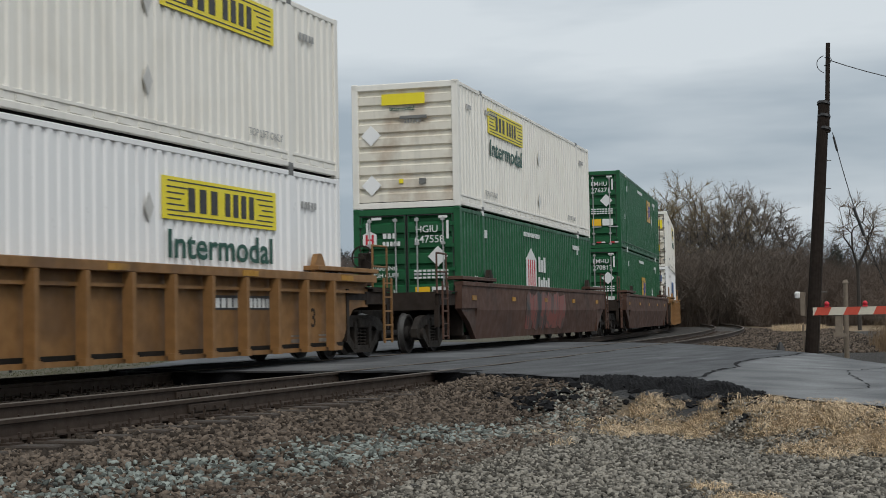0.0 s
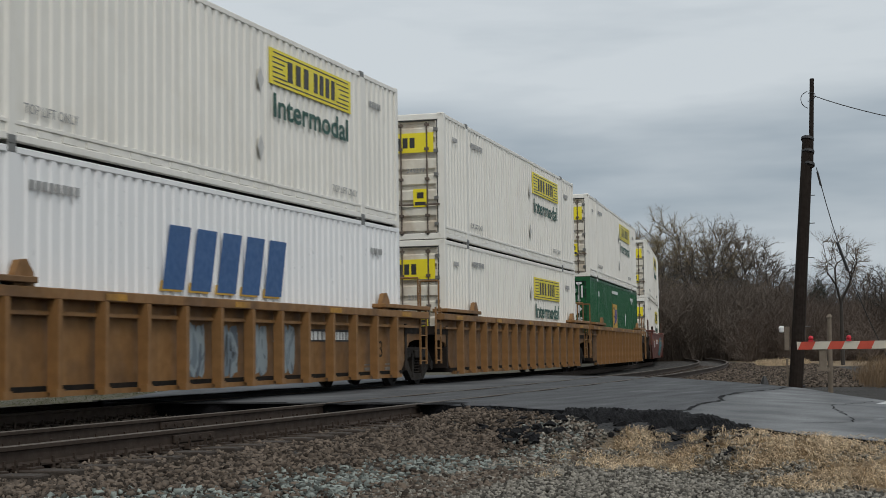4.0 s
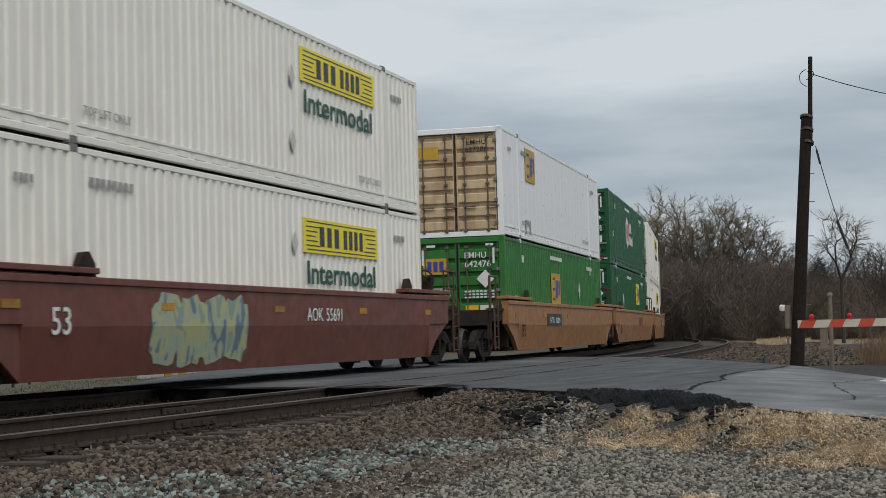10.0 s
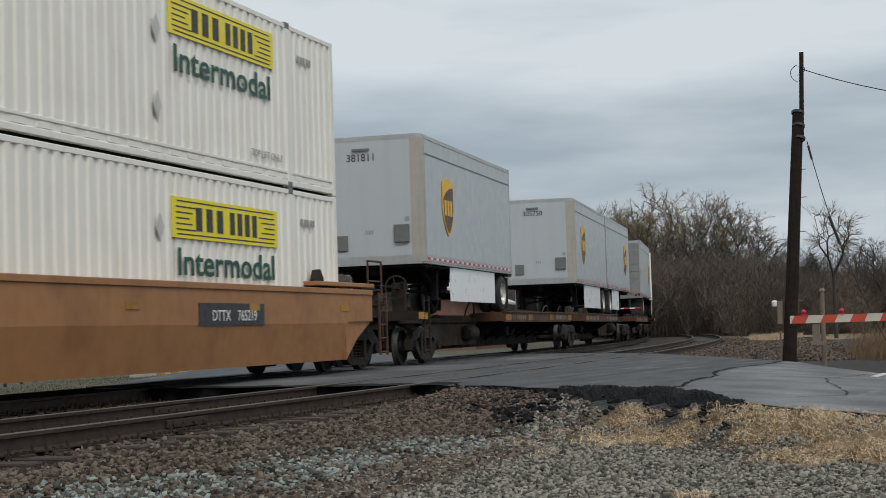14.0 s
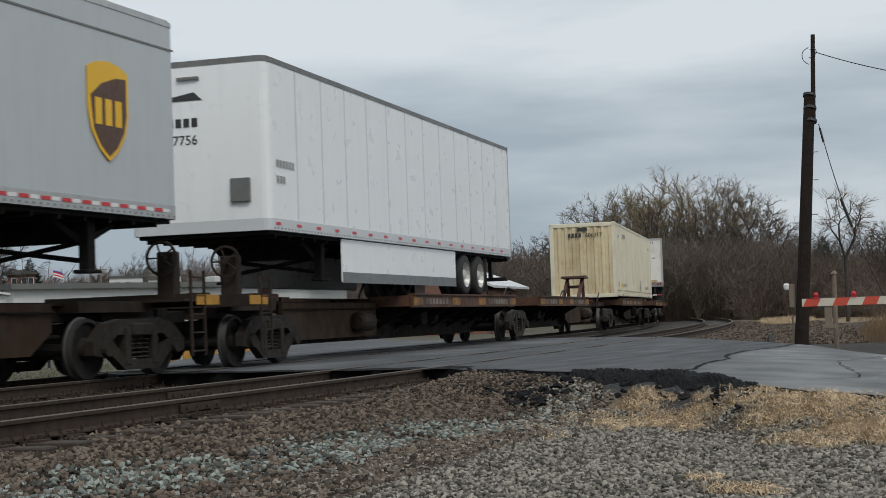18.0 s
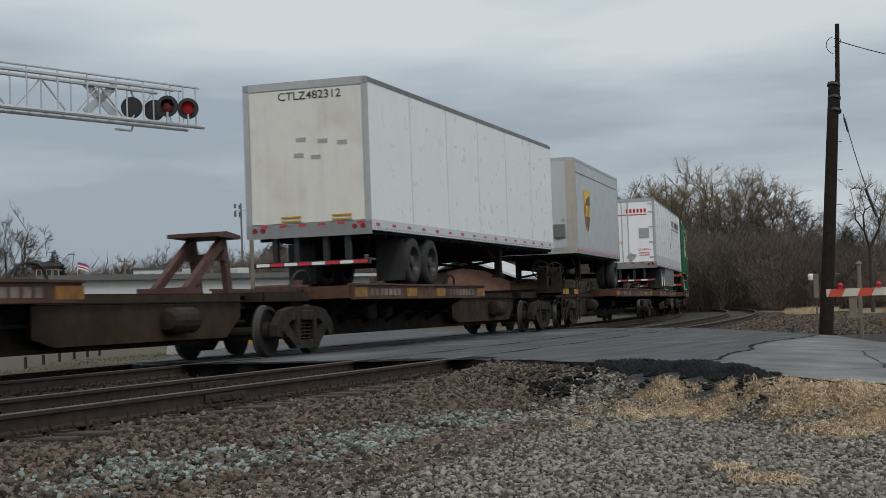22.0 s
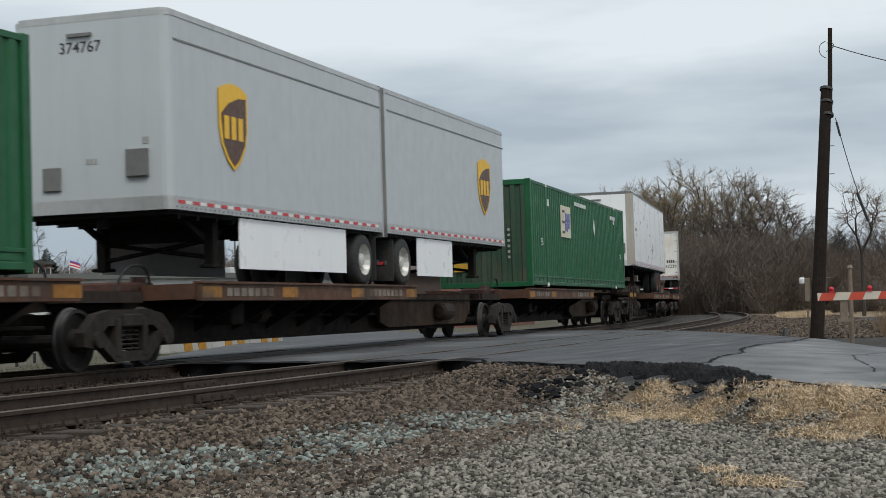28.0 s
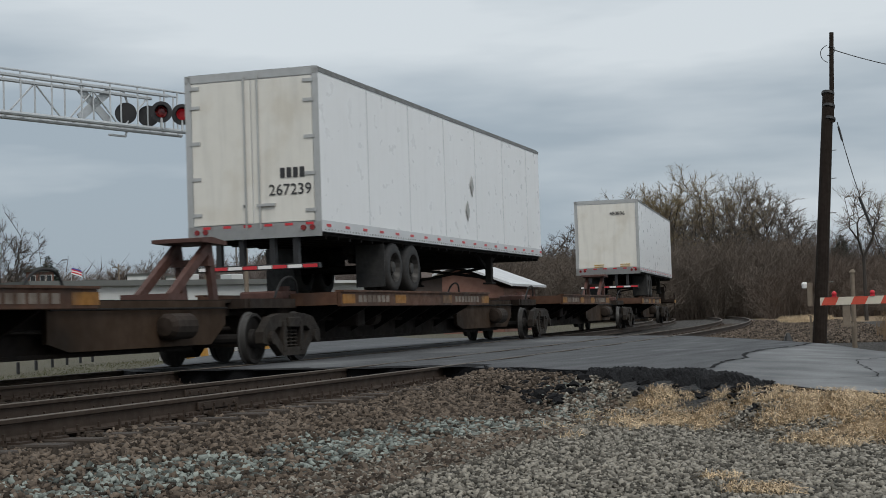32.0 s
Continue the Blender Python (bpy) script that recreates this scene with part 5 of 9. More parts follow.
def spine_car(ua, ub, deck, first, last, hitch="down", label=""):
    """One unit of a spine car: a deep centre beam, wheel decks, stubs for the hitches."""
    car = thing("spine_car", label or "rusty spine car with open wheel decks", "freight car", "cars of the train")
    mid = (ua + ub) / 2
    a, b = ua - mid, ub - mid
    bm = bmesh.new()
    prism(bm, [(a - 0.9, 1.06), (a - 0.9, 0.86), (a + 1.4, 0.80), (a + 2.6, 0.30), (b - 2.6, 0.30), (b - 1.4, 0.80), (b + 0.9, 0.86), (b + 0.9, 1.06)], "y", -0.36, 0.36)
    box(bm, a - 0.9, b + 0.9, -0.45, 0.45, 1.02, 1.07)
    box(bm, a + 2.3, b - 2.3, -0.42, 0.42, 0.28, 0.34)
    part("centre_beam", bm, BEAM, car)
    x0, x1 = deck[0] - mid, deck[1] - mid
    for sgn in (-1, 1):
        bm = bmesh.new()
        box(bm, x0, x1, sgn * 0.40, sgn * 1.34, 1.10, 1.15)
        part("deck_plate", bm, SPINE, car)
        bm = bmesh.new()
        box(bm, x0, x1, sgn * 1.34, sgn * 1.42, 0.92, 1.20, 0.01)
        box(bm, x0 - 0.01, x1 + 0.01, sgn * 1.30, sgn * 1.46, 1.18, 1.215)
        for xe in (x0, x1):
            box(bm, xe - 0.03, xe + 0.03, sgn * 0.45, sgn * 1.34, 0.95, 1.18)
        part("deck_edge", bm, DECK_EDGE, car)
        bm = bmesh.new()
        k = x0 + 0.5
        while k < x1:
            prism(bm, [(sgn * 0.36, 0.45), (sgn * 1.30, 0.95), (sgn * 1.30, 1.10), (sgn * 0.36, 1.10)], "x", k - 0.03, k + 0.03)
            k += 1.35
        part("bracket", bm, SHADE_BLACK, car)
        bm = bmesh.new()
        for xa in (x0 + 0.05, x0 + 2.9, x1 - 3.6, x1 - 0.6):
            box(bm, xa, xa + 0.62, sgn * 1.418, sgn * 1.426, 0.97, 1.14)
        part("reflector", bm, YELLOW_DIM, car, "faded yellow reflector")
    bm = bmesh.new()
    marks(bm, x0 + 0.85, x0 + 2.6, 0.99, 1.12, 7, -1.424)
    marks(bm, x1 - 2.7, x1 - 0.8, 0.99, 1.12, 8, -1.424)
    part("mark", bm, MARK_DIM, car, "faded painted marks")
    for xe, s1, end in ((a, -1, first), (b, 1, last)):
        bm = bmesh.new()
        xa, xb = (xe - 0.9, xe + 1.0) if s1 < 0 else (xe - 1.0, xe + 0.9)
        box(bm, xa, xb, -0.7, 0.7, 0.92, 1.08)
        if end:
            xo = xe + s1 * 1.35
            box(bm, min(xe, xo), max(xe, xo), -0.42, 0.42, 0.80, 1.06)
            box(bm, xo - 0.08, xo + 0.08, -1.40, 1.40, 0.98, 1.18)
            box(bm, min(xo, xo - s1 * 0.7), max(xo, xo - s1 * 0.7), -1.40, -0.5, 1.05, 1.1)
            box(bm, min(xo, xo - s1 * 0.7), max(xo, xo - s1 * 0.7), 0.5, 1.40, 1.05, 1.1)
        part("end_platform", bm, SPINE, car)
        if end:
            hang("coupler", shared("coupler", "coupler", coupler_build, SHADE_BLACK), car, pose(xo, 0, 0, 0, 0, 0 if s1 < 0 else 180))
            hang("ladder", shared("ladder", "ladder", ladder_build, SPINE), car, pose(xo - s1 * 0.3, -1.40, 0.25))
            hang("handbrake", shared("handbrake", "handbrake", handbrake_build, SPINE), car, pose(xo - s1 * 0.2, -0.75, 1.72))
            bm = bmesh.new()
            box(bm, xo - 0.35, xo + 0.35, -1.412, -1.406, 1.0, 1.15)
            part("reflector", bm, YELLOW, car, "yellow reflector")
    if hitch == "up":
        hang("hitch_stand", shared("hitch", "hitch_stand", hitch_build, HITCH), car, pose(b - 1.55, 0, 1.07), "raised rusty hitch stand")
    for xa, xb in ((a + 1.5, x0 - 0.05), (x1 + 0.05, b - 1.5)):
        if xb - xa > 1.0:
            for sgn in (-1, 1):
                bm = bmesh.new()
                lift_a = 0.55 if xa < x0 else 0.36
                lift_b = 0.36 if xa < x0 else 0.55
                prism(bm, [(xa, lift_a + 0.12), (xa + 0.5, lift_a if xa > x0 else 0.36), (xb - 0.5, lift_b if xa < x0 else 0.36), (xb, lift_b + (0.0 if xa < x0 else 0.12)), (xb, 1.05), (xa, 1.05)], "y", sgn * 0.52, sgn * 0.60)
                part("beam_cover", bm, BEAM_BROWN, car)
            bm = bmesh.new()
            rod(bm, (xa, -0.64, 0.93), (xb, -0.64, 0.93), 0.018, seg=6)
            part("air_pipe", bm, SHADE_BLACK, car)
    for xe in (x0 - 0.35, x1 + 0.1):
        cv = bpy.data.curves.new("air_hose", "CURVE")
        cv.dimensions, cv.bevel_depth, cv.bevel_resolution = "3D", 0.022, 1
        sp = cv.splines.new("NURBS")
        sp.points.add(4)
        for q_, v_ in zip(sp.points, ((xe - 0.5, -0.5, 1.1), (xe - 0.4, -0.55, 1.42), (xe, -0.6, 1.52), (xe + 0.4, -0.55, 1.42), (xe + 0.5, -0.5, 1.1))):
            q_.co = (*v_, 1)
        sp.use_endpoint_u = True
        cv.materials.append(RUBBER)
        hang("air_hose", cv, car)
    bm = bmesh.new()
    rod(bm, (a + 1.2, -0.5, 0.72), (b - 1.2, -0.5, 0.60), 0.03, seg=6)
    part("brake_pipe", bm, BEAM, car)
    bm = bmesh.new()
    box(bm, x0 + 2.0, x0 + 2.45, -0.95, -0.5, 0.55, 0.92, 0.03)
    part("valve_box", bm, BEAM, car)
    hang("brake_cylinder", shared("brakecyl", "brake_cylinder", cylinder_build, BEAM), car, pose(x0 + 3.6, -0.66, 0.72))
    hang("hitch_base", shared("hitchdown", "hitch_base", hitch_down, HITCH), car, pose(a + 2.2, 0, 1.07), "folded hitch")
    hang("air_reservoir", shared("reservoir", "air_reservoir", reservoir_build, SPINE), car, pose((x1 + b) / 2 if x1 < b - 4 else x0 - 1.2, -0.72, 0.66))
    add_truck(car, a, ua)
    if last:
        add_truck(car, b, ub)
    MOVERS.append((car, ua, ub, Matrix()))
    return car


# ---------------------------------------------------------------- road trailers
def tyre_build(bm):
    lathe(bm, [(0.29, -0.14), (0.40, -0.15), (0.475, -0.12), (0.49, -0.06), (0.49, 0.06), (0.475, 0.12), (0.40, 0.15), (0.29, 0.14)], 24, "y", False)


def rim_build(bm):
    lathe(bm, [(0.30, -0.13), (0.285, -0.10), (0.25, 0.0), (0.13, 0.03), (0.13, -0.02), (0.11, -0.09), (0.03, -0.10), (0.001, -0.10)], 18, "y", False)
    for k in range(8):
        t = 2 * math.pi * k / 8
        rod(bm, (0.19 * math.cos(t), -0.02, 0.19 * math.sin(t)), (0.19 * math.cos(t), 0.03, 0.19 * math.sin(t)), 0.02, seg=5)


def road_wheels(parent, x, rim, z=0.49):
    for y in (-1.12, -0.80, 0.80, 1.12):
        t = hang("wheel", shared("tyre", "wheel", tyre_build, RUBBER, True), parent, pose(x, y, z))
        if abs(y) > 1:
            hang("rim", shared("rim", "rim", rim_build, rim), t, pose(0, -0.02 if y < 0 else 0.02, 0, 0, 0, 0 if y < 0 else 180))
    bm = bmesh.new()
    rod(bm, (x, -0.95, z), (x, 0.95, z), 0.07, seg=8)
    box(bm, x - 0.5, x + 0.5, -0.55, -0.45, z + 0.1, z + 0.42)
    box(bm, x - 0.5, x + 0.5, 0.45, 0.55, z + 0.1, z + 0.42)
    part("axle", bm, SHADE_BLACK, parent)


def leg_build(bm):
    for y in (-0.95, 0.95):
        box(bm, -0.09, 0.09, y - 0.08, y + 0.08, 0.28, 1.0, 0.01)
        box(bm, -0.18, 0.18, y - 0.12, y + 0.12, 0.24, 0.29, 0.01)
        prism(bm, [(0.05, 0.62), (0.05, 0.74), (0.95, 1.02), (1.08, 1.02)], "y", y * 0.9 - 0.04, y * 0.9 + 0.04)
        prism(bm, [(-0.05, 0.62), (-0.05, 0.74), (-0.85, 1.02), (-0.98, 1.02)], "y", y * 0.9 - 0.04, y * 0.9 + 0.04)
    box(bm, -0.06, 0.06, -0.95, 0.95, 0.66, 1.0)
    rod(bm, (0, -0.95, 0.40), (0, 0.95, 0.68), 0.035, seg=6)
    rod(bm, (0, -0.95, 0.68), (0, 0.95, 0.40), 0.035, seg=6)


def shield(parent, xc, zc, body, mirror=False):
    y = -1.312
    outline = [(-0.50, 0.58), (-0.30, 0.66), (0.0, 0.70), (0.30, 0.66), (0.50, 0.58), (0.50, 0.0), (0.42, -0.28), (0.22, -0.52), (0.0, -0.66), (-0.22, -0.52), (-0.42, -0.28), (-0.50, 0.0)]
    bm = bmesh.new()
    prism(bm, [(xc + px, zc + pz) for px, pz in outline], "y", y - 0.002, y + 0.010)
    s = part("logo_shield", bm, SHIELD_GOLD, parent, "gold and brown shield sign")
    bm = bmesh.new()
    prism(bm, [(xc + px * 0.88, zc + pz * 0.9 + 0.0) for px, pz in [(-0.50, 0.22), (-0.2, 0.42), (0.2, 0.54), (0.5, 0.56), (0.50, 0.0), (0.42, -0.28), (0.22, -0.52), (0.0, -0.66), (-0.22, -0.52), (-0.42, -0.28)]], "y", y - 0.006, y)
    field = part("shield_field", bm, SHIELD_BROWN, s, "brown field")
    bm = bmesh.new()
    marks(bm, xc - 0.34, xc + 0.40, zc - 0.18, zc + 0.18, 3, y - 0.008, gap=0.35)
    part("mark", bm, SHIELD_GOLD, s, "gold bars")
    return s


def trailer(length, skin, nose_near, label, rear="doors", wheels=(), leg=None, skirt=None, seams=True, rim=None, number="", roof_band=False, tape=True, skirt_mat=None, skirt_band=None, nose_trim=None, door_mat=None, base=0.98, height=3.0, ribs=1.22):
    """A box trailer: x along, base of its tyres at z 0; nose_near turns its nose to the near end."""
    tr = thing("semi_trailer", label, "trailer", "trailers on the train")
    hl = length / 2
    z0, z1 = base, base + height
    near_nose = nose_near
    # body shell with rounded nose corners
    r = 0.14
    def outline(y_out, inset=0.0):
        pts = []
        rn, rf = (r, 0.02) if near_nose else (0.02, r)
        for cx, cy, a0, rad in ((-hl + rn, -y_out + rn, 180, rn), (hl - rf, -y_out + rf, 270, rf), (hl - rf, y_out - rf, 0, rf), (-hl + rn, y_out - rn, 90, rn)):
            for k in range(4):
                t = radians(a0 + 30 * k)
                pts.append((cx + rad * math.cos(t), cy + rad * math.sin(t)))
        return pts
    bm = bmesh.new()
    prism(bm, outline(1.29), "z", z0 + 0.26, z1 - 0.10)
    part("body_shell", bm, skin, tr)
    bm = bmesh.new()
    prism(bm, outline(1.30), "z", z1 - 0.11, z1 - 0.04)
    prism(bm, outline(1.25), "z", z1 - 0.04, z1)
    part("top_rail", bm, ALU_DARK if not roof_band else ALUMINIUM, tr)
    bm = bmesh.new()
    prism(bm, outline(1.30), "z", z0 + 0.06, z0 + 0.26)
    part("bottom_rail", bm, TRAILER_SEAM if skin is TRAILER_WHITE else ALUMINIUM, tr)
    bm = bmesh.new()
    box(bm, -hl + 0.1, hl - 0.1, -1.2, 1.2, z0, z0 + 0.07)
    part("floor", bm, SHADE_BLACK, tr)
    bm = bmesh.new()
    k = -hl + 0.4
    while k < hl:
        box(bm, k - 0.03, k + 0.03, -1.2, 1.2, z0 - 0.06, z0)
        k += 0.6
    tint(part("floor_beam", bm, SHADE_BLACK, tr), "stuff")
    if roof_band:
        bm = bmesh.new()
        for y in (-1.295, 1.295):
            box(bm, -hl + 0.15, hl - 0.05, y - 0.004, y + 0.004, z1 - 0.46, z1 - 0.43)
        part("seam", bm, ALU_DARK, tr)
    elif seams:
        bm = bmesh.new()
        k = -hl + ribs
        while k < hl - 0.3:
            for y in (-1.292, 1.292):
                box(bm, k - 0.022, k + 0.022, y - 0.004, y + 0.004, z0 + 0.28, z1 - 0.12)
            k += ribs
        part("seam", bm, TRAILER_SEAM, tr)
    if tape:
        bm, bw = bmesh.new(), bmesh.new()
        k = -hl + 0.2
        i = 0
        step = 0.46 if roof_band else 0.92
        while k < hl - 0.3:
            box(bm, k, k + 0.2, -1.308, -1.30, z0 + 0.15, z0 + 0.20)
            if roof_band:
                box(bw, k + 0.22, k + 0.40, -1.308, -1.30, z0 + 0.15, z0 + 0.20)
            k += step
        part("red_tape", bm, TAPE_RED, tr, "red reflective tape")
        if roof_band:
            part("white_tape", bw, TAPE_WHITE, tr, "white reflective tape")
        # a row of rivets along the bottom rail
        def rivets(b_):
            kk = -hl + 0.15
            while kk < hl - 0.1:
                box(b_, kk - 0.014, kk + 0.014, -1.306, -1.299, z0 + 0.085, z0 + 0.113)
                kk += 0.15
        tint(hang("rivets", shared(("rivets", length, z0), "rivets", rivets, ALU_DARK), tr), "stuff")
    xr = hl if near_nose else -hl       # the rear end
    so = 1 if near_nose else -1
    # rear frame and doors
    bm = bmesh.new()
    for y in (-1.24, 1.24):
        box(bm, xr - 0.03, xr + so * 0.02, y - 0.06, y + 0.06, z0 + 0.05, z1 - 0.02)
    box(bm, xr - 0.03, xr + so * 0.02, -1.3, 1.3, z1 - 0.15, z1 - 0.01)
    box(bm, xr - 0.03, xr + so * 0.03, -1.3, 1.3, z0 - 0.02, z0 + 0.24)
    part("rear_frame", bm, ALUMINIUM, tr)
    dm = door_mat or TRAILER_DOOR
    if rear == "doors":
        for y0, y1 in ((-1.17, -0.012), (0.012, 1.17)):
            bm = bmesh.new()
            box(bm, xr - 0.02, xr + so * 0.03, y0, y1, z0 + 0.26, z1 - 0.17)
            d = part("door", bm, dm, tr)
            bm = bmesh.new()
            for y in ((y1 - 0.12,) if y0 < 0 else (y0 + 0.12,)):
                rod(bm, (xr + so * 0.05, y, z0 + 0.15), (xr + so * 0.05, y, z1 - 0.1), 0.022, seg=6)
                box(bm, xr + so * 0.03, xr + so * 0.08, y - 0.3 * (1 if y0 < 0 else -0.1), y + 0.05, z0 + 0.55, z0 + 0.6)
            part("lock_bar", bm, ALUMINIUM, d)
            bm = bmesh.new()
            ye = y0 + 0.06 if y0 < 0 else y1 - 0.06
            for z in (0.45, 1.1, 1.75, 2.4, 2.75):
                box(bm, xr + so * 0.02, xr + so * 0.05, ye - 0.1, ye + 0.1, z0 + z - 0.03, z0 + z + 0.03)
            part("hinge", bm, ALUMINIUM, d)
    elif rear == "roller":
        bm = bmesh.new()
        level = z0 + 0.26
        while level < z1 - 0.25:
            box(bm, xr - 0.05, xr + so * 0.005, -1.16, 1.16, level, level + 0.36)
            level += 0.372
        part("roller_door", bm, ROLLER, tr, "grey roll-up door")
    else:
        bm = bmesh.new()
        box(bm, xr - 0.02, xr + so * 0.025, -1.17, 1.17, z0 + 0.26, z1 - 0.17)
        part("door", bm, dm, tr)
        bm = bmesh.new()
        for z in (0.28, 0.36):
            for y in (-0.7, 0.35):
                box(bm, xr + so * 0.02, xr + so * 0.05, y - 0.2, y + 0.2, z0 + z, z0 + z + 0.03)
        part("latch", bm, GOLD_PANEL, tr, "rust-stained latches")
    # rear bumper and lamps
    bm = bmesh.new()
    for y in (-0.75, -0.3, 0.3, 0.75) if length > 10 else (-0.6, 0.6):
        box(bm, xr - so * 0.18, xr - so * 0.06, y - 0.05, y + 0.05, z0 - 0.48, z0)
    box(bm, xr - so * 0.16, xr - so * 0.04, -1.2, 1.2, z0 - 0.58, z0 - 0.48, 0.01)
    bumper = part("rear_bumper", bm, BLACK_METAL, tr)
    bm, bw = bmesh.new(), bmesh.new()
    for k in range(8):
        box(bm if k % 2 == 0 else bw, xr - so * 0.042, xr - so * 0.034, -1.16 + k * 0.29, -0.89 + k * 0.29, z0 - 0.56, z0 - 0.50)
    part("red_tape", bm, TAPE_RED, bumper)
    part("white_tape", bw, TAPE_WHITE, bumper)
    bm = bmesh.new()
    for y in (-1.12, -0.95, 0.95, 1.12):
        rod(bm, (xr, y, z0 + 0.14), (xr + so * 0.05, y, z0 + 0.14), 0.05, seg=10)
    part("tail_lamp", bm, LENS_DARK, tr, "dark red tail lamps")
    bm = bmesh.new()
    for k in range(6):
        box(bm, xr + so * 0.03, xr + so * 0.036, -1.15 + k * 0.4, -1.0 + k * 0.4, z0 + 0.19, z0 + 0.235)
    part("red_tape", bm, TAPE_RED, tr, "red reflective tape")
    # nose
    xn = -xr
    bm = bmesh.new()
    sn = -so
    for y in (-0.35,):
        box(bm, xn, xn + sn * 0.07, y - 0.6, y - 0.25, z0 + 0.55, z0 + 0.95, 0.01)
    box(bm, xn, xn + sn * 0.04, 0.5, 0.8, z0 + 0.4, z0 + 0.75, 0.01)
    box(bm, xn, xn + sn * 0.05, -0.05, 0.35, z1 - 0.33, z1 - 0.28)
    part("nose_fitting", bm, ALU_DARK, tr, "brake line box")
    if nose_trim:
        bm = bmesh.new()
        for y in (-1, 1):
            box(bm, xn - sn * 0.16 if sn > 0 else xn - 0.002, xn + 0.002 if sn > 0 else xn + 0.16, y * 1.298 - 0.006, y * 1.298 + 0.006, z0 + 0.1, z1 - 0.1)
            box(bm, xn - 0.006, xn + 0.006, y * 1.15 - 0.15, y * 1.15 + 0.15, z0 + 0.1, z1 - 0.1)
        part("corner_trim", bm, nose_trim, tr)
    # running gear
    for x in wheels:
        road_wheels(tr, x, rim or RIM)
    if len(wheels):
        bm = bmesh.new()
        w0, w1 = min(wheels) - 0.8, max(wheels) + 0.8
        for y in (-0.52, 0.52):
            box(bm, w0, w1, y - 0.06, y + 0.06, z0 - 0.22, z0)
        part("bogie_frame", bm, SHADE_BLACK, tr)
        bm = bmesh.new()
        xm = (min(wheels) - 0.62) if not near_nose else (max(wheels) + 0.62)
        for y in (-1, 1):
            box(bm, xm - 0.01, xm + 0.01, y * 0.66, y * 1.26, 0.10, z0 - 0.05)
        part("mud_flap", bm, RUBBER, tr)
    if leg is not None:
        hang("landing_gear", shared("legs", "landing_gear", leg_build, SHADE_BLACK), tr, pose(leg, 0, 0))
        bm = bmesh.new()
        xk = leg + (-1.6 if near_nose else 1.6)
        rod(bm, (xk, 0, 0.82), (xk, 0, z0), 0.09, seg=10)
        part("king_pin", bm, SHADE_BLACK, tr)
    if skirt is not None:
        bm = bmesh.new()
        for y in (-1.24, 1.24):
            box(bm, skirt[0], skirt[1], y - 0.012, y + 0.012, 0.22, z0 + 0.04)
        part("side_skirt", bm, skirt_mat or TRAILER_WHITE, tr)
        if skirt_band:
            bm = bmesh.new()
            for y in (-1.255, 1.255):
                box(bm, skirt[0] + 0.02, skirt[1] - 0.02, y - 0.006, y + 0.006, 0.20, 0.40)
            part("skirt_band", bm, skirt_band, tr, "dark grey lower band")
    return tr


def parcel_trailer(number, nose_near, trim=None, skirt=True, length=8.7, rim=None):
    hl = length / 2
    so = 1 if nose_near else -1
    wx = hl - 1.0 if nose_near else -hl + 1.0
    lx = -hl + 1.9 if nose_near else hl - 1.9
    sk = (-hl + 2.3, hl - 1.9) if nose_near else (-hl + 1.9, hl - 4.4)
    t = trailer(length, TRAILER_GREY, nose_near, "short grey parcel trailer with a gold and brown shield sign", rear="roller", wheels=(wx,), leg=lx, skirt=sk if skirt else None, seams=False, rim=rim or RIM, roof_band=True, nose_trim=trim, height=2.98)
    shield(t, -so * (hl - 2.05) + (0.0 if nose_near else 0.2), 0.98 + 1.42, t)
    if nose_near:
        letter(t, number, 0.15, 0.98 + 2.42, 0.17, INK, end=-hl - 0.004)
        bm = bmesh.new()
        end_marks(bm, -0.1, 0.1, 1.75, 1.83, 3, -hl - 0.004)
        end_marks(bm, -0.95, -0.8, 2.0, 2.1, 1, -hl - 0.004)
        part("mark", bm, INK_FADED, t, "small marks")
    return t


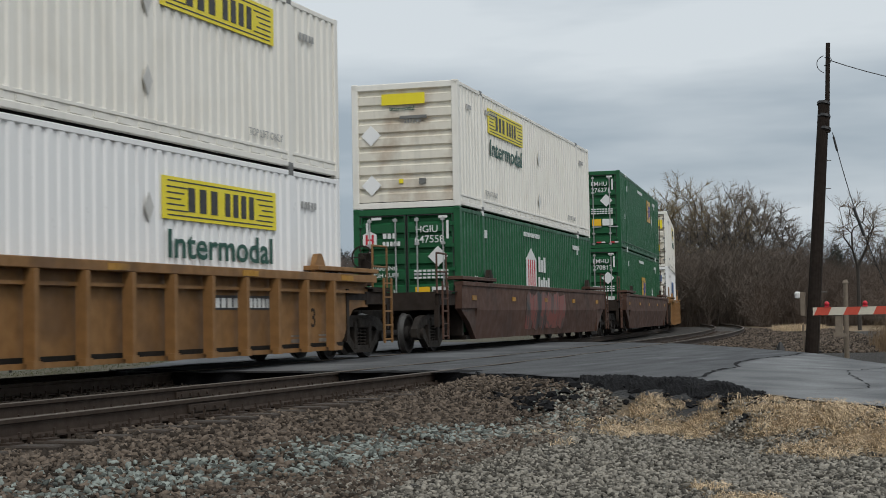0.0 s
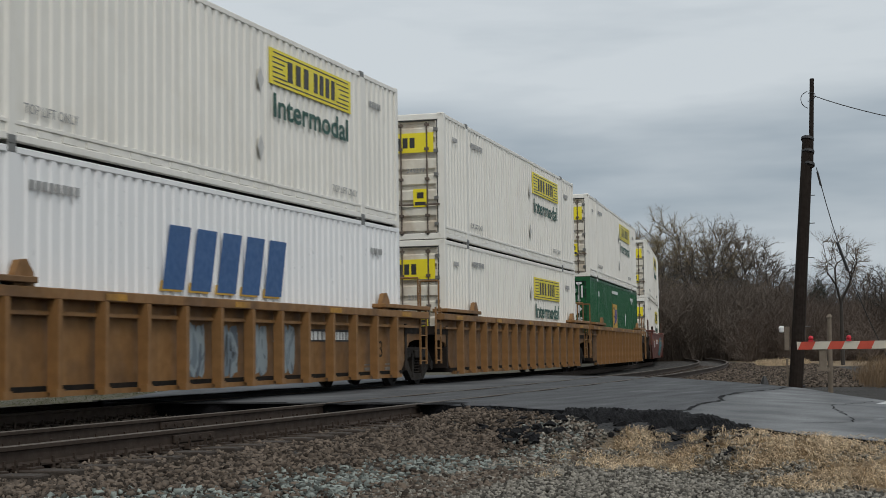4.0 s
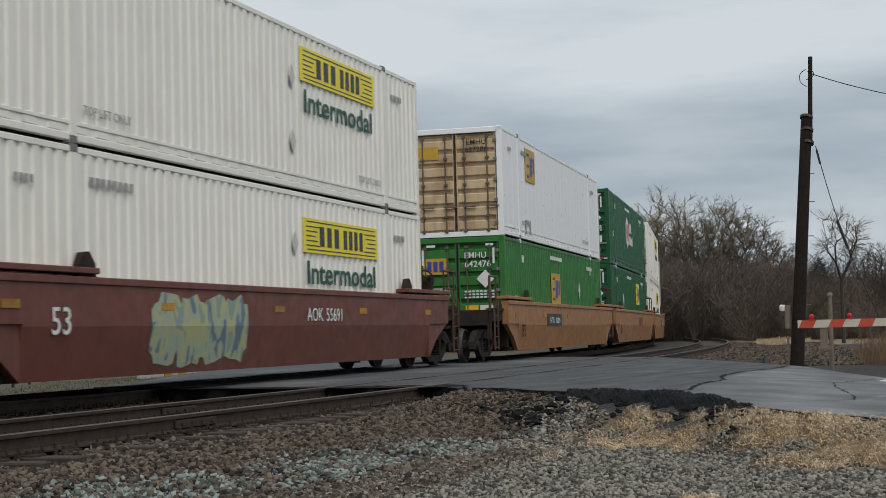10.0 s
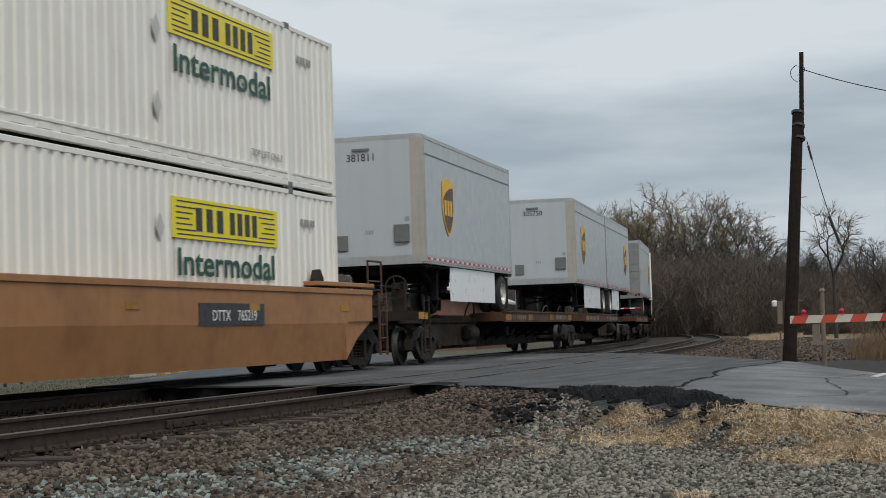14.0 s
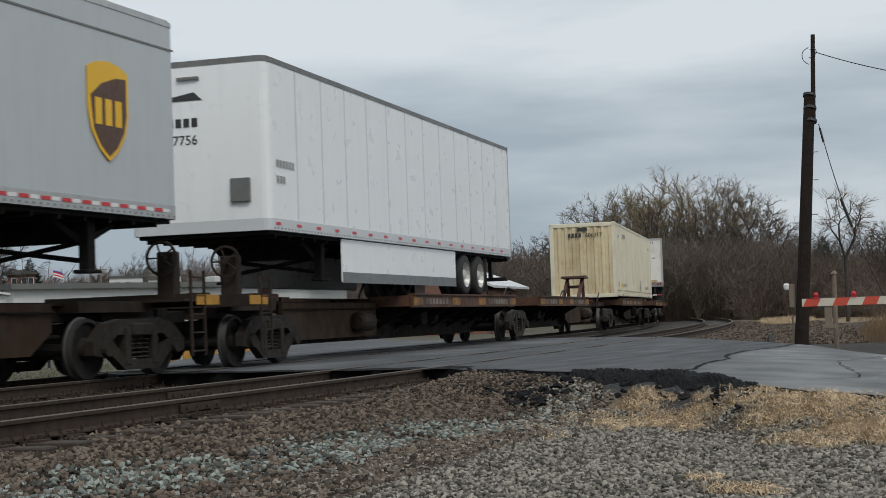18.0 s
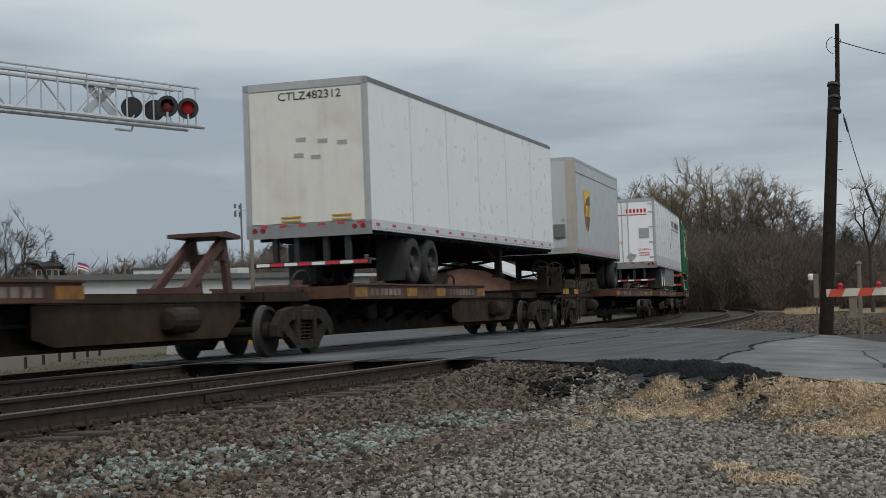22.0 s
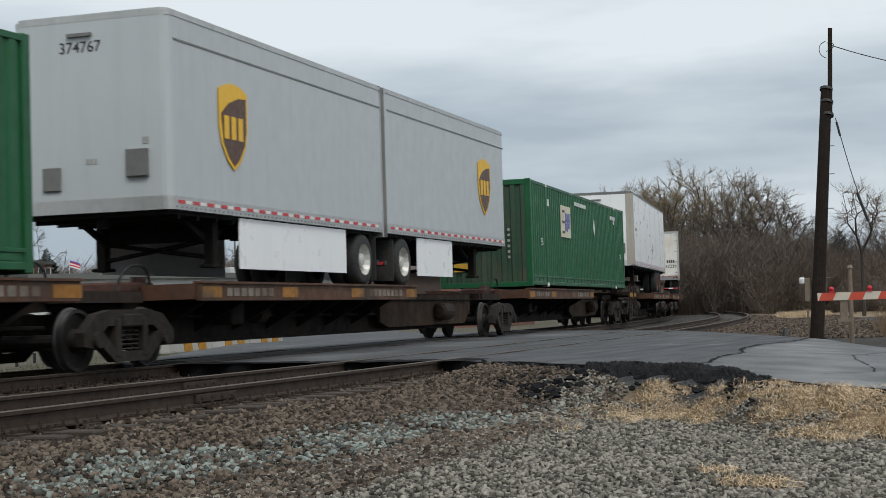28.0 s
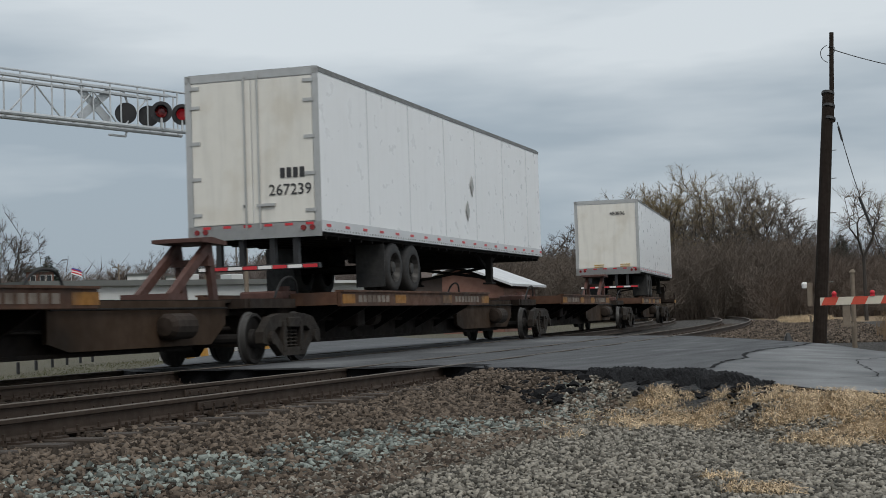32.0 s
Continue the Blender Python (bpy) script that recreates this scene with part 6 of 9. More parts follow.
def chassis(length, label):
    """A skeletal container chassis: two long beams, tandem wheels, legs and a rear bumper."""
    ch = thing("container_chassis", label, "trailer", "trailers on the train")
    hl = length / 2
    bm = bmesh.new()
    for y in (-0.45, 0.45):
        box(bm, -hl, hl, y - 0.07, y + 0.07, 0.66, 0.95)
    for k in range(9):
        x = -hl + 0.3 + k * (length - 0.6) / 8
        box(bm, x - 0.06, x + 0.06, -0.45, 0.45, 0.72, 0.9)
    part("frame", bm, ORANGE_CHASSIS, ch)
    for x in (-hl + 0.1, hl - 0.1):
        bm = bmesh.new()
        box(bm, x - 0.12, x + 0.12, -1.25, 1.25, 0.88, 1.06, 0.01)
        part("bolster", bm, ORANGE_CHASSIS, ch)
    bm = bmesh.new()
    for y in (-0.6, 0.6):
        box(bm, -hl - 0.02, -hl + 0.12, y - 0.07, y + 0.07, 0.45, 0.9)
    box(bm, -hl - 0.04, -hl + 0.08, -1.2, 1.2, 0.38, 0.48)
    bump = part("rear_bumper", bm, ORANGE_CHASSIS, ch)
    bm, bw = bmesh.new(), bmesh.new()
    for k in range(8):
        box(bm if k % 2 == 0 else bw, -hl - 0.048, -hl - 0.04, -1.16 + k * 0.29, -0.89 + k * 0.29, 0.395, 0.465)
    part("red_tape", bm, TAPE_RED, bump)
    part("white_tape", bw, TAPE_WHITE, bump)
    bm = bmesh.new()
    for y in (-1.1, -0.95, 0.95, 1.1):
        rod(bm, (-hl - 0.03, y, 0.98), (-hl + 0.01, y, 0.98), 0.045, seg=8)
    part("tail_lamp", bm, LENS_DARK, ch, "red tail lamps")
    for x in (-hl + 2.8, -hl + 4.0):
        road_wheels(ch, x, RIM)
    hang("landing_gear", shared("legs", "landing_gear", leg_build, ORANGE_CHASSIS), ch, pose(hl - 2.4, 0, -0.05))
    return ch


# ---------------------------------------------------------------- the train, front to back


def well_set(paint, ribbed, label, corners, trucks):
    cars = []
    for i, (c0, c1) in enumerate(corners):
        cars.append(well_car(trucks[i], trucks[i + 1], paint, ribbed, label, i == 0, i == len(corners) - 1, c0, c1))
    return cars


RIB_LABEL = "rusty orange-brown ribbed double-stack well car"
ribbed_front = well_set(WELL_ORANGE, True, RIB_LABEL, [(8.5, 24.65)], [7.0, 26.2])
single_a = well_set(WELL_BROWN, False, "faded brown well car with a graffiti patch", [(32.05, 48.2)], [30.55, 49.7])
single_b = well_set(WELL_BROWN, False, "dark brown smooth-sided double-stack well car", [(55.55, 71.7)], [54.05, 73.2])
ribbed = well_set(WELL_ORANGE, True, RIB_LABEL, [(79.3, 95.45), (98.7, 114.85), (118.1, 134.25)], [77.8, 97.1, 116.45, 135.8])
red = well_set(WELL_RED, False, "oxide red smooth-sided well car with graffiti", [(141.45, 157.6), (161.3, 177.45), (180.7, 196.85)], [139.95, 159.4, 179.05, 198.35])
tan = well_set(WELL_TAN, False, "tan smooth-sided double-stack well car", [(204.3, 220.45), (223.5, 239.65), (243.0, 259.15)], [202.8, 221.95, 241.3, 260.65])

LOW, HIGH = 0.37, 3.312


def stack(trucks, near_corner, low, high):
    load(low, trucks, near_corner, LOW)
    load(high, trucks, near_corner, HIGH)


stack((7.0, 26.2), 8.5, white_box("234108", False, clean=True), white_box("240716", True, word=False))
a1_high = container(WHITE_BOX, "level", "white steel container with a ribbed end and yellow sign", door_paint=WHITE_DOOR, fine=0.235)
yellow_logo(a1_high, -3.45, 2.0, word=True)
small_marks(a1_high, INK_FADED)
bm = bmesh.new()
box(bm, FACE - 0.004, FACE + 0.02, -0.5, 0.55, 2.42, 2.68)
part("logo_panel", bm, YELLOW_PANEL, a1_high, "yellow sign panel")
letter(a1_high, "Intermodal", 0.05, 2.28, 0.1, MARK_GREEN, end=FACE - 0.006)
letter(a1_high, "247290", -0.2, 1.98, 0.1, INK_FADED, end=FACE - 0.006)
for z in (1.72, 0.55):
    bm = bmesh.new()
    prism(bm, [(0.58, z), (0.82, z - 0.24), (1.06, z), (0.82, z + 0.24)], "x", FACE - 0.014, FACE - 0.002)
    part("placard", bm, WHITE_CLEAN, a1_high, "white diamond placard")
bm = bmesh.new()
box(bm, FACE - 0.03, FACE + 0.02, -0.55, 0.1, 2.08, 2.15)
box(bm, FACE - 0.012, FACE + 0.02, -0.5, -0.34, 0.55, 0.68)
part("label_plate", bm, ALU_DARK, a1_high, "dark latch and plate")
bm = bmesh.new()
box(bm, FACE - 0.012, FACE + 0.02, 0.05, 0.15, 0.58, 0.68)
part("label_plate", bm, YELLOW_PANEL, a1_high, "small yellow label")
placard(a1_high, 0.4, 1.9, MARK_WHITE, 0.16)
placard(a1_high, 0.4, 0.7, MARK_WHITE, 0.16)
stack((30.55, 49.7), 32.05, green_box("647558", "green steel container with a white hexagon sign", hexa=(-1.45, 0.9), end_gold=False), a1_high)
stack((54.05, 73.2), 55.55,
      green_box("270813", "green steel container with a gold sign", gold=(-0.65, 1.03), plac=(3.9, 1.3)),
      green_box("276271", "green steel container with a gold sign high up", gold=(2.3, 1.58), plac=(4.3, 1.7)))


def blue_slant_box():
    c = container(WHITE_CLEAN, "doors", "white steel container with slanted blue lettering bars", door_paint=WHITE_BOX, fine=0.235)
    bm = bmesh.new()
    marks(bm, -2.2, 2.2, 1.30, 2.25, 5, slant=0.25, gap=0.25)
    part("mark", bm, MARK_BLUE, c, "slanted blue bars")
    bm = bmesh.new()
    marks(bm, -2.27, 2.13, 1.27, 1.42, 5, y=-1.309, slant=0.25, gap=0.25)
    part("mark", bm, GOLD_PANEL, c, "gold underline bars")
    bm = bmesh.new()
    end_marks(bm, -0.95, 0.95, 2.15, 2.5, 5, FACE - 0.012, gap=0.25)
    part("mark", bm, MARK_BLUE, c, "blue bars")
    letter(c, "INTERMODAL", -0.2, 1.92, 0.12, INK, end=FACE - 0.012, stretch=1.3)
    letter(c, "100 370", -0.55, 1.6, 0.16, INK_FADED, end=FACE - 0.012)
    small_marks(c, INK_FADED)
    return c


stack((77.8, 97.1), 79.3, blue_slant_box(), white_box("242958", True))
stack((97.1, 116.45), 98.7, white_box("231907", False), white_box("249277", True))
stack((116.45, 135.8), 118.1, green_box("640211", "green steel container with a gold sign", gold=(-1.5, 1.2), plac=(3.0, 1.6)), white_box("236640", True))
stack((139.95, 159.4), 141.45, white_box("238417", False), white_box("232773", True))


def red_black_box():
    c = container(WHITE_CLEAN, "doors", "clean white steel container with red and black lettering bars", door_paint=WHITE_CLEAN, fine=0.55)
    bm = bmesh.new()
    marks(bm, 0.7, 2.2, 1.62, 2.15, 3, gap=0.22)
    part("mark", bm, MARK_RED, c, "red bars")
    bm = bmesh.new()
    marks(bm, 2.3, 5.0, 1.66, 2.08, 9, gap=0.3, notch=0.25)
    part("mark", bm, INK, c, "black bars")
    bm = bmesh.new()
    end_marks(bm, -0.55, 0.75, 2.05, 2.5, 3, FACE - 0.012, gap=0.22)
    part("mark", bm, MARK_RED, c, "red bars")
    letter(c, "425927", -0.6, 1.7, 0.14, INK, end=FACE - 0.012)
    letter(c, "53'", -0.3, 0.95, 0.2, INK, end=FACE - 0.012)
    warning_sign(c, 0.6, 0.75)
    placard(c, 3.0, 1.1, MARK_WHITE, 0.05)
    small_marks(c, INK_FADED)
    return c


stack((159.4, 179.05), 161.3, green_box("634066", "green steel container with a faded gold sign", gold=(-2.05, 0.95), gold_size=(1.65, 1.35), plac=(3.0, 1.5)), red_black_box())
stack((179.05, 198.35), 180.7, white_box("231556", False), white_box("222143", True))


def gold_white_box():
    c = container(WHITE_CLEAN, "doors", "white steel container with rust-stained tan doors", door_paint=TAN_DOOR, fine=0.52)
    gold_square(c, -5.05, 1.72, size=(1.35, 0.95))
    bm = bmesh.new()
    box(bm, FACE - 0.006, FACE + 0.02, 0.45, 1.05, 2.1, 2.45)
    part("logo_panel", bm, GOLD_PANEL, c, "gold sign panel")
    letter(c, "637286", -0.6, 2.26, 0.15, INK, end=FACE - 0.012)
    letter(c, "EMHU", -0.6, 2.46, 0.15, INK, end=FACE - 0.012)
    bm = bmesh.new()
    for x0 in (-5.2, -4.6):
        box(bm, x0, x0 + 0.12, -1.312, -1.304, 0.2, 0.6)
    box(bm, -5.2, -4.48, -1.312, -1.304, 0.52, 0.6)
    part("mark", bm, INK_FADED, c, "grey step frame")
    small_marks(c, INK_FADED)
    return c


stack((202.8, 221.95), 204.3, green_box("642476", "faded pale green steel container with a gold sign", paint=GREEN_PALE, gold=(-1.6, 1.2), plac=(3.4, 1.7)), gold_white_box())
stack((221.95, 241.3), 223.5, green_box("647873", "green steel container with a yellow sign", gold=(2.5, 1.5), gold_mat=YELLOW_PANEL, plac=(-3.4, 1.6)), green_box("505157", "green steel container with a white hexagon sign", hexa=(-1.45, 0.95), end_gold=False))
stack((241.3, 260.65), 243.0, white_box("230195", False), white_box("238277", True))

# lettering and graffiti on the well cars
car_number(tan[0], "765219", -2.4, 0.98, True, owner="DTTX")
car_number(tan[2], "765219", 3.2, 0.98, True, owner="DTTX")
car_number(red[0], "55091", -3.1, 1.0, size=0.24, owner="AOK")
car_number(red[2], "55691", 2.0, 1.0, size=0.24, owner="AOK")
for c_ in (tan[0], tan[1]):
    letter(c_, "53", -6.9, 0.6, 0.36, SPINE, -1.535)
for c_ in red:
    letter(c_, "53", -6.6, 0.82, 0.36, MARK_WHITE, -1.535)
for c_ in ribbed_front + ribbed:
    letter(c_, "53", 6.55, 0.62, 0.34, SPINE, -1.346)
    bm = bmesh.new()
    box(bm, 3.0, 3.9, -1.346, -1.338, 0.92, 1.14)
    box(bm, 4.15, 5.0, -1.346, -1.338, 0.92, 1.14)
    part("number_panel", bm, INK, c_, "black number panel")
    bm = bmesh.new()
    marks(bm, 3.05, 3.85, 0.95, 1.10, 4, -1.349)
    marks(bm, 4.2, 4.95, 0.95, 1.10, 5, -1.349)
    part("mark", bm, MARK_WHITE, c_, "row of painted marks")
    bm = bmesh.new()
    for x_ in (5.75, 6.9):
        box(bm, x_, x_ + 0.34, -1.346, -1.338, 0.36, 0.42)
        box(bm, x_, x_ + 0.34, -1.346, -1.338, 0.46, 0.49)
    part("mark", bm, MARK_DIM, c_, "faded stencil lines")
bm = bmesh.new()
marks(bm, 0.9, 3.1, 0.92, 1.30, 3, -1.528, gap=0.25)
part("mark", bm, MARK_RUST, tan[1], "dark red bars")


def graffiti_material(name, colours, scale):
    m = bpy.data.materials.new(name)
    m.use_nodes = True
    n, l = m.node_tree.nodes, m.node_tree.links
    b = n["Principled BSDF"]
    b.inputs["Roughness"].default_value = 0.5
    tc = n.new("ShaderNodeTexCoord")
    mp = n.new("ShaderNodeMapping")
    mp.inputs["Scale"].default_value = (scale, scale, scale * 0.45)
    no = n.new("ShaderNodeTexNoise")
    no.inputs["Scale"].default_value, no.inputs["Detail"].default_value, no.inputs["Distortion"].default_value = 1.0, 2.5, 1.6
    rp = n.new("ShaderNodeValToRGB")
    rp.color_ramp.interpolation = "CONSTANT"
    e = rp.color_ramp.elements
    while len(e) < len(colours):
        e.new(0.5)
    for i, c in enumerate(colours):
        e[i].position, e[i].color = (0.0 if i == 0 else 0.30 + 0.40 * i / len(colours)), (*c, 1)
    l.new(tc.outputs["Object"], mp.inputs["Vector"])
    l.new(mp.outputs["Vector"], no.inputs["Vector"])
    l.new(no.outputs["Fac"], rp.inputs["Fac"])
    l.new(rp.outputs["Color"], b.inputs["Base Color"])
    return m


def graffiti(car, x0, x1, z0, z1, mat, seed, y=-1.526):
    """Rounded blobs of spray paint, like swollen letters, side by side."""
    rnd = random.Random(seed)
    n = max(3, int((x1 - x0) / 0.75))
    w = (x1 - x0) / n
    bm = bmesh.new()
    for i in range(n):
        cx, cz = x0 + (i + 0.5) * w, (z0 + z1) / 2
        pts = []
        for k in range(18):
            t = 2 * math.pi * k / 18
            q = 0.88 + 0.24 * rnd.random()
            pts.append((cx + w * 0.58 * q * math.copysign(abs(math.cos(t)) ** 0.6, math.cos(t)), cz + (z1 - z0) / 2 * q * math.copysign(abs(math.sin(t)) ** 0.6, math.sin(t))))
        prism(bm, pts, "y", y - 0.003 - 0.002 * (i % 2), y)
    if y < -1.5:
        # the sheet leans in below its fold
        bmesh.ops.bisect_plane(bm, geom=bm.verts[:] + bm.edges[:] + bm.faces[:], plane_co=(0, 0, 0.92), plane_no=(0, 0, 1))
        for v in bm.verts:
            if v.co.z < 0.92:
                v.co.y += 0.12 * (0.92 - v.co.z) / 0.68
    part("graffiti", bm, mat, car, "painted graffiti lettering shapes")


G_TEAL = graffiti_material("teal_graffiti", [(0.02, 0.02, 0.02), (0.02, 0.14, 0.17), (0.03, 0.24, 0.28), (0.25, 0.32, 0.28)], 2.2)
G_MULTI = graffiti_material("many_coloured_graffiti", [(0.35, 0.30, 0.28), (0.42, 0.12, 0.14), (0.45, 0.40, 0.36), (0.10, 0.22, 0.08), (0.44, 0.33, 0.05), (0.30, 0.30, 0.32)], 2.0)
G_YELLOW = graffiti_material("yellow_graffiti", [(0.46, 0.37, 0.09), (0.42, 0.38, 0.27), (0.34, 0.22, 0.05)], 1.5)
G_PALE = graffiti_material("pale_green_graffiti", [(0.12, 0.17, 0.22), (0.32, 0.38, 0.28), (0.40, 0.40, 0.20), (0.22, 0.30, 0.26)], 2.2)
G_GREY = graffiti_material("grey_blue_graffiti", [(0.035, 0.045, 0.05), (0.14, 0.18, 0.21), (0.24, 0.29, 0.31), (0.10, 0.13, 0.16)], 2.0)
G_RED = graffiti_material("red_and_black_graffiti", [(0.03, 0.03, 0.03), (0.09, 0.055, 0.045), (0.22, 0.065, 0.05), (0.16, 0.10, 0.085)], 1.2)
graffiti(red[0], 1.3, 4.6, 0.36, 1.36, G_TEAL, 1)
graffiti(red[1], -0.35, 0.75, 0.34, 1.40, G_YELLOW, 2)
graffiti(red[1], -6.4, -0.1, 0.36, 1.40, G_MULTI, 3)
graffiti(red[1], 3.2, 5.8, 0.55, 1.30, G_GREY, 4)
graffiti(red[2], -4.2, -1.2, 0.35, 1.36, G_PALE, 5)
graffiti(single_a[0], -2.4, 2.6, 0.40, 1.40, G_RED, 6)
for k, x in enumerate((-1.45, -0.32, 0.81, 1.94)):
    graffiti(ribbed[0], x - 0.42, x + 0.42, 0.36, 1.18, G_GREY, 10 + k, -1.346)

# spine cars: trucks of each set, wheel decks as distances along the train
def spine_set(trucks, hitches, label):
    cars = []
    for i in range(len(trucks) - 1):
        ua, ub = trucks[i], trucks[i + 1]
        deck = (ua + 6.6, ub - 1.7) if i == 0 else (ua + 1.4, ua + (9.8 if ub - ua < 17.5 else 11.0))
        cars.append(spine_car(ua, ub, deck, i == 0, i == len(trucks) - 2, hitches[i], label))
    return cars


T1, T2, T3 = [265.1, 283.0, 301.1, 318.8], [323.2, 340.2, 357.2, 374.2, 391.3, 408.1], [412.2, 430.2, 448.8, 465.8]
T4, T5 = [470.9, 488.6, 507.5, 525.4], [529.2, 545.9, 563.4, 581.0, 598.0, 615.0]
SPINE_LABEL = "rusty spine car with yellow-marked wheel decks"
spine_set(T1, ["", "up", ""], SPINE_LABEL)
spine_set(T2, ["", "up", "", "up", ""], SPINE_LABEL)
spine_set(T3, ["", "up", ""], SPINE_LABEL)
spine_set(T4, ["", "", ""], SPINE_LABEL)
spine_set(T5, ["", "up", "", "up", ""], SPINE_LABEL)

DECK = 1.205
GREY_SKIRT = material("grey_skirt_panel", (0.17, 0.18, 0.185), 0.5, grain=4, amount=0.2)
BEIGE = material("dirty_beige_trim", (0.43, 0.40, 0.345), 0.5, grain=5, amount=0.3, dark=0.6, streak=0.3)


def put(ob, trucks, i, near_corner, length, z=DECK):
    load(ob, (trucks[i], trucks[i + 1]), near_corner, z, length)


put(parcel_trailer("381811", True, trim=BEIGE), T1, 0, 264.45, 8.7)
put(parcel_trailer("305750", True, trim=BEIGE), T1, 1, 283.2, 8.7)
put(parcel_trailer("310442", False), T1, 1, 292.15, 8.7)
put(parcel_trailer("312270", False, skirt=False), T1, 2, 310.85, 8.7)
t4 = trailer(16.0, TRAILER_WHITE, True, "long white box trailer with a side skirt", wheels=(3.75, 5.0), leg=-5.0, skirt=(-4.6, 2.9), skirt_band=GREY_SKIRT, number="")
letter(t4, "267756", 0.35, 2.55, 0.17, INK, end=-8.004)
bm = bmesh.new()
end_marks(bm, 0.0, 0.6, 2.85, 3.0, 4, -8.006)
prism(bm, [(-0.1, 3.3), (0.55, 3.3), (0.55, 3.36), (0.05, 3.44)], "x", -8.010, -8.002)
part("mark", bm, INK, t4, "black marks")
bm = bmesh.new()
marks(bm, -7.7, -6.9, 2.12, 2.24, 6, -1.30)
marks(bm, -7.7, -7.3, 1.85, 1.97, 3, -1.30)
part("mark", bm, INK_FADED, t4, "grey marks")
put(t4, T2, 0, 322.7, 16.0)
cream = container(CREAM, "upright", "stained cream steel container with a corrugated end", door_paint=CREAM_END, fine=0.235)
letter(cream, "606317", -0.45, 2.38, 0.16, INK, end=FACE - 0.012)
bm = bmesh.new()
end_marks(bm, 0.05, 0.6, 2.38, 2.54, 4, FACE - 0.012)
box(bm, FACE - 0.03, FACE + 0.0, -0.2, 0.2, 2.62, 2.74)
part("mark", bm, INK, cream, "black marks")
placard(cream, 1.9, 0.55, INK_FADED, 0.2)
letter(cream, "53", -7.4, 0.42, 0.16, INK)
bm = bmesh.new()
box(bm, -6.35, -6.15, -1.312, -1.304, 0.36, 0.54)
box(bm, 6.5, 6.65, -1.312, -1.304, 0.36, 0.5)
part("label_plate", bm, YELLOW_PANEL, cream, "yellow label")
small_marks(cream, INK_FADED)
put(cream, T2, 2, 358.0, L_BOX, 1.27)
t6 = trailer(14.7, TRAILER_WHITE, False, "white box trailer with rust-stained rear doors", rear="plain", wheels=(-4.85, -3.7), leg=2.6, rim=RIM_DARK, seams=True, ribs=2.44)
letter(t6, "CTLZ482312", -0.1, 3.62, 0.16, INK, end=-7.38, stretch=1.1)
bm = bmesh.new()
for yy, zz in ((-0.35, 2.75), (0.1, 2.8), (0.15, 2.5), (-0.2, 2.45), (-0.75, 2.7)):
    box(bm, -7.382, -7.374, yy - 0.1, yy + 0.1, zz, zz + 0.08)
part("mark", bm, INK_FADED, t6, "scraped patches on the doors")
put(t6, T2, 4, 394.1, 14.7)
put(parcel_trailer("325070", True, trim=BEIGE, skirt=False, rim=RIM_DARK), T3, 0, 412.0, 8.7)
t8 = trailer(16.4, TRAILER_WHITE, False, "white box trailer with red lettering bars and grey skirt", wheels=(-5.2, -4.0), leg=3.4, skirt=(-3.15, 2.6), skirt_mat=GREY_SKIRT, seams=True, door_mat=TRAILER_WHITE, ribs=1.22)
bm = bmesh.new()
marks(bm, 1.9, 3.2, 3.16, 3.46, 2, -1.302, slant=0.35, gap=0.5)
marks(bm, 3.5, 6.6, 3.16, 3.46, 6, -1.302, slant=0.35, gap=0.45)
box(bm, 1.9, 6.7, -1.304, -1.298, 3.03, 3.07)
box(bm, 1.78, 1.92, -1.304, -1.298, 2.5, 3.05)
part("mark", bm, MARK_PLUM, t8, "dark plum-coloured bars and underline")
bm = bmesh.new()
end_marks(bm, -0.92, 0.0, 3.36, 3.52, 6, -8.24, gap=0.4)
end_marks(bm, 0.35, 0.82, 3.34, 3.50, 2, -8.24, gap=0.5)
box(bm, -8.246, -8.236, -0.95, 0.85, 3.26, 3.29)
box(bm, -8.246, -8.236, 0.78, 0.84, 2.85, 3.26)
end_marks(bm, -1.0, -0.55, 1.60, 1.64, 6, -8.242)
end_marks(bm, -1.0, -0.55, 1.50, 1.54, 6, -8.242)
part("mark", bm, MARK_RED, t8, "red bars and underline")
bm = bmesh.new()
prism(bm, [(-0.42, 1.45), (-0.22, 1.25), (-0.02, 1.45), (-0.22, 1.65)], "x", -8.25, -8.24)
part("placard", bm, INK_FADED, t8, "grey diamond placard")
letter(t8, "751476", 0.45, 2.0, 0.16, MARK_RED, end=-8.242)
letter(t8, "CAUTION", -0.78, 1.72, 0.09, MARK_RED, end=-8.242)
bm = bmesh.new()
box(bm, -8.246, -8.236, -1.02, -0.58, 2.25, 2.68)
part("label_plate", bm, INK_FADED, t8, "grey label")
bm = bmesh.new()
box(bm, -8.1, 8.1, -1.299, -1.292, 1.26, 1.52)
part("scuff_band", bm, TRAILER_SEAM, t8, "grey lower scuff band")
put(t8, T3, 1, 432.15, 16.4)
put(chassis(16.0, "orange skeletal container chassis with tandem wheels"), T3, 2, 450.6, 16.0, 1.16)
hub2 = green_box("616976", "green steel container with a white hexagon sign on a chassis", hexa=(-1.4, 0.95), end_gold=False)
put(hub2, T3, 2, 450.6, L_BOX, 2.22)
gold2 = green_box("283550", "green steel container with a yellow sign", gold=(-0.5, 1.15), gold_mat=YELLOW_PANEL)
put(gold2, T4, 0, 469.95, L_BOX, 1.27)
put(parcel_trailer("374767", True), T4, 1, 489.4, 8.7)
put(parcel_trailer("351208", False), T4, 1, 498.35, 8.7)
gold3 = green_box("640831", "green steel container with a sooty corrugated end", end="upright", end_paint=GREEN_DARK, gold=(-3.95, 1.5), gold_mat=CREAM, plac=(1.7, 2.0))
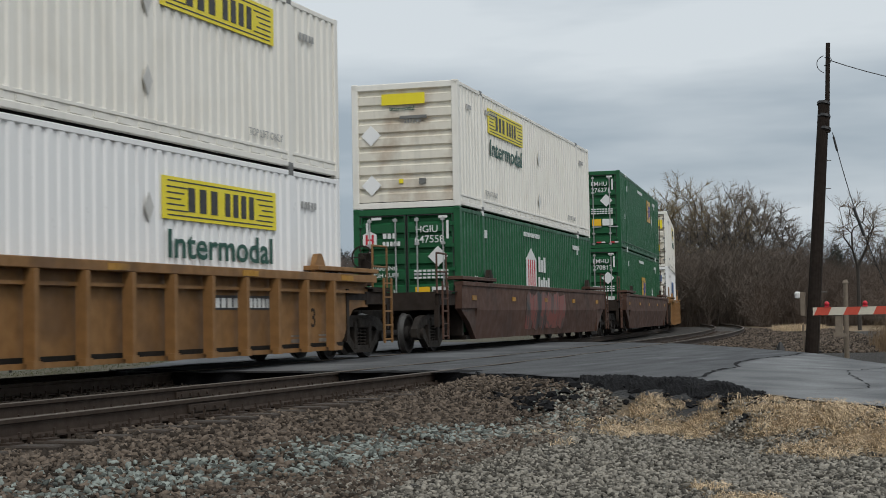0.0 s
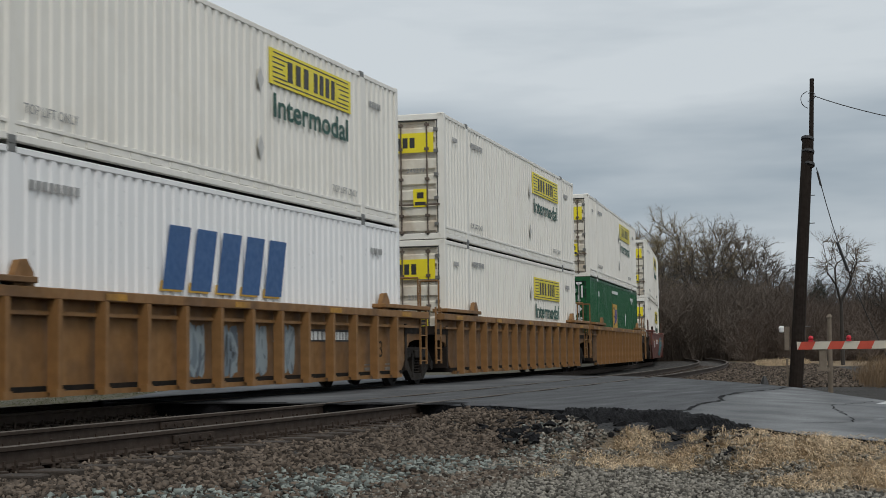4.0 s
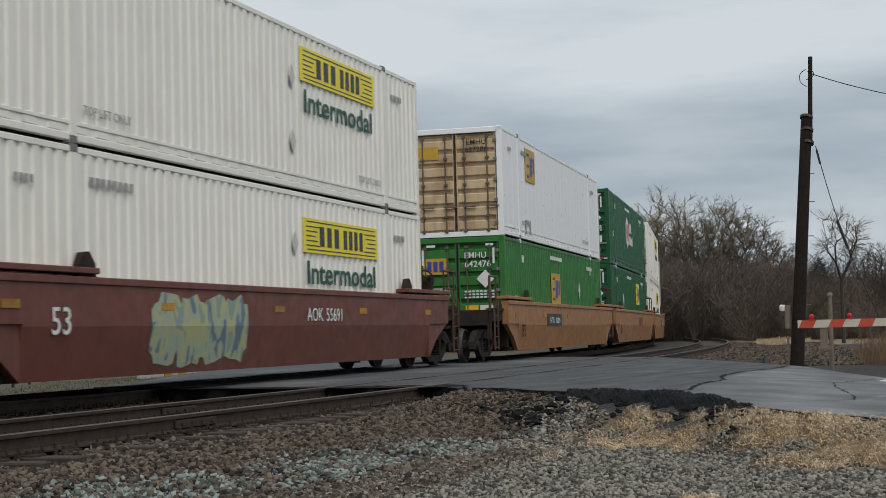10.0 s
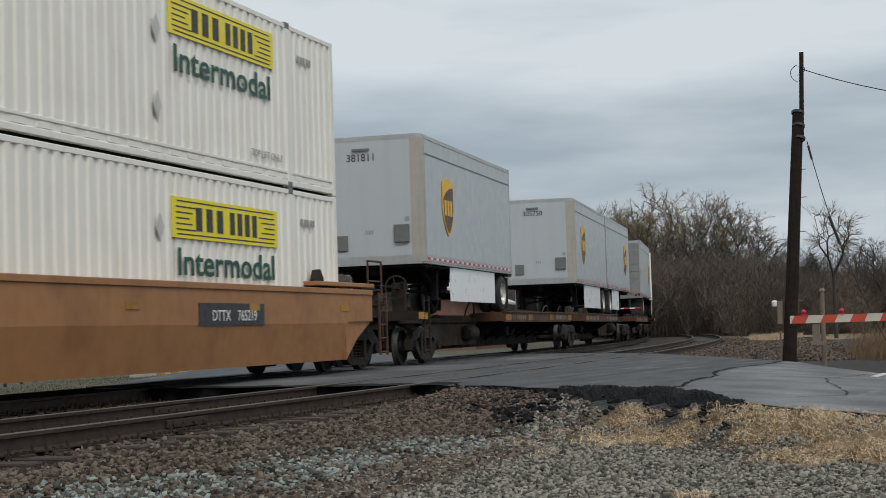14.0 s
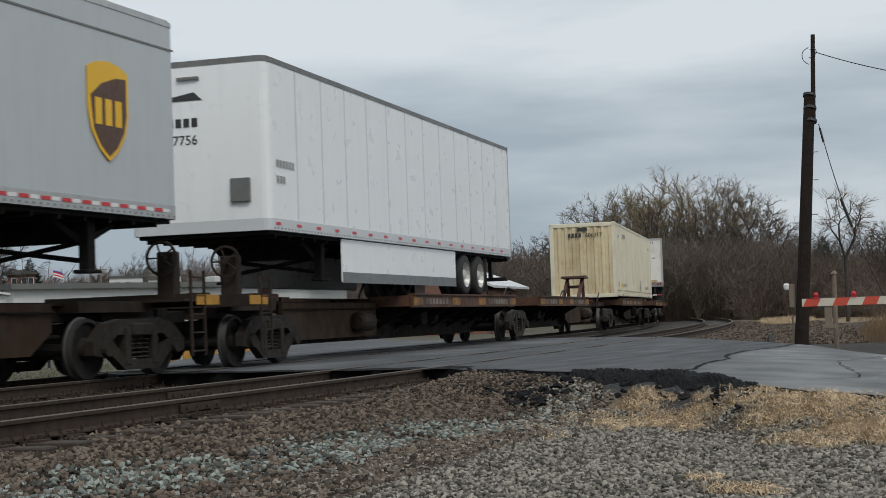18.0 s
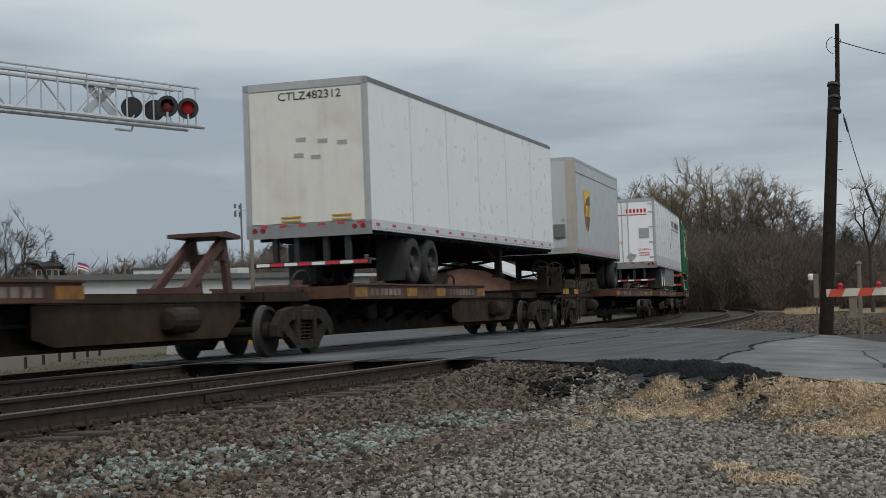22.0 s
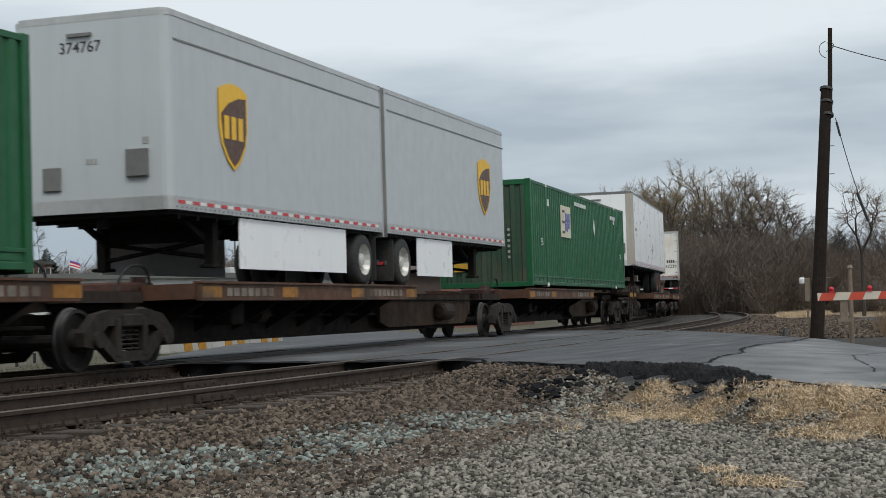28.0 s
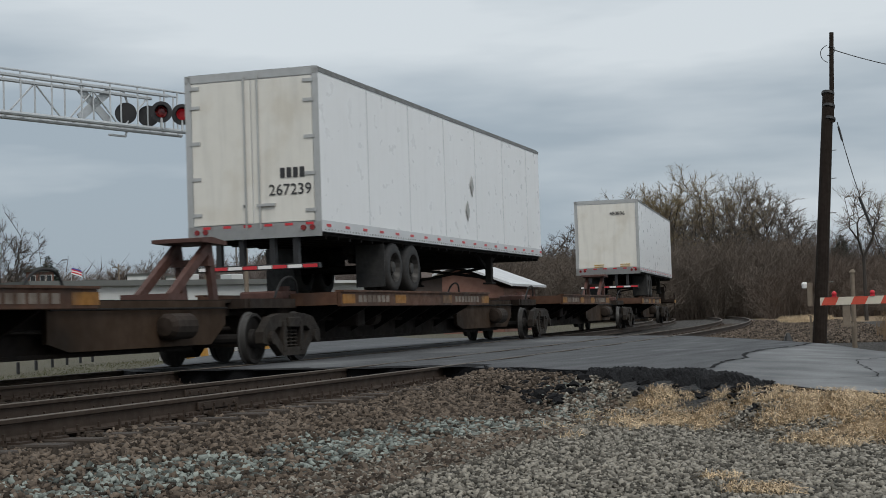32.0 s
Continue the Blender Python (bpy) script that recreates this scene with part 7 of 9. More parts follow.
letter(gold3, "53'", 0.6, 1.35, 0.2, MARK_WHITE, end=FACE - 0.012)
bm = bmesh.new()
box(bm, FACE - 0.012, FACE + 0.02, 0.45, 1.0, 1.95, 2.35)
part("logo_panel", bm, CREAM, gold3, "cream sign panel")
bm = bmesh.new()
box(bm, FACE - 0.012, FACE + 0.02, 0.45, 0.9, 0.45, 0.68)
part("label_plate", bm, GOLD_PANEL, gold3, "brown label")
bm = bmesh.new()
for k in range(6):
    box(bm, FACE - 0.012, FACE - 0.004, -0.70, -0.63, 0.78 + 0.15 * k, 0.85 + 0.15 * k)
for k in range(4):
    box(bm, FACE - 0.012, FACE - 0.004, -0.28, -0.19, 1.72 + 0.16 * k, 1.82 + 0.16 * k)
part("mark", bm, INK_FADED, gold3, "small grey upright marks")
put(gold3, T4, 2, 509.9, L_BOX, 1.27)
t14 = trailer(14.6, TRAILER_WHITE, True, "white box trailer with a beige nose trim", wheels=(2.95, 4.2), leg=-5.2, nose_trim=BEIGE, rim=RIM_ORANGE, seams=True, ribs=2.44)
letter(t14, "818526", -0.35, 2.55, 0.16, INK, end=-7.308)
bm = bmesh.new()
end_marks(bm, -0.6, 0.0, 2.1, 2.35, 4, -7.31)
marks(bm, -6.7, -6.0, 2.42, 2.55, 5, -1.302)
part("mark", bm, INK_FADED, t14, "grey marks")
put(t14, T5, 0, 529.25, 14.6)
t15 = trailer(16.2, TRAILER_WHITE, False, "white box trailer with two stained rear doors", wheels=(-4.2, -3.05), leg=3.8, rim=RIM_DARK, seams=True, ribs=2.44)
letter(t15, "267239", -0.72, 1.72, 0.2, INK, end=-8.14)
bm = bmesh.new()
end_marks(bm, -1.0, -0.5, 2.02, 2.2, 4, -8.142)
part("mark", bm, INK, t15, "black marks")
put(t15, T5, 2, 564.3, 16.2)
t16 = trailer(16.2, TRAILER_WHITE, False, "white box trailer with a plain rear door", rear="plain", wheels=(-4.6, -3.4), leg=3.8, rim=RIM_DARK, seams=False)
letter(t16, "480896", -0.45, 3.35, 0.15, INK, end=-8.14)
put(t16, T5, 4, 600.4, 16.2)
for tr_, placs in ((t6, ()), (t8, ((0.4, 2.2),)), (t14, ((0.7, 1.9),)), (t15, ((0.9, 1.9), (1.3, 2.5)))):
    for px, pz in placs:
        placard(tr_, px, pz, INK_FADED, 0.18)

# ---------------------------------------------------------------- road crossing
def build_road():
    rng = np.random.RandomState(2)
    ns = np.concatenate([np.arange(-30, -3, 1.5), np.arange(-3, 13.01, 0.25)])
    cols = 60
    verts, faces = [], []
    wob = np.cumsum(rng.normal(0, 0.05, ns.size))
    for i, n in enumerate(ns):
        a, b = road_edges(n)
        a = a + (0.22 * math.sin(n * 2.1) + 0.12 * math.sin(n * 5.3) if n > SPACING + 1.2 else 0)
        for j in range(cols + 1):
            s = a + (b - a) * j / cols
            x, y, th = beside(s, n)
            verts.append((x, y, float(road_height(n)) + 0.006 * math.sin(s * 1.7 + n)))
    w = cols + 1
    for i in range(len(ns) - 1):
        for j in range(cols):
            k = i * w + j
            faces.append((k, k + 1, k + w + 1, k + w))
    # skirt down into the ground
    base = len(verts)
    for i in range(len(ns)):
        for j in (0, cols):
            x, y, z = verts[i * w + j]
            verts.append((x, y, z - 0.25))
    for i in range(len(ns) - 1):
        for q, j in ((0, 0), (1, cols)):
            faces.append((i * w + j, (i + 1) * w + j, base + (i + 1) * 2 + q, base + i * 2 + q))
    me = bpy.data.meshes.new("road")
    me.from_pydata(verts, [], faces)
    me.materials.append(ASPHALT)
    me.materials.append(TAR)
    # older pale surface past the crack, salt-whitened bands along the rails
    age = []
    for i, n in enumerate(ns):
        a, b = road_edges(n)
        for j in range(cols + 1):
            s = a + (b - a) * j / cols
            seam = np.interp(s, [17, 19.8, 22.3, 27.6, 30.3, 34], [8.75, 8.55, 8.42, 8.3, 8.7, 8.9])
            old = min(1.0, max(0.0, (n - seam) / 0.12 + 0.5)) * (0.8 + 0.2 * math.sin(n * 3.1 + s * 0.4))
            salt = max(0.0, 1 - abs(n - 2.3) / 1.1) * 0.8 + max(0.0, 1 - abs(n - 6.6) / 0.8) * 0.35 * max(0.0, math.sin(s * 0.45)) + max(0.0, 1 - abs(n + 4.0) / 2.5) * 0.5
            age.append(max(old, salt * (0.6 + 0.4 * math.sin(s * 0.9 + 1.0))))
    age += [0.0] * (2 * len(ns))
    at = me.attributes.new("age", "FLOAT", "POINT")
    at.data.foreach_set("value", age)
    top = (len(ns) - 1) * cols
    for k, p in enumerate(me.polygons):
        p.use_smooth = k < top
        p.material_index = 0 if k < top else 1
    return tagged(new("road", me), "worn grey asphalt road over the level crossing", "road", kind="structure")


road = build_road()


def road_strip(name, points, width, mat, lift=0.004, label="", jitter=0.0, seed=1):
    """A flat strip on the road along points given as (s, n)."""
    rnd = random.Random(seed)
    verts, faces = [], []
    fine = []
    for (s0, n0), (s1, n1) in zip(points, points[1:]):
        k = max(2, int(math.hypot(s1 - s0, n1 - n0) / 0.25))
        fine += [(s0 + (s1 - s0) * i / k, n0 + (n1 - n0) * i / k) for i in range(k)]
    fine.append(points[-1])
    for i, (s, n) in enumerate(fine):
        q = fine[min(i + 1, len(fine) - 1)]
        p = fine[max(i - 1, 0)]
        d = Vector((q[0] - p[0], q[1] - p[1])).normalized()
        ox, oy = -d.y, d.x
        js = rnd.uniform(-jitter, jitter)
        wv = width * rnd.uniform(0.6, 1.4) if jitter else width
        for sgn in (-0.5, 0.5):
            ss, nn = s + ox * (sgn * wv + js), n + oy * (sgn * wv + js)
            x, y, th = beside(ss, nn)
            verts.append((x, y, float(road_height(nn)) + 0.006 * math.sin(ss * 1.7 + nn) + lift))
    for i in range(len(fine) - 1):
        faces.append((2 * i, 2 * i + 1, 2 * i + 3, 2 * i + 2))
    me = bpy.data.meshes.new(name)
    me.from_pydata(verts, [], faces)
    me.materials.append(mat)
    return hang(name, me, road, None, label)


for n in (-GAUGE, GAUGE, SPACING - GAUGE, SPACING + GAUGE):
    a, b = road_edges(n)
    road_strip("flangeway", [(a, n), (b, n)], 0.13, TAR, 0.003, "dark gap beside the rail", 0.0)
road_strip("crack", [(18.6, 8.75), (19.8, 8.5), (22.3, 8.4), (23.6, 8.5), (25.5, 8.25), (27.6, 8.3), (30.3, 8.7), (32.5, 8.8)], 0.065, TAR, 0.005, "tarred crack", 0.06, 3)
road_strip("crack", [(21, 10.6), (24, 10.2), (27, 10.8)], 0.022, TAR, 0.005, "fine crack", 0.04, 5)
road_strip("crack", [(18.5, 10.2), (19.4, 10.8), (20.5, 10.7), (21.4, 11.4)], 0.02, TAR, 0.005, "fine crack", 0.04, 6)
for n0, n1 in ((-1.3, SPACING + 1.3),):
    e0, _ = road_edges(n0)
    e1, _ = road_edges(n1)
    road_strip("tar_band", [(float(e0) + 0.35, n0), (19.35, 1.0), (float(e1) + 0.35, n1)], 0.8, TAR, 0.004, "dark tar band at the road's end", 0.05, 9)
road_strip("road_line", [(26.0, 10.9), (27.6, 11.1)], 0.14, WHITE_LINE, 0.005, "worn white stop line")


def build_tar_edge():
    """A humped apron of patching tar over the broken edge of the road, with crumbled lumps before it."""
    rnd = random.Random(8)
    n0, n1, rows, cols = 7.3, 9.8, 90, 16
    verts, faces = [], []
    for i in range(rows + 1):
        n = n0 + (n1 - n0) * i / rows
        f = i / rows
        e0, _ = road_edges(n)
        wide = 0.10 + (0.62 + 0.16 * math.sin(n * 7.3) + 0.12 * math.sin(n * 17)) * math.sin(math.pi * f) ** 0.5
        for j in range(cols + 1):
            u = j / cols
            x, y, th = beside(float(e0) + 0.45 - (wide + 0.45) * u, n)
            g = float(ground_height(np.array([x]), np.array([y]))[0])
            top = float(road_height(n))
            k = max(0.0, (u - 0.3) / 0.7)
            z = (top + 0.012) * (1 - k * k) + (g - 0.05) * k * k + 0.07 * math.sin(math.pi * min(1, u * 1.15)) * math.sin(math.pi * f) ** 0.5
            if 0 < j < cols:
                z += rnd.gauss(0, 0.011) + 0.018 * math.sin(n * 9 + u * 5) * math.sin(u * 11)
            verts.append((x, y, z))
    w = cols + 1
    for i in range(rows):
        for j in range(cols):
            a = i * w + j
            faces.append((a, a + 1, a + w + 1, a + w))
    me = bpy.data.meshes.new("tar_apron")
    me.from_pydata(verts, [], faces)
    me.materials.append(TAR)
    tagged(new("tar_apron", me), "humped black tar apron over the broken road edge", "road edge", kind="structure")
    bm = bmesh.new()
    for k in range(150):
        if k < 100:
            n = rnd.uniform(5.5, 9.8)
            e0, _ = road_edges(n)
            s = float(e0) - rnd.uniform(0.0, 0.25 if n < 7.1 else 1.15)
        else:
            s, n = 16.7 + rnd.gauss(0, 0.22), 7.0 + rnd.gauss(0, 0.24)
        x, y, th = beside(s, n)
        r = rnd.uniform(0.025, 0.085)
        z = float(ground_height(np.array([x]), np.array([y]))[0])
        vs = bmesh.ops.create_icosphere(bm, subdivisions=1, radius=1.0, matrix=Matrix.LocRotScale((x, y, z + 0.01), Euler((rnd.uniform(-0.4, 0.4), rnd.uniform(-0.4, 0.4), rnd.uniform(0, 6))), (r * 1.3, r * 0.9, r * rnd.uniform(0.4, 0.8))))["verts"]
        for v in vs:
            v.co += Vector((rnd.uniform(-0.4, 0.4), rnd.uniform(-0.4, 0.4), rnd.uniform(-0.3, 0.3))) * r
    ob = part("tar_edge", bm, TAR, None)
    return tagged(ob, "broken lumps of black tar along the road edge", "road edge", kind="stuff")


build_tar_edge()


# ---------------------------------------------------------------- utility pole, gate and signals
def build_pole():
    p = thing("utility_pole", "dark leaning wooden utility pole with a thin top extension", "utility pole", m=pose(35.9, 6.79, -0.32))
    bm = bmesh.new()
    rod(bm, (0, 0, -0.3), (0.04, -0.47, 5.95), 0.165, 0.125, 14)
    part("pole_shaft", bm, POLE_WOOD, p)
    bm = bmesh.new()
    rod(bm, (0.0, -0.53, 5.2), (0.07, -0.60, 7.30), 0.055, 0.05, 10)
    part("top_extension", bm, POLE_WOOD, p)
    bm = bmesh.new()
    for z in (5.25, 5.55, 5.85):
        rod(bm, (0.03, -0.46, z), (0.05, -0.465, z + 0.06), 0.15, 0.15, 12)
    part("clamp_band", bm, BLACK_METAL, p)
    c = bpy.data.curves.new("wire_loop", "CURVE")
    c.dimensions, c.bevel_depth, c.bevel_resolution = "3D", 0.009, 1
    for pts in ([(0.0, -0.5, 7.0), (0, -0.36, 6.95), (0, -0.32, 6.8), (0, -0.38, 6.66), (0, -0.5, 6.6)], [(0.0, -0.52, 6.95), (0, -0.64, 6.98), (0, -0.72, 6.88), (0, -0.62, 6.78), (0, -0.5, 6.76)]):
        sp = c.splines.new("NURBS")
        sp.points.add(len(pts) - 1)
        for q, v in zip(sp.points, pts):
            q.co = (*v, 1)
        sp.use_endpoint_u = True
    c.materials.append(BLACK_METAL)
    hang("wire_loop", c, p)
    bm = bmesh.new()
    for z, dy in ((4.55, -0.50), (3.9, -0.48), (3.1, -0.44), (2.3, -0.36), (1.5, -0.3)):
        rod(bm, (0.02, dy + 0.1, z), (0.02, dy - 0.10, z), 0.010, seg=6)
    part("step_bolt", bm, ALU_DARK, p)
    bm = bmesh.new()
    box(bm, -0.10, 0.04, 0.08, 0.19, 0.95, 1.50, 0.01)
    rod(bm, (-0.02, 0.15, 0.1), (-0.02, 0.15, 0.75), 0.025, seg=6)
    part("meter_box", bm, POST_WOOD, p, "grey-brown meter box")
    bm = bmesh.new()
    lathe(bm, [(0.02, 0.0), (0.065, 0.02), (0.075, 0.12), (0.04, 0.16)], 12, "z")
    part("lamp", bm, TAPE_WHITE, p, "white lamp on the pole", m=pose(-0.05, 0.25, 1.36))
    # overhead wire and guy wire
    wire = thing("overhead_wire", "thin black overhead wire from the pole top", "wire", m=pose(35.97, 6.2, 6.5))
    for nm, pts, r in (("cable", [(0, 0.02, 0.10), (0.14, -0.8, -0.26), (0.5, -3.0, -0.98), (1.4, -8, -1.7), (4, -22, -1.9)], 0.011), ("guy_wire", [(0, -0.05, -1.62), (0.05, -0.3, -2.75), (0.1, -0.55, -3.7), (0.25, -1.15, -5.4), (0.4, -1.8, -6.8)], 0.011)):
        c = bpy.data.curves.new(nm, "CURVE")
        c.dimensions, c.bevel_depth, c.bevel_resolution = "3D", r, 1
        sp = c.splines.new("NURBS")
        sp.points.add(len(pts) - 1)
        for q, v in zip(sp.points, pts):
            q.co = (*v, 1)
        sp.use_endpoint_u = True
        c.materials.append(BLACK_METAL)
        hang(nm, c, wire)
    bm = bmesh.new()
    rod(bm, (0.005, -0.07, -1.72), (0.02, -0.14, -2.05), 0.025, 0.025, 8)
    rod(bm, (0.085, -0.46, -3.38), (0.13, -0.68, -4.05), 0.035, 0.035, 8)
    part("insulator", bm, BLACK_METAL, wire)


build_pole()


def build_gate():
    tip = Vector((33.6, 6.28, 0.73))
    d = Vector((0.12, -0.992, 0.0)).normalized()
    g = thing("crossing_gate", "lowered red and white level crossing gate arm", "crossing gate", m=Matrix.Translation(tip) @ Vector((0, -1, 0)).rotation_difference(d).to_matrix().to_4x4())
    L = 8.2
    bm = bmesh.new()
    box(bm, 0.004, 0.03, -L, 0.0, -0.085, 0.085)
    arm = part("gate_arm", bm, GATE_WHITE, g)
    k = 0
    y = -0.02
    while y > -L + 0.5:
        bm = bmesh.new()
        prism(bm, [(y, -0.085), (y - 0.30, -0.085), (y - 0.38, 0.085), (y - 0.08, 0.085)], "x", -0.002, 0.005)
        part("red_stripe", bm, GATE_RED, arm)
        y -= 0.62
    for yy in (-0.30, -1.10, -3.6):
        bm = bmesh.new()
        box(bm, -0.02, 0.05, yy - 0.05, yy + 0.05, 0.085, 0.12)
        lathe_at = Matrix.Translation((0.015, yy, 0.16))
        vs = bmesh.ops.create_icosphere(bm, subdivisions=2, radius=0.055, matrix=lathe_at)
        part("gate_lamp", bm, MARK_RED, g, "red lamp on the gate arm")
    bm = bmesh.new()
    box(bm, 0.03, 0.16, -0.62, -0.46, -0.52, -0.05, 0.01)
    box(bm, 0.02, 0.2, -0.68, -0.42, -0.56, -0.48)
    part("counter_box", bm, POST_WOOD, g, "weathered box hung under the arm")
    bm = bmesh.new()
    rod(bm, (0.1, -L + 0.2, -1.12), (0.1, -L + 0.2, 0.4), 0.08, seg=12)
    box(bm, -0.15, 0.35, -L - 0.1, -L + 0.5, -0.3, 0.3, 0.02)
    part("gate_mast", bm, GALV, g)
    # old post behind the gate
    pst = thing("wooden_post", "old grey wooden post behind the crossing gate", "post", m=pose(34.4, 5.72, -0.4))
    bm = bmesh.new()
    rod(bm, (0, 0, -0.2), (0.0, -0.02, 1.75), 0.06, 0.045, 10)
    part("post_shaft", bm, POST_WOOD, pst)
    bm = bmesh.new()
    rod(bm, (0, -0.02, 1.75), (0, -0.02, 1.82), 0.075, 0.03, 10)
    part("post_cap", bm, POST_WOOD, pst)
    # small black marker by the track
    mk = thing("ground_marker", "small black iron marker on the gravel by the track", "marker", m=pose(36.2, 7.55, -0.27))
    bm = bmesh.new()
    rod(bm, (0, 0, -0.05), (0, 0, 0.22), 0.16, 0.07, 8)
    rod(bm, (0, 0, 0.22), (0, 0, 0.30), 0.07, 0.03, 8)
    part("marker_body", bm, BLACK_METAL, mk)
    bm = bmesh.new()
    rod(bm, (0.05, -0.15, 0.0), (0.3, -0.9, 0.05), 0.03, seg=6)
    part("hose", bm, BLACK_METAL, mk)


build_gate()


def build_cantilever():
    """The signal bridge arm over the road beyond the tracks."""
    tip, back = Vector((33.15, 22.23, 0)), Vector((25.4, 23.75, 0))
    d = (back - tip).normalized()
    m = Matrix.Translation((tip.x, tip.y, 0)) @ Matrix.Rotation(math.atan2(d.y, d.x), 4, "Z")
    g = thing("crossing_signal_bridge", "galvanised cantilever with black red-lensed crossing lights", "crossing signal", m=m)
    L, zb, zt = (back - tip).length, 5.62, 6.62
    bm = bmesh.new()
    for y in (-0.30, 0.30):
        rod(bm, (-0.15, y, zb), (L + 0.3, y, zb), 0.055, seg=8)
    for k in range(int(L / 0.5)):
        box(bm, k * 0.5, k * 0.5 + 0.04, -0.3, 0.3, zb + 0.03, zb + 0.06)
    part("walkway_beam", bm, GALV, g)
    bm = bmesh.new()
    for y in (-0.30, 0.30):
        rod(bm, (0.0, y, zt), (L + 0.3, y, zt), 0.028, seg=6)
        rod(bm, (0.9, y, zt - 0.13), (L + 0.3, y, zt - 0.13), 0.045, seg=6)
    part("top_rail", bm, GALV, g)
    x = 0.12
    i = 0
    while x < L:
        for y in (-0.30, 0.30):
            bm = bmesh.new()
            rod(bm, (x, y, zb), (x, y, zt), 0.022, seg=6)
            part("upright", bm, GALV, g)
        if x > 0.9:
            bm = bmesh.new()
            rod(bm, (x, -0.30, zb if i % 2 else zt - 0.13), (min(x + 0.9, L), -0.30, zt - 0.13 if i % 2 else zb), 0.024, seg=6)
            part("diagonal", bm, GALV, g)
        x += 0.9 if x > 1.0 else 0.45
        i += 1
    # bracing frame near the lights
    bm = bmesh.new()
    rod(bm, (1.75, -0.35, zb - 0.16), (2.3, -0.35, zb - 0.16), 0.03, seg=6)
    rod(bm, (1.75, -0.35, zb - 0.16), (1.55, -0.35, zb + 0.45), 0.03, seg=6)
    rod(bm, (1.55, -0.35, zb + 0.45), (1.8, -0.35, zt), 0.03, seg=6)
    part("brace", bm, GALV, g)
    # crossed boards
    for a in (38, -38):
        bm = bmesh.new()
        box(bm, -0.62, 0.62, -0.015, 0.015, -0.11, 0.11, 0.005)
        part("crossed_board", bm, GALV, g, m=pose(2.75, -0.36, zb + 0.55, 0, a, 0))
    # the lights
    yaw = math.degrees(math.atan2(-22, -33)) - math.degrees(math.atan2(d.y, d.x))
    for x, y, front in ((0.52, 0.42, True), (1.24, 0.42, True), (0.95, -0.35, False), (1.72, -0.35, False)):
        head = Matrix.Translation((x, y, zb + 0.42)) @ Matrix.Rotation(radians(yaw + (0 if front else 180)), 4, "Z")
        bm = bmesh.new()
        lathe(bm, [(0.02, -0.03), (0.27, -0.03), (0.27, 0.0), (0.15, 0.0), (0.15, 0.02), (0.02, 0.02)], 24, "x")
        disc = part("light_disc", bm, BLACK_METAL, g, "black light disc", m=head)
        bm = bmesh.new()
        segs = 14
        ring = []
        for k in range(segs + 1):
            t = math.pi * k / segs
            c, s_ = 0.165 * math.cos(t), 0.165 * math.sin(t)
            ring.append((bm.verts.new((0.0, c, s_)), bm.verts.new((0.26 if 0 < k < segs else 0.12, c, s_ - 0.01)), bm.verts.new((0.0, c * 0.93, s_ * 0.93)), bm.verts.new((0.25 if 0 < k < segs else 0.12, c * 0.93, s_ * 0.93 - 0.01))))
        for p, q in zip(ring, ring[1:]):
            bm.faces.new((p[0], q[0], q[1], p[1]))
            bm.faces.new((p[2], p[3], q[3], q[2]))
            bm.faces.new((p[1], q[1], q[3], p[3]))
        part("hood", bm, BLACK_METAL, disc)
        bm = bmesh.new()
        lathe(bm, [(0.0001, 0.06), (0.08, 0.055), (0.145, 0.03), (0.145, 0.02)], 18, "x")
        part("lens", bm, LENS_LIT if (front and x < 0.6) else LENS_DARK, disc, "red lens")
        bm = bmesh.new()
        rod(bm, (x, y, zb), (x, y, zb + 0.3), 0.03, seg=6)
        part("light_bracket", bm, GALV, g)
    # mast with its lower lights
    bm = bmesh.new()
    rod(bm, (L + 0.15, 0, -0.5), (L + 0.15, 0, zt + 0.2), 0.14, 0.12, 14)
    part("mast", bm, GALV, g)
    bm = bmesh.new()
    rod(bm, (L - 1.3, 0.1, zb - 0.45), (L + 0.2, 0.1, zb - 0.42), 0.035, seg=6)
    part("lower_arm", bm, GALV, g)
    head = Matrix.Translation((L - 0.55, -0.3, 2.35)) @ Matrix.Rotation(radians(yaw), 4, "Z")
    bm = bmesh.new()
    lathe(bm, [(0.02, -0.03), (0.27, -0.03), (0.27, 0.0), (0.15, 0.0), (0.15, 0.02), (0.02, 0.02)], 24, "x")
    disc = part("light_disc", bm, BLACK_METAL, g, "black light disc", m=head)
    bm = bmesh.new()
    lathe(bm, [(0.0001, 0.06), (0.08, 0.055), (0.145, 0.03), (0.145, 0.02)], 18, "x")
    part("lens", bm, LENS_LIT, disc, "red lens")
    bm = bmesh.new()
    rod(bm, (L - 0.55, -0.25, 2.35), (L + 0.15, 0, 2.35), 0.03, seg=6)
    part("light_bracket", bm, GALV, g)


build_cantilever()


# ---------------------------------------------------------------- trees and brush
def tube(verts, faces, p, q, r0, r1, seg):
    d = (q - p)
    if d.length < 1e-4:
        return
    rot = d.to_track_quat("Z", "Y").to_matrix()
    base = len(verts)
    for c, r in ((p, r0), (q, r1)):
        for k in range(seg):
            t = 2 * math.pi * k / seg
            verts.append(tuple(c + rot @ Vector((r * math.cos(t), r * math.sin(t), 0))))
    for k in range(seg):
        j = (k + 1) % seg
        faces.append((base + k, base + j, base + seg + j, base + seg + k))


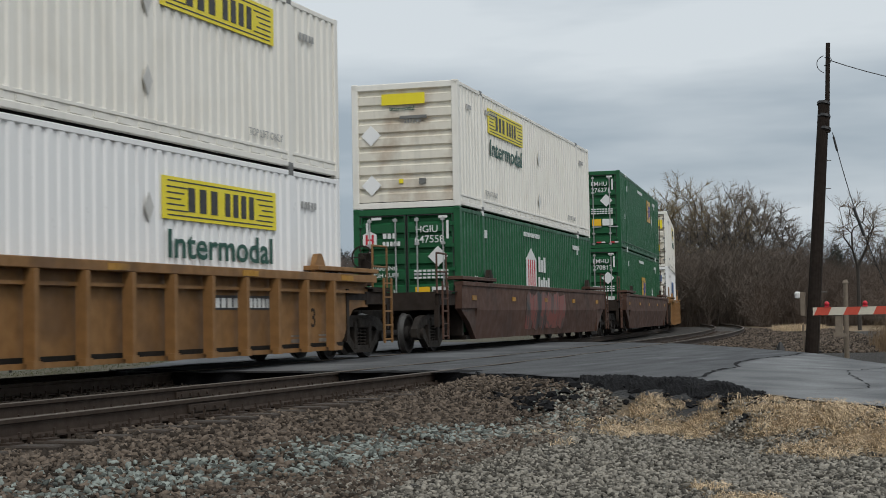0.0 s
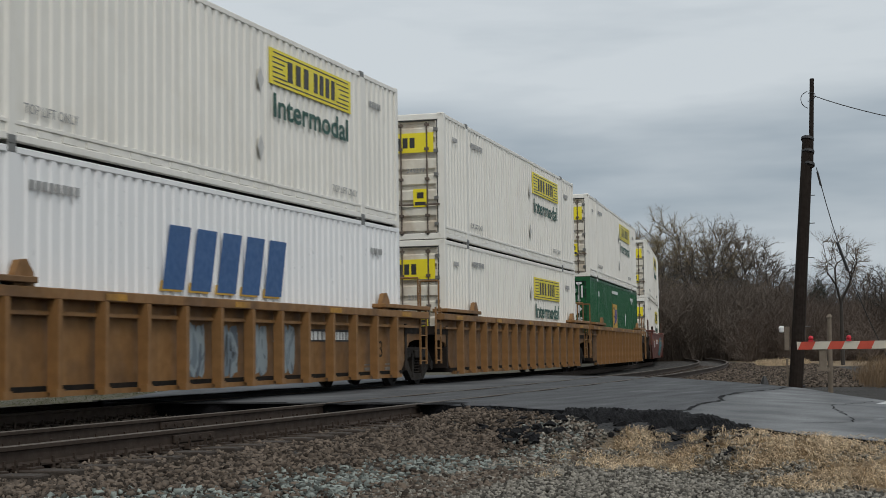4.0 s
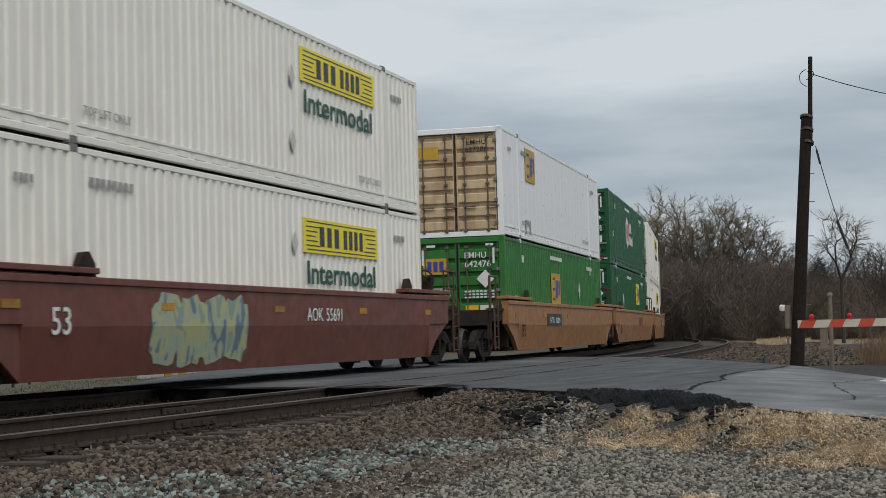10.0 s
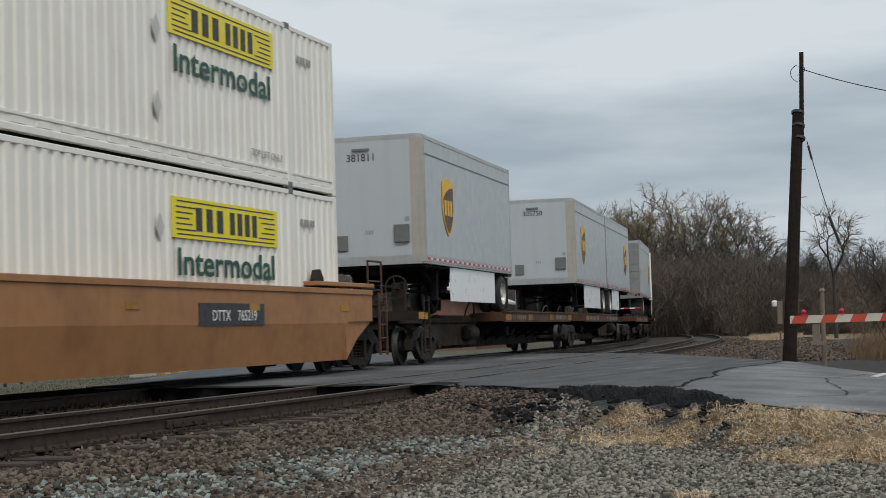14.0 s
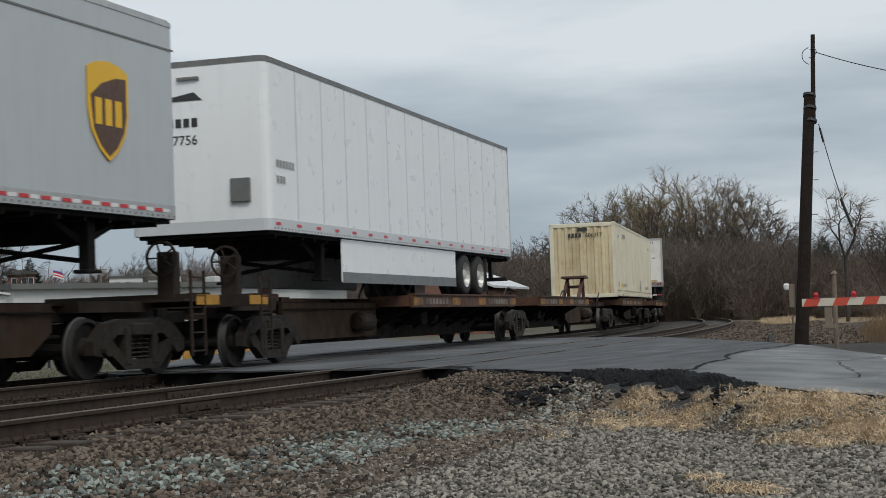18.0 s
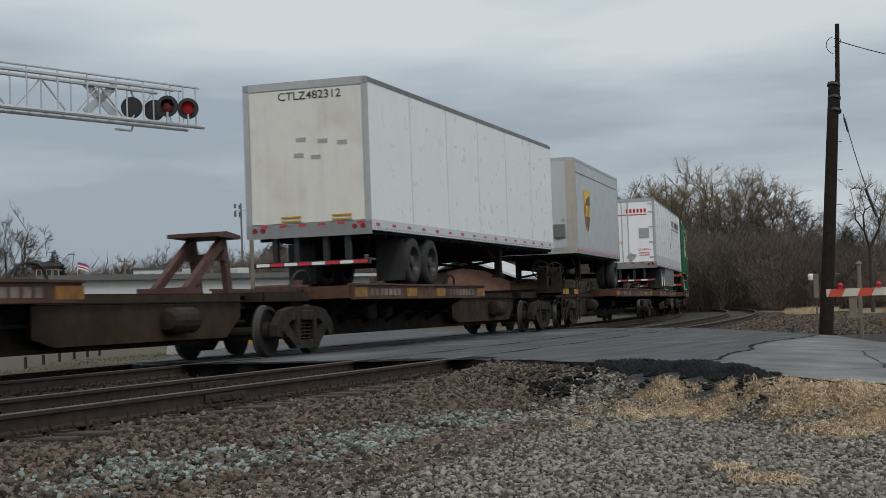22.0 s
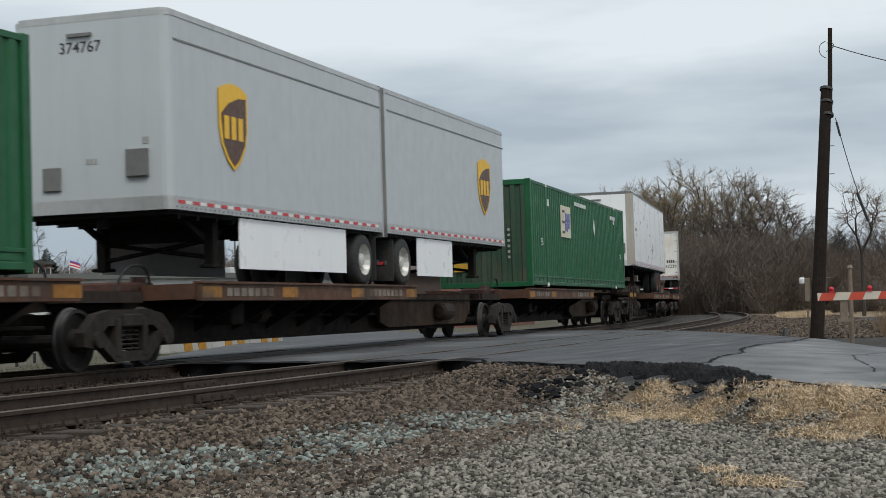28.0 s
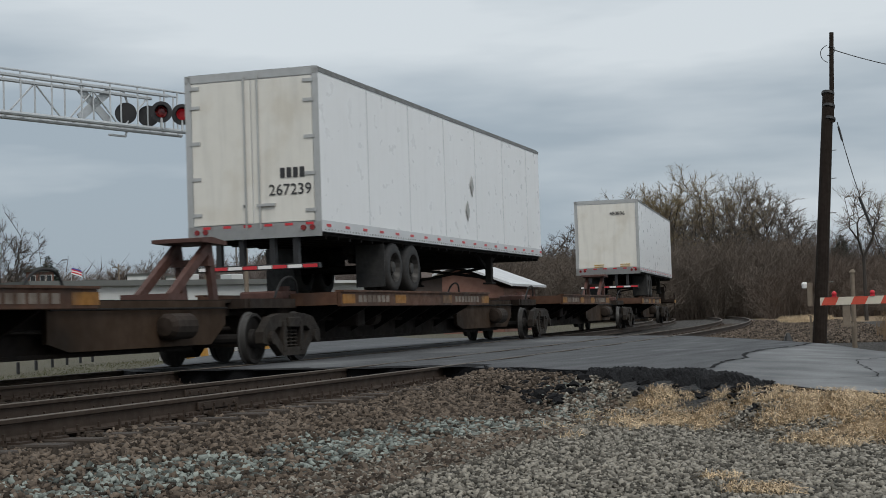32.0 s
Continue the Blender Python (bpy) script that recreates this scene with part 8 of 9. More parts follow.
def sprout(rnd, p, d, length, r, depth, style, wood, fine):
    """One bent limb with its side limbs; wood takes the thick pieces, fine the twigs."""
    spread, up, last = style
    pieces = (6, 5, 4, 3, 2)[min(depth, 4)]
    step = length / pieces
    for i in range(pieces):
        q = p + d * step
        r1 = r * (0.84 if depth < 3 else 0.75)
        if depth < 2:
            tube(wood[0], wood[1], p, q, r, r1, 6 if depth == 0 else 4)
        else:
            b = len(fine[0])
            side = d.cross(Vector((0.31, 0.52, 0.79)))
            side = side.normalized() if side.length > 0.05 else Vector((1, 0, 0))
            other = d.cross(side)
            end = 0.0 if (i == pieces - 1) else 0.75
            fine[0].extend([tuple(p + side * r), tuple(p - side * r * 0.5 + other * r * 0.87), tuple(p - side * r * 0.5 - other * r * 0.87)])
            if end:
                fine[0].extend([tuple(q + side * r1), tuple(q - side * r1 * 0.5 + other * r1 * 0.87), tuple(q - side * r1 * 0.5 - other * r1 * 0.87)])
                fine[1].extend([(b, b + 1, b + 4, b + 3), (b + 1, b + 2, b + 5, b + 4), (b + 2, b, b + 3, b + 5)])
            else:
                fine[0].append(tuple(q))
                fine[1].extend([(b, b + 1, b + 3), (b + 1, b + 2, b + 3), (b + 2, b, b + 3)])
        p, r = q, r1
        d = (d + Vector((rnd.gauss(0, 0.13), rnd.gauss(0, 0.13), rnd.gauss(0, 0.08) + up * 0.12))).normalized()
        if depth < last and (i > 0 or depth > 0):
            for k in range(2 if depth < 3 else 1 + (i % 2)):
                side = Vector((rnd.gauss(0, 1), rnd.gauss(0, 1), rnd.gauss(0, 0.6)))
                side = (side - d * side.dot(d)).normalized()
                a = rnd.uniform(0.7, 1.3) * spread
                dd = (d * math.cos(a) + side * math.sin(a)).normalized()
                if dd.z < -0.2:
                    dd.z = -0.1
                sprout(rnd, p, dd, length * rnd.uniform(0.34, 0.62) * (1.05 - 0.35 * i / pieces), max(r * rnd.uniform(0.55, 0.75), 0.016), depth + 1, style, wood, fine)


def bearing(deg, dist, z=0.0):
    a = radians(deg)
    return dist * math.cos(a), dist * math.sin(a), z


def scaled(x, y, z, rz, k):
    return pose(x, y, z, 0, 0, rz) @ Matrix.Diagonal((k, k, k, 1))


def twig(fine, p, d, length, r):
    """One tapering twig of three sides."""
    b = len(fine[0])
    side = d.cross(Vector((0.31, 0.52, 0.79)))
    side = side.normalized() if side.length > 0.05 else Vector((1, 0, 0))
    other = d.cross(side)
    fine[0].extend([tuple(p + side * r), tuple(p - side * r * 0.5 + other * r * 0.87), tuple(p - side * r * 0.5 - other * r * 0.87), tuple(p + d * length)])
    fine[1].extend([(b, b + 1, b + 3), (b + 1, b + 2, b + 3), (b + 2, b, b + 3)])


def dome_tree(seed, height, radius, low, mat, twig_mat, label, tips=150, girth=0.022, fork=0.20, spray=3, stout=1.0):
    """A leafless tree with a rounded crown: limbs grow to tips spread through a dome, each tip ends in sprays of twigs."""
    rnd = random.Random(seed)
    rng = np.random.RandomState(seed)
    ends = []
    while len(ends) < tips:
        v = rng.normal(0, 1, 3)
        v /= np.linalg.norm(v)
        k = rng.uniform(0.15, 1.0) ** 0.45
        lobe = 1.0 + 0.14 * math.sin(3 * math.atan2(v[1], v[0]) + seed) + 0.10 * math.sin(5 * v[2] + 2 * v[0] + seed)
        mid = (height + low) / 2
        q = np.array([v[0] * radius * k * lobe, v[1] * radius * k * lobe, mid + v[2] * (height - low) / 2 * k * lobe])
        if q[2] > low:
            ends.append(q)
    foot = np.array([0.0, 0.0, height * fork])
    ends.sort(key=lambda q: np.linalg.norm(q - foot))
    at, up, far = [np.array([0.0, 0.0, -0.4]), foot], [-1, 0], [0.0, 0.0]
    for q in ends:
        P = np.array(at[1:])
        d = np.linalg.norm(P - q, axis=1)
        over = np.maximum(0, P[:, 2] - q[2] + 0.3) * 1.5
        i = int(np.argmin(d + 0.50 * np.array(far[1:]) + over)) + 1
        a = at[i]
        n_seg = max(1, int(np.linalg.norm(q - a) / 0.75))
        wander = rng.normal(0, 0.055, 3) * np.linalg.norm(q - a)
        for k in range(1, n_seg + 1):
            f = k / n_seg
            c = a + (q - a) * f + wander * math.sin(math.pi * f) + np.array([0, 0, 0.05 * np.linalg.norm(q - a) * math.sin(math.pi * f)]) + rng.normal(0, 0.05, 3) * (k < n_seg)
            at.append(c)
            up.append(i if k == 1 else len(at) - 2)
            far.append(far[up[-1]] + np.linalg.norm(c - at[up[-1]]))
    load_ = [0] * len(at)
    kids = [0] * len(at)
    for i in range(len(at) - 1, 0, -1):
        if kids[i] == 0:
            load_[i] = 1
        load_[up[i]] += load_[i]
        kids[up[i]] += 1
    base = height * girth
    top_load = load_[1]

    def thick(i):
        return max(0.011, base * (load_[i] / top_load) ** 0.56)
    wood, fine = ([], []), ([], [])
    for i in range(1, len(at)):
        j = up[i]
        r0, r1 = (base * 1.35, base) if j == 0 else (min(thick(j), thick(i) * 1.3), thick(i))
        tube(wood[0], wood[1], Vector(at[j]), Vector(at[i]), r0, r1, 7 if load_[i] > 30 else 4)
        if load_[i] > 5 or j == 0:
            continue
        along = Vector(at[i] - at[j]).normalized()
        out = Vector((at[i][0], at[i][1], (at[i][2] - (height + low) / 2) * 0.8)).normalized()
        for k in range(spray if kids[i] else spray + 3):
            d = (along * 0.45 + out * 0.75 + Vector((rnd.gauss(0, 0.6), rnd.gauss(0, 0.6), rnd.gauss(0.0, 0.5)))).normalized()
            ln = rnd.uniform(0.45, 1.05)
            p = Vector(at[j]).lerp(Vector(at[i]), rnd.random())
            twig(fine, p, d, ln, 0.015 * stout)
            for m in range(3):
                e = (d + Vector((rnd.gauss(0, 0.5), rnd.gauss(0, 0.5), rnd.gauss(0.05, 0.4)))).normalized()
                twig(fine, p + d * ln * rnd.uniform(0.25, 0.8), e, ln * rnd.uniform(0.4, 0.7), 0.012 * stout)
    tree = thing("bare_tree", label, "tree", "bare trees")
    for nm, (vv, ff), mm in (("trunk", wood, mat), ("crown", fine, twig_mat)):
        me = bpy.data.meshes.new(nm)
        me.from_pydata(vv, [], ff)
        me.materials.append(mm)
        me.shade_smooth()
        hang(nm, me, tree)
    return tree


def build_trees():
    rnd = random.Random(21)
    protos = [
        dome_tree(3, 13.6, 6.0, 3.8, BARK, WILLOW, "tall bare round-crowned tree with yellowish twigs", 420, spray=6),
        dome_tree(5, 13.2, 5.6, 3.8, BARK, TWIG_PALE, "tall bare grey-brown tree with a domed crown", 400, spray=6),
        dome_tree(8, 11.0, 4.6, 3.0, BARK, TWIG, "broad bare brown tree beyond the tracks", 150, stout=1.5),
        dome_tree(13, 9.0, 2.6, 2.6, BARK, BRUSH_RED, "slender bare reddish-brown tree", 90, stout=1.4),
    ]
    # bearing, distance, kind, size
    spots = [(14.95, 148, 0, 1.02), (14.2, 158, 2, 1.20), (15.5, 160, 2, 1.24), (13.0, 155, 2, 1.14), (16.6, 162, 2, 1.20), (12.3, 152, 2, 1.02), (13.2, 146, 1, 0.99), (16.2, 152, 0, 0.95), (17.2, 158, 1, 1.01), (18.2, 160, 2, 1.06), (19.2, 164, 2, 1.0), (12.1, 141, 2, 0.94), (14.1, 142, 2, 0.92), (15.6, 140, 2, 0.88), (11.7, 134, 3, 0.86), (11.0, 126, 3, 0.82), (10.4, 130, 2, 0.66), (8.2, 122, 2, 0.68), (7.7, 116, 3, 0.80), (7.0, 112, 2, 0.64), (6.2, 110, 3, 0.80), (20.2, 166, 3, 1.1), (24.7, 130, 2, 0.80), (25.6, 134, 3, 0.76), (23.5, 136, 2, 0.80), (22.4, 142, 3, 0.85), (21.2, 148, 3, 0.9), (26.3, 150, 3, 0.80), (40.2, 150, 2, 0.98), (40.9, 146, 2, 1.05), (32.85, 330, 2, 1.50), (33.5, 335, 2, 1.52), (34.6, 335, 2, 1.50), (35.2, 330, 2, 1.45), (36.35, 330, 3, 1.80), (31.6, 335, 2, 1.48), (30.9, 330, 2, 1.42), (29.9, 332, 2, 1.38), (28.8, 330, 2, 1.40), (27.9, 332, 2, 1.34), (26.8, 330, 2, 1.45), (26.2, 335, 2, 1.4), (25.2, 338, 2, 1.4)]
    used = {}
    for i, (b, dist, k, size) in enumerate(spots):
        x, y, _ = bearing(b, dist)
        m = scaled(x, y, -0.3, rnd.uniform(0, 360), size / used.get(k, 1.0))
        if k not in used:
            used[k] = size
            protos[k].matrix_basis = m
        else:
            copy_thing(protos[k], m)
    thin = dome_tree(31, 7.5, 1.45, 4.6, BARK, TWIG_PALE, "slim bare tree beside the crossing", 46, 0.013, 0.46, 3)
    x, y, _ = bearing(8.98, 86)
    thin.matrix_basis = pose(x, y, -0.3, 0, 0, 40)


build_trees()


def conifer(seed, height):
    rnd = random.Random(seed)
    t = thing("conifer", "dark green conifer far behind the buildings", "tree", "conifers")
    bm = bmesh.new()
    rod(bm, (0, 0, -0.5), (0, 0, height), height * 0.02, 0.02, 6)
    part("trunk", bm, BARK, t)
    v, f = [], []
    lobes = [(rnd.uniform(0, 6.28), rnd.uniform(0.75, 1.25)) for k in range(5)]
    for k in range(1100):
        h = height * (0.08 + 0.91 * rnd.random() ** 0.9)
        a = rnd.uniform(0, 2 * math.pi)
        lobe = sum(w * math.cos(a * (i + 1) + p + h) for i, (p, w) in enumerate(lobes)) / 5
        reach = ((height - h) ** 0.7 * 0.62 + 0.25) * rnd.uniform(0.3, 1.12) * (1 + 0.45 * lobe)
        c = Vector((math.cos(a) * reach, math.sin(a) * reach, h + reach * rnd.uniform(-0.28, 0.22)))
        p = Vector((0, 0, h)).lerp(c, 0.35)
        side = Vector((-math.sin(a), math.cos(a), 0)) * reach * rnd.uniform(0.10, 0.22)
        b = len(v)
        mid = p.lerp(c, 0.65) - Vector((0, 0, reach * 0.05))
        v += [tuple(p), tuple(mid + side), tuple(c), tuple(mid - side), tuple(mid - Vector((0, 0, reach * 0.16)))]
        f += [(b, b + 1, b + 2, b + 3), (b, b + 1, b + 4), (b + 1, b + 2, b + 4), (b + 2, b + 3, b + 4)]
    me = bpy.data.meshes.new("crown")
    me.from_pydata(v, [], f)
    me.materials.append(CONIFER)
    hang("crown", me, t)
    return t


def build_conifers():
    rnd = random.Random(5)
    c1 = conifer(1, 15)
    c1.matrix_basis = scaled(*bearing(30.8, 352), 0, 1.36)
    for b, d, k in ((30.45, 355, 1.12), (31.2, 350, 1.10), (29.95, 352, 1.30), (29.4, 350, 1.27), (29.1, 354, 1.14), (28.78, 355, 1.18), (28.08, 352, 1.20), (27.8, 358, 1.16), (27.2, 358, 1.14), (38.9, 150, 0.52), (38.65, 156, 0.40), (9.75, 128, 0.42), (9.95, 130, 0.36), (34.75, 352, 0.98), (37.4, 350, 0.80)):
        copy_thing(c1, scaled(*bearing(b, d), rnd.uniform(0, 360), k / 1.36))


build_conifers()


def thicket(name, label, spots, mat, count, seed, height, category="brush", lean=0.25, width=0.012, twigs=2, short=0.65):
    """A mass of upright bare stems with side twigs, standing in the given patches (x, y, radius x, radius y)."""
    rng = np.random.RandomState(seed)
    V, F = [], []
    total = sum(s[2] * s[3] for s in spots)
    for x0, y0, rx, ry in spots:
        m = int(count * rx * ry / total)
        a, r = rng.uniform(0, 2 * np.pi, m), np.sqrt(rng.uniform(0, 1, m))
        px, py = x0 + rx * r * np.cos(a), y0 + ry * r * np.sin(a)
        clump = 0.86 + 0.14 * np.sin(px * 6.1 / height + 1.7 * np.sin(py * 4.3 / height)) * np.cos(py * 5.2 / height + seed)
        h = height * clump * rng.uniform(0.72, 1.08, m) * (1 - short * rng.uniform(0, 1, m) ** 1.5) * (1 - 0.2 * r)
        lx, ly = rng.normal(0, lean, m) * h * 0.4, rng.normal(0, lean, m) * h * 0.4
        w = width * (0.6 + 0.8 * rng.uniform(0, 1, m))
        t = rng.uniform(0, np.pi, m)
        gz = ground_height(px, py) - 0.1
        for i in range(m):
            b = len(V)
            cx, cy = math.cos(t[i]) * w[i], math.sin(t[i]) * w[i]
            top = (px[i] + lx[i], py[i] + ly[i], gz[i] + h[i])
            V += [(px[i] - cx, py[i] - cy, gz[i]), (px[i] + cx, py[i] + cy, gz[i]), (px[i] + cy, py[i] - cx, gz[i]), top]
            F += [(b, b + 1, b + 3), (b + 1, b + 2, b + 3), (b + 2, b, b + 3)]
            for k in range(twigs):
                q = 0.3 + 0.62 * ((i * 7 + k * 3) % 10) / 10
                sx, sy = px[i] + lx[i] * q, py[i] + ly[i] * q
                sz = gz[i] + h[i] * q
                ang = t[i] * 2 + k * 2.4
                reach = h[i] * 0.22
                b2 = len(V)
                V += [(sx - cx * 0.5, sy - cy * 0.5, sz), (sx + cx * 0.5, sy + cy * 0.5, sz + w[i]), (sx + reach * math.cos(ang), sy + reach * math.sin(ang), sz + h[i] * 0.22)]
                F.append((b2, b2 + 1, b2 + 2))
    me = bpy.data.meshes.new(name)
    me.from_pydata(V, [], F)
    me.materials.append(mat)
    return tagged(new(name, me), label, category, kind="stuff")


def arc_patches(b0, b1, dist, depth, step, n_patch=None):
    out = []
    b = b0
    while b <= b1:
        x, y, _ = bearing(b, dist)
        r = dist * radians(step) * 0.75
        out.append((x, y, max(r, depth), max(r, depth)))
        b += step
    return out


def shrubbery(name, label, spots, height, mat, seed, kinds=4, last=3):
    """Many bare branching shrubs over the given bearings: (bearing, distance) pairs."""
    rng = np.random.RandomState(seed)
    protos = []
    for k in range(kinds):
        rnd = random.Random(seed * 10 + k)
        wood, fine = ([], []), ([], [])
        for i in range(5):
            a, tilt = rnd.uniform(0, 6.28), rnd.uniform(0.05, 0.6)
            d = Vector((math.cos(a) * math.sin(tilt), math.sin(a) * math.sin(tilt), math.cos(tilt)))
            sprout(rnd, Vector((math.cos(a) * 0.2, math.sin(a) * 0.2, -0.2)), d, rnd.uniform(3.0, 5.0), 0.034, 1, (0.75, 0.45, last), wood, fine)
        nw = len(wood[0])
        V = np.array(wood[0] + fine[0], float)
        V *= 1.0 / V[:, 2].max()
        protos.append((V, wood[1] + [tuple(x + nw for x in f) for f in fine[1]]))
    vs, fs, base = [], [], 0
    for b, dist in spots:
        V, F = protos[rng.randint(kinds)]
        x, y, _ = bearing(b, dist)
        h = height * rng.uniform(0.65, 1.1)
        t = rng.uniform(0, 6.28)
        wide = h * rng.uniform(0.9, 1.3)
        P = np.stack([x + wide * (V[:, 0] * math.cos(t) - V[:, 1] * math.sin(t)), y + wide * (V[:, 0] * math.sin(t) + V[:, 1] * math.cos(t)), -0.4 + h * V[:, 2]], -1)
        vs.append(P)
        fs += [tuple(i + base for i in f) for f in F]
        base += len(V)
    me = bpy.data.meshes.new(name)
    me.from_pydata(np.concatenate(vs).tolist(), [], fs)
    me.materials.append(mat)
    return tagged(new(name, me), label, "brush", kind="stuff")


def scattered(b0, b1, d0, d1, count, seed):
    rnd = random.Random(seed)
    return [(b0 + (b1 - b0) * (k + rnd.random()) / count, rnd.uniform(d0, d1)) for k in range(count)]


shrubbery("bare_shrubs", "dense bare brown shrubs at the edge of the wood", scattered(11.0, 22.0, 118, 138, 34, 1), 7.2, BRUSH, 2)
shrubbery("bare_shrubs", "bare reddish-brown shrubs in front of the wood", scattered(4.5, 12.6, 100, 120, 24, 2), 5.0, BRUSH_RED, 3)
shrubbery("bare_shrubs", "tall bare shrubs deep in the wood", scattered(5.0, 20.0, 140, 160, 120, 3), 8.0, TWIG, 4, last=2)
thicket("woodland_brush", "dense bare brown undergrowth at the edge of the wood", arc_patches(11.2, 15.6, 126, 4, 0.8), BRUSH, 20000, 3, 8.0, width=0.017, lean=0.75, twigs=4)
thicket("woodland_brush", "lower bare undergrowth at the edge of the wood", arc_patches(4.2, 11.0, 118, 4, 0.8), BRUSH_RED, 17000, 13, 6.2, width=0.017, lean=0.75, twigs=4)
thicket("woodland_brush", "tangle of bare dark stems behind the curve", arc_patches(15.4, 22.0, 138, 4, 0.8), BRUSH, 18000, 4, 8.2, width=0.018, lean=0.75, twigs=4)
thicket("dark_wood", "far dark bare woodland", arc_patches(4.0, 22.5, 168, 7, 1.2), BRUSH, 16000, 6, 9.6, width=0.05, lean=0.6, twigs=3)
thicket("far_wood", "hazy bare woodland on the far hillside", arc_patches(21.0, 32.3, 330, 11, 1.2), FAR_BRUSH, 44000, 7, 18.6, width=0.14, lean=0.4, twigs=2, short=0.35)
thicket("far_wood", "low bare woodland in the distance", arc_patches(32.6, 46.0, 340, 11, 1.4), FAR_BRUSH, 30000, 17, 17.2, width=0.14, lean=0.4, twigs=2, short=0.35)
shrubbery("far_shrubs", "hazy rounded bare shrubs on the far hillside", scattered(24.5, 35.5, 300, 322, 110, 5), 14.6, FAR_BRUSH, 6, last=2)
thicket("tall_reeds", "tall dry brown reeds behind the crossing gate", [(39.5, 4.2, 3.0, 1.6), (37.5, 2.6, 1.5, 1.6), (44, 4.6, 4, 2.0), (50, 3.5, 6, 3)], REED, 9000, 8, 1.35, "reeds", 0.2, 0.008)
thicket("verge_grass", "short mossy winter grass beyond the far track", [(29, 23.4, 4, 1.5), (34, 24.2, 5, 1.5), (26, 22.4, 4, 1.3), (39, 25.4, 4, 1.2)], MOSS, 12000, 19, 0.20, "grass", 0.9, 0.010)
thicket("dry_grass", "strip of dry straw-coloured grass by the curve", [(90, 17.6, 5, 1.3), (84, 16.6, 4, 1.0)], STRAW, 7000, 9, 0.6, "grass", 0.5, 0.012)


def straw_tufts():
    rng = np.random.RandomState(11)
    V, F = [], []
    clumps = [(rng.uniform(10.8, 18), rng.uniform(0.8, 5.4)) for k in range(900)]
    clumps = [c for c in clumps if in_patch(np.array([c[0]]), np.array([c[1]]), STRAW_PATCH, 0.9)[0] * (0.85 + 0.5 * float(lumps(np.array(c[0]), np.array(c[1]), 3.1))) > rng.uniform(0.05, 0.75)]
    clumps += [(rng.uniform(15.2, 16.8), rng.uniform(4.9, 5.4)) for k in range(14)] + [(rng.uniform(10.7, 11.7), rng.uniform(2.2, 3.1)) for k in range(9)] + [(16.6, 5.4), (16.4, 5.7), (15.0, 5.6), (14.4, 5.2)]
    spots = [(c[0], c[1], rng.uniform(0.10, 0.34), rng.uniform(0.08, 0.22), int(rng.uniform(45, 120))) for c in clumps]
    for x0, y0, rx, ry, m in spots:
        a, r = rng.uniform(0, 2 * np.pi, m), np.sqrt(rng.uniform(0, 1, m))
        px, py = x0 + rx * r * np.cos(a), y0 + ry * r * np.sin(a)
        gz = ground_height(px, py)
        ang, ln, hh = rng.uniform(0, 2 * np.pi, m), rng.uniform(0.05, 0.16, m), rng.uniform(0.005, 0.075, m)
        for i in range(m):
            c, s = math.cos(ang[i]), math.sin(ang[i])
            w = 0.0026
            b = len(V)
            V += [(px[i] - s * w, py[i] + c * w, gz[i]), (px[i] + s * w, py[i] - c * w, gz[i]), (px[i] + c * ln[i] * 0.5 + s * w, py[i] + s * ln[i] * 0.5 - c * w, gz[i] + hh[i]), (px[i] + c * ln[i] * 0.5 - s * w, py[i] + s * ln[i] * 0.5 + c * w, gz[i] + hh[i] + 0.004), (px[i] + c * ln[i], py[i] + s * ln[i], gz[i] + hh[i] * 0.7)]
            F += [(b, b + 1, b + 2, b + 3), (b + 3, b + 2, b + 4)]
    me = bpy.data.meshes.new("straw")
    me.from_pydata(V, [], F)
    me.materials.append(STRAW)
    tagged(new("straw", me), "matted dry straw-coloured grass on the gravel", "grass", kind="stuff")


straw_tufts()


# ---------------------------------------------------------------- buildings beyond the tracks
B_WHITE = material("off_white_siding", (0.52, 0.53, 0.52), 0.6, grain=1, amount=0.2, dark=0.7, streak=0.15)
B_GREY = material("grey_green_roofing", (0.085, 0.088, 0.082), 0.9, grain=1, amount=0.3, dark=0.6)
B_BROWN = material("brown_shingle_roof", (0.085, 0.060, 0.048), 0.85, grain=3, amount=0.4, dark=0.6, bump=0.3)
B_WALL = material("dark_brown_wood_wall", (0.07, 0.05, 0.042), 0.8, grain=2, amount=0.3, dark=0.6)
B_BRICK = material("red_brown_brick_wall", (0.19, 0.095, 0.07), 0.8, grain=4, amount=0.35, dark=0.6)
B_METAL = material("white_metal_roof", (0.52, 0.53, 0.54), 0.45, grain=1, amount=0.12, dark=0.8)
B_GLASS = material("dark_window_glass", (0.03, 0.035, 0.04), 0.15, grain=1, amount=0.1)
LOT = material("pale_worn_lot", (0.46, 0.455, 0.44), 0.85, grain=0.8, amount=0.3, dark=0.6, stain=(0.24, 0.235, 0.225), stain_amount=0.5)
CONCRETE = material("pale_concrete", (0.42, 0.41, 0.39), 0.8, grain=3, amount=0.3, dark=0.7, bump=0.2)


def oriented(b0, d0, b1, d1):
    """Pose with x from one bearing and distance to another, and the length between them."""
    p, q = Vector(bearing(b0, d0)), Vector(bearing(b1, d1))
    d = q - p
    return pose(p.x, p.y, -0.45, 0, 0, math.degrees(math.atan2(d.y, d.x))), d.length


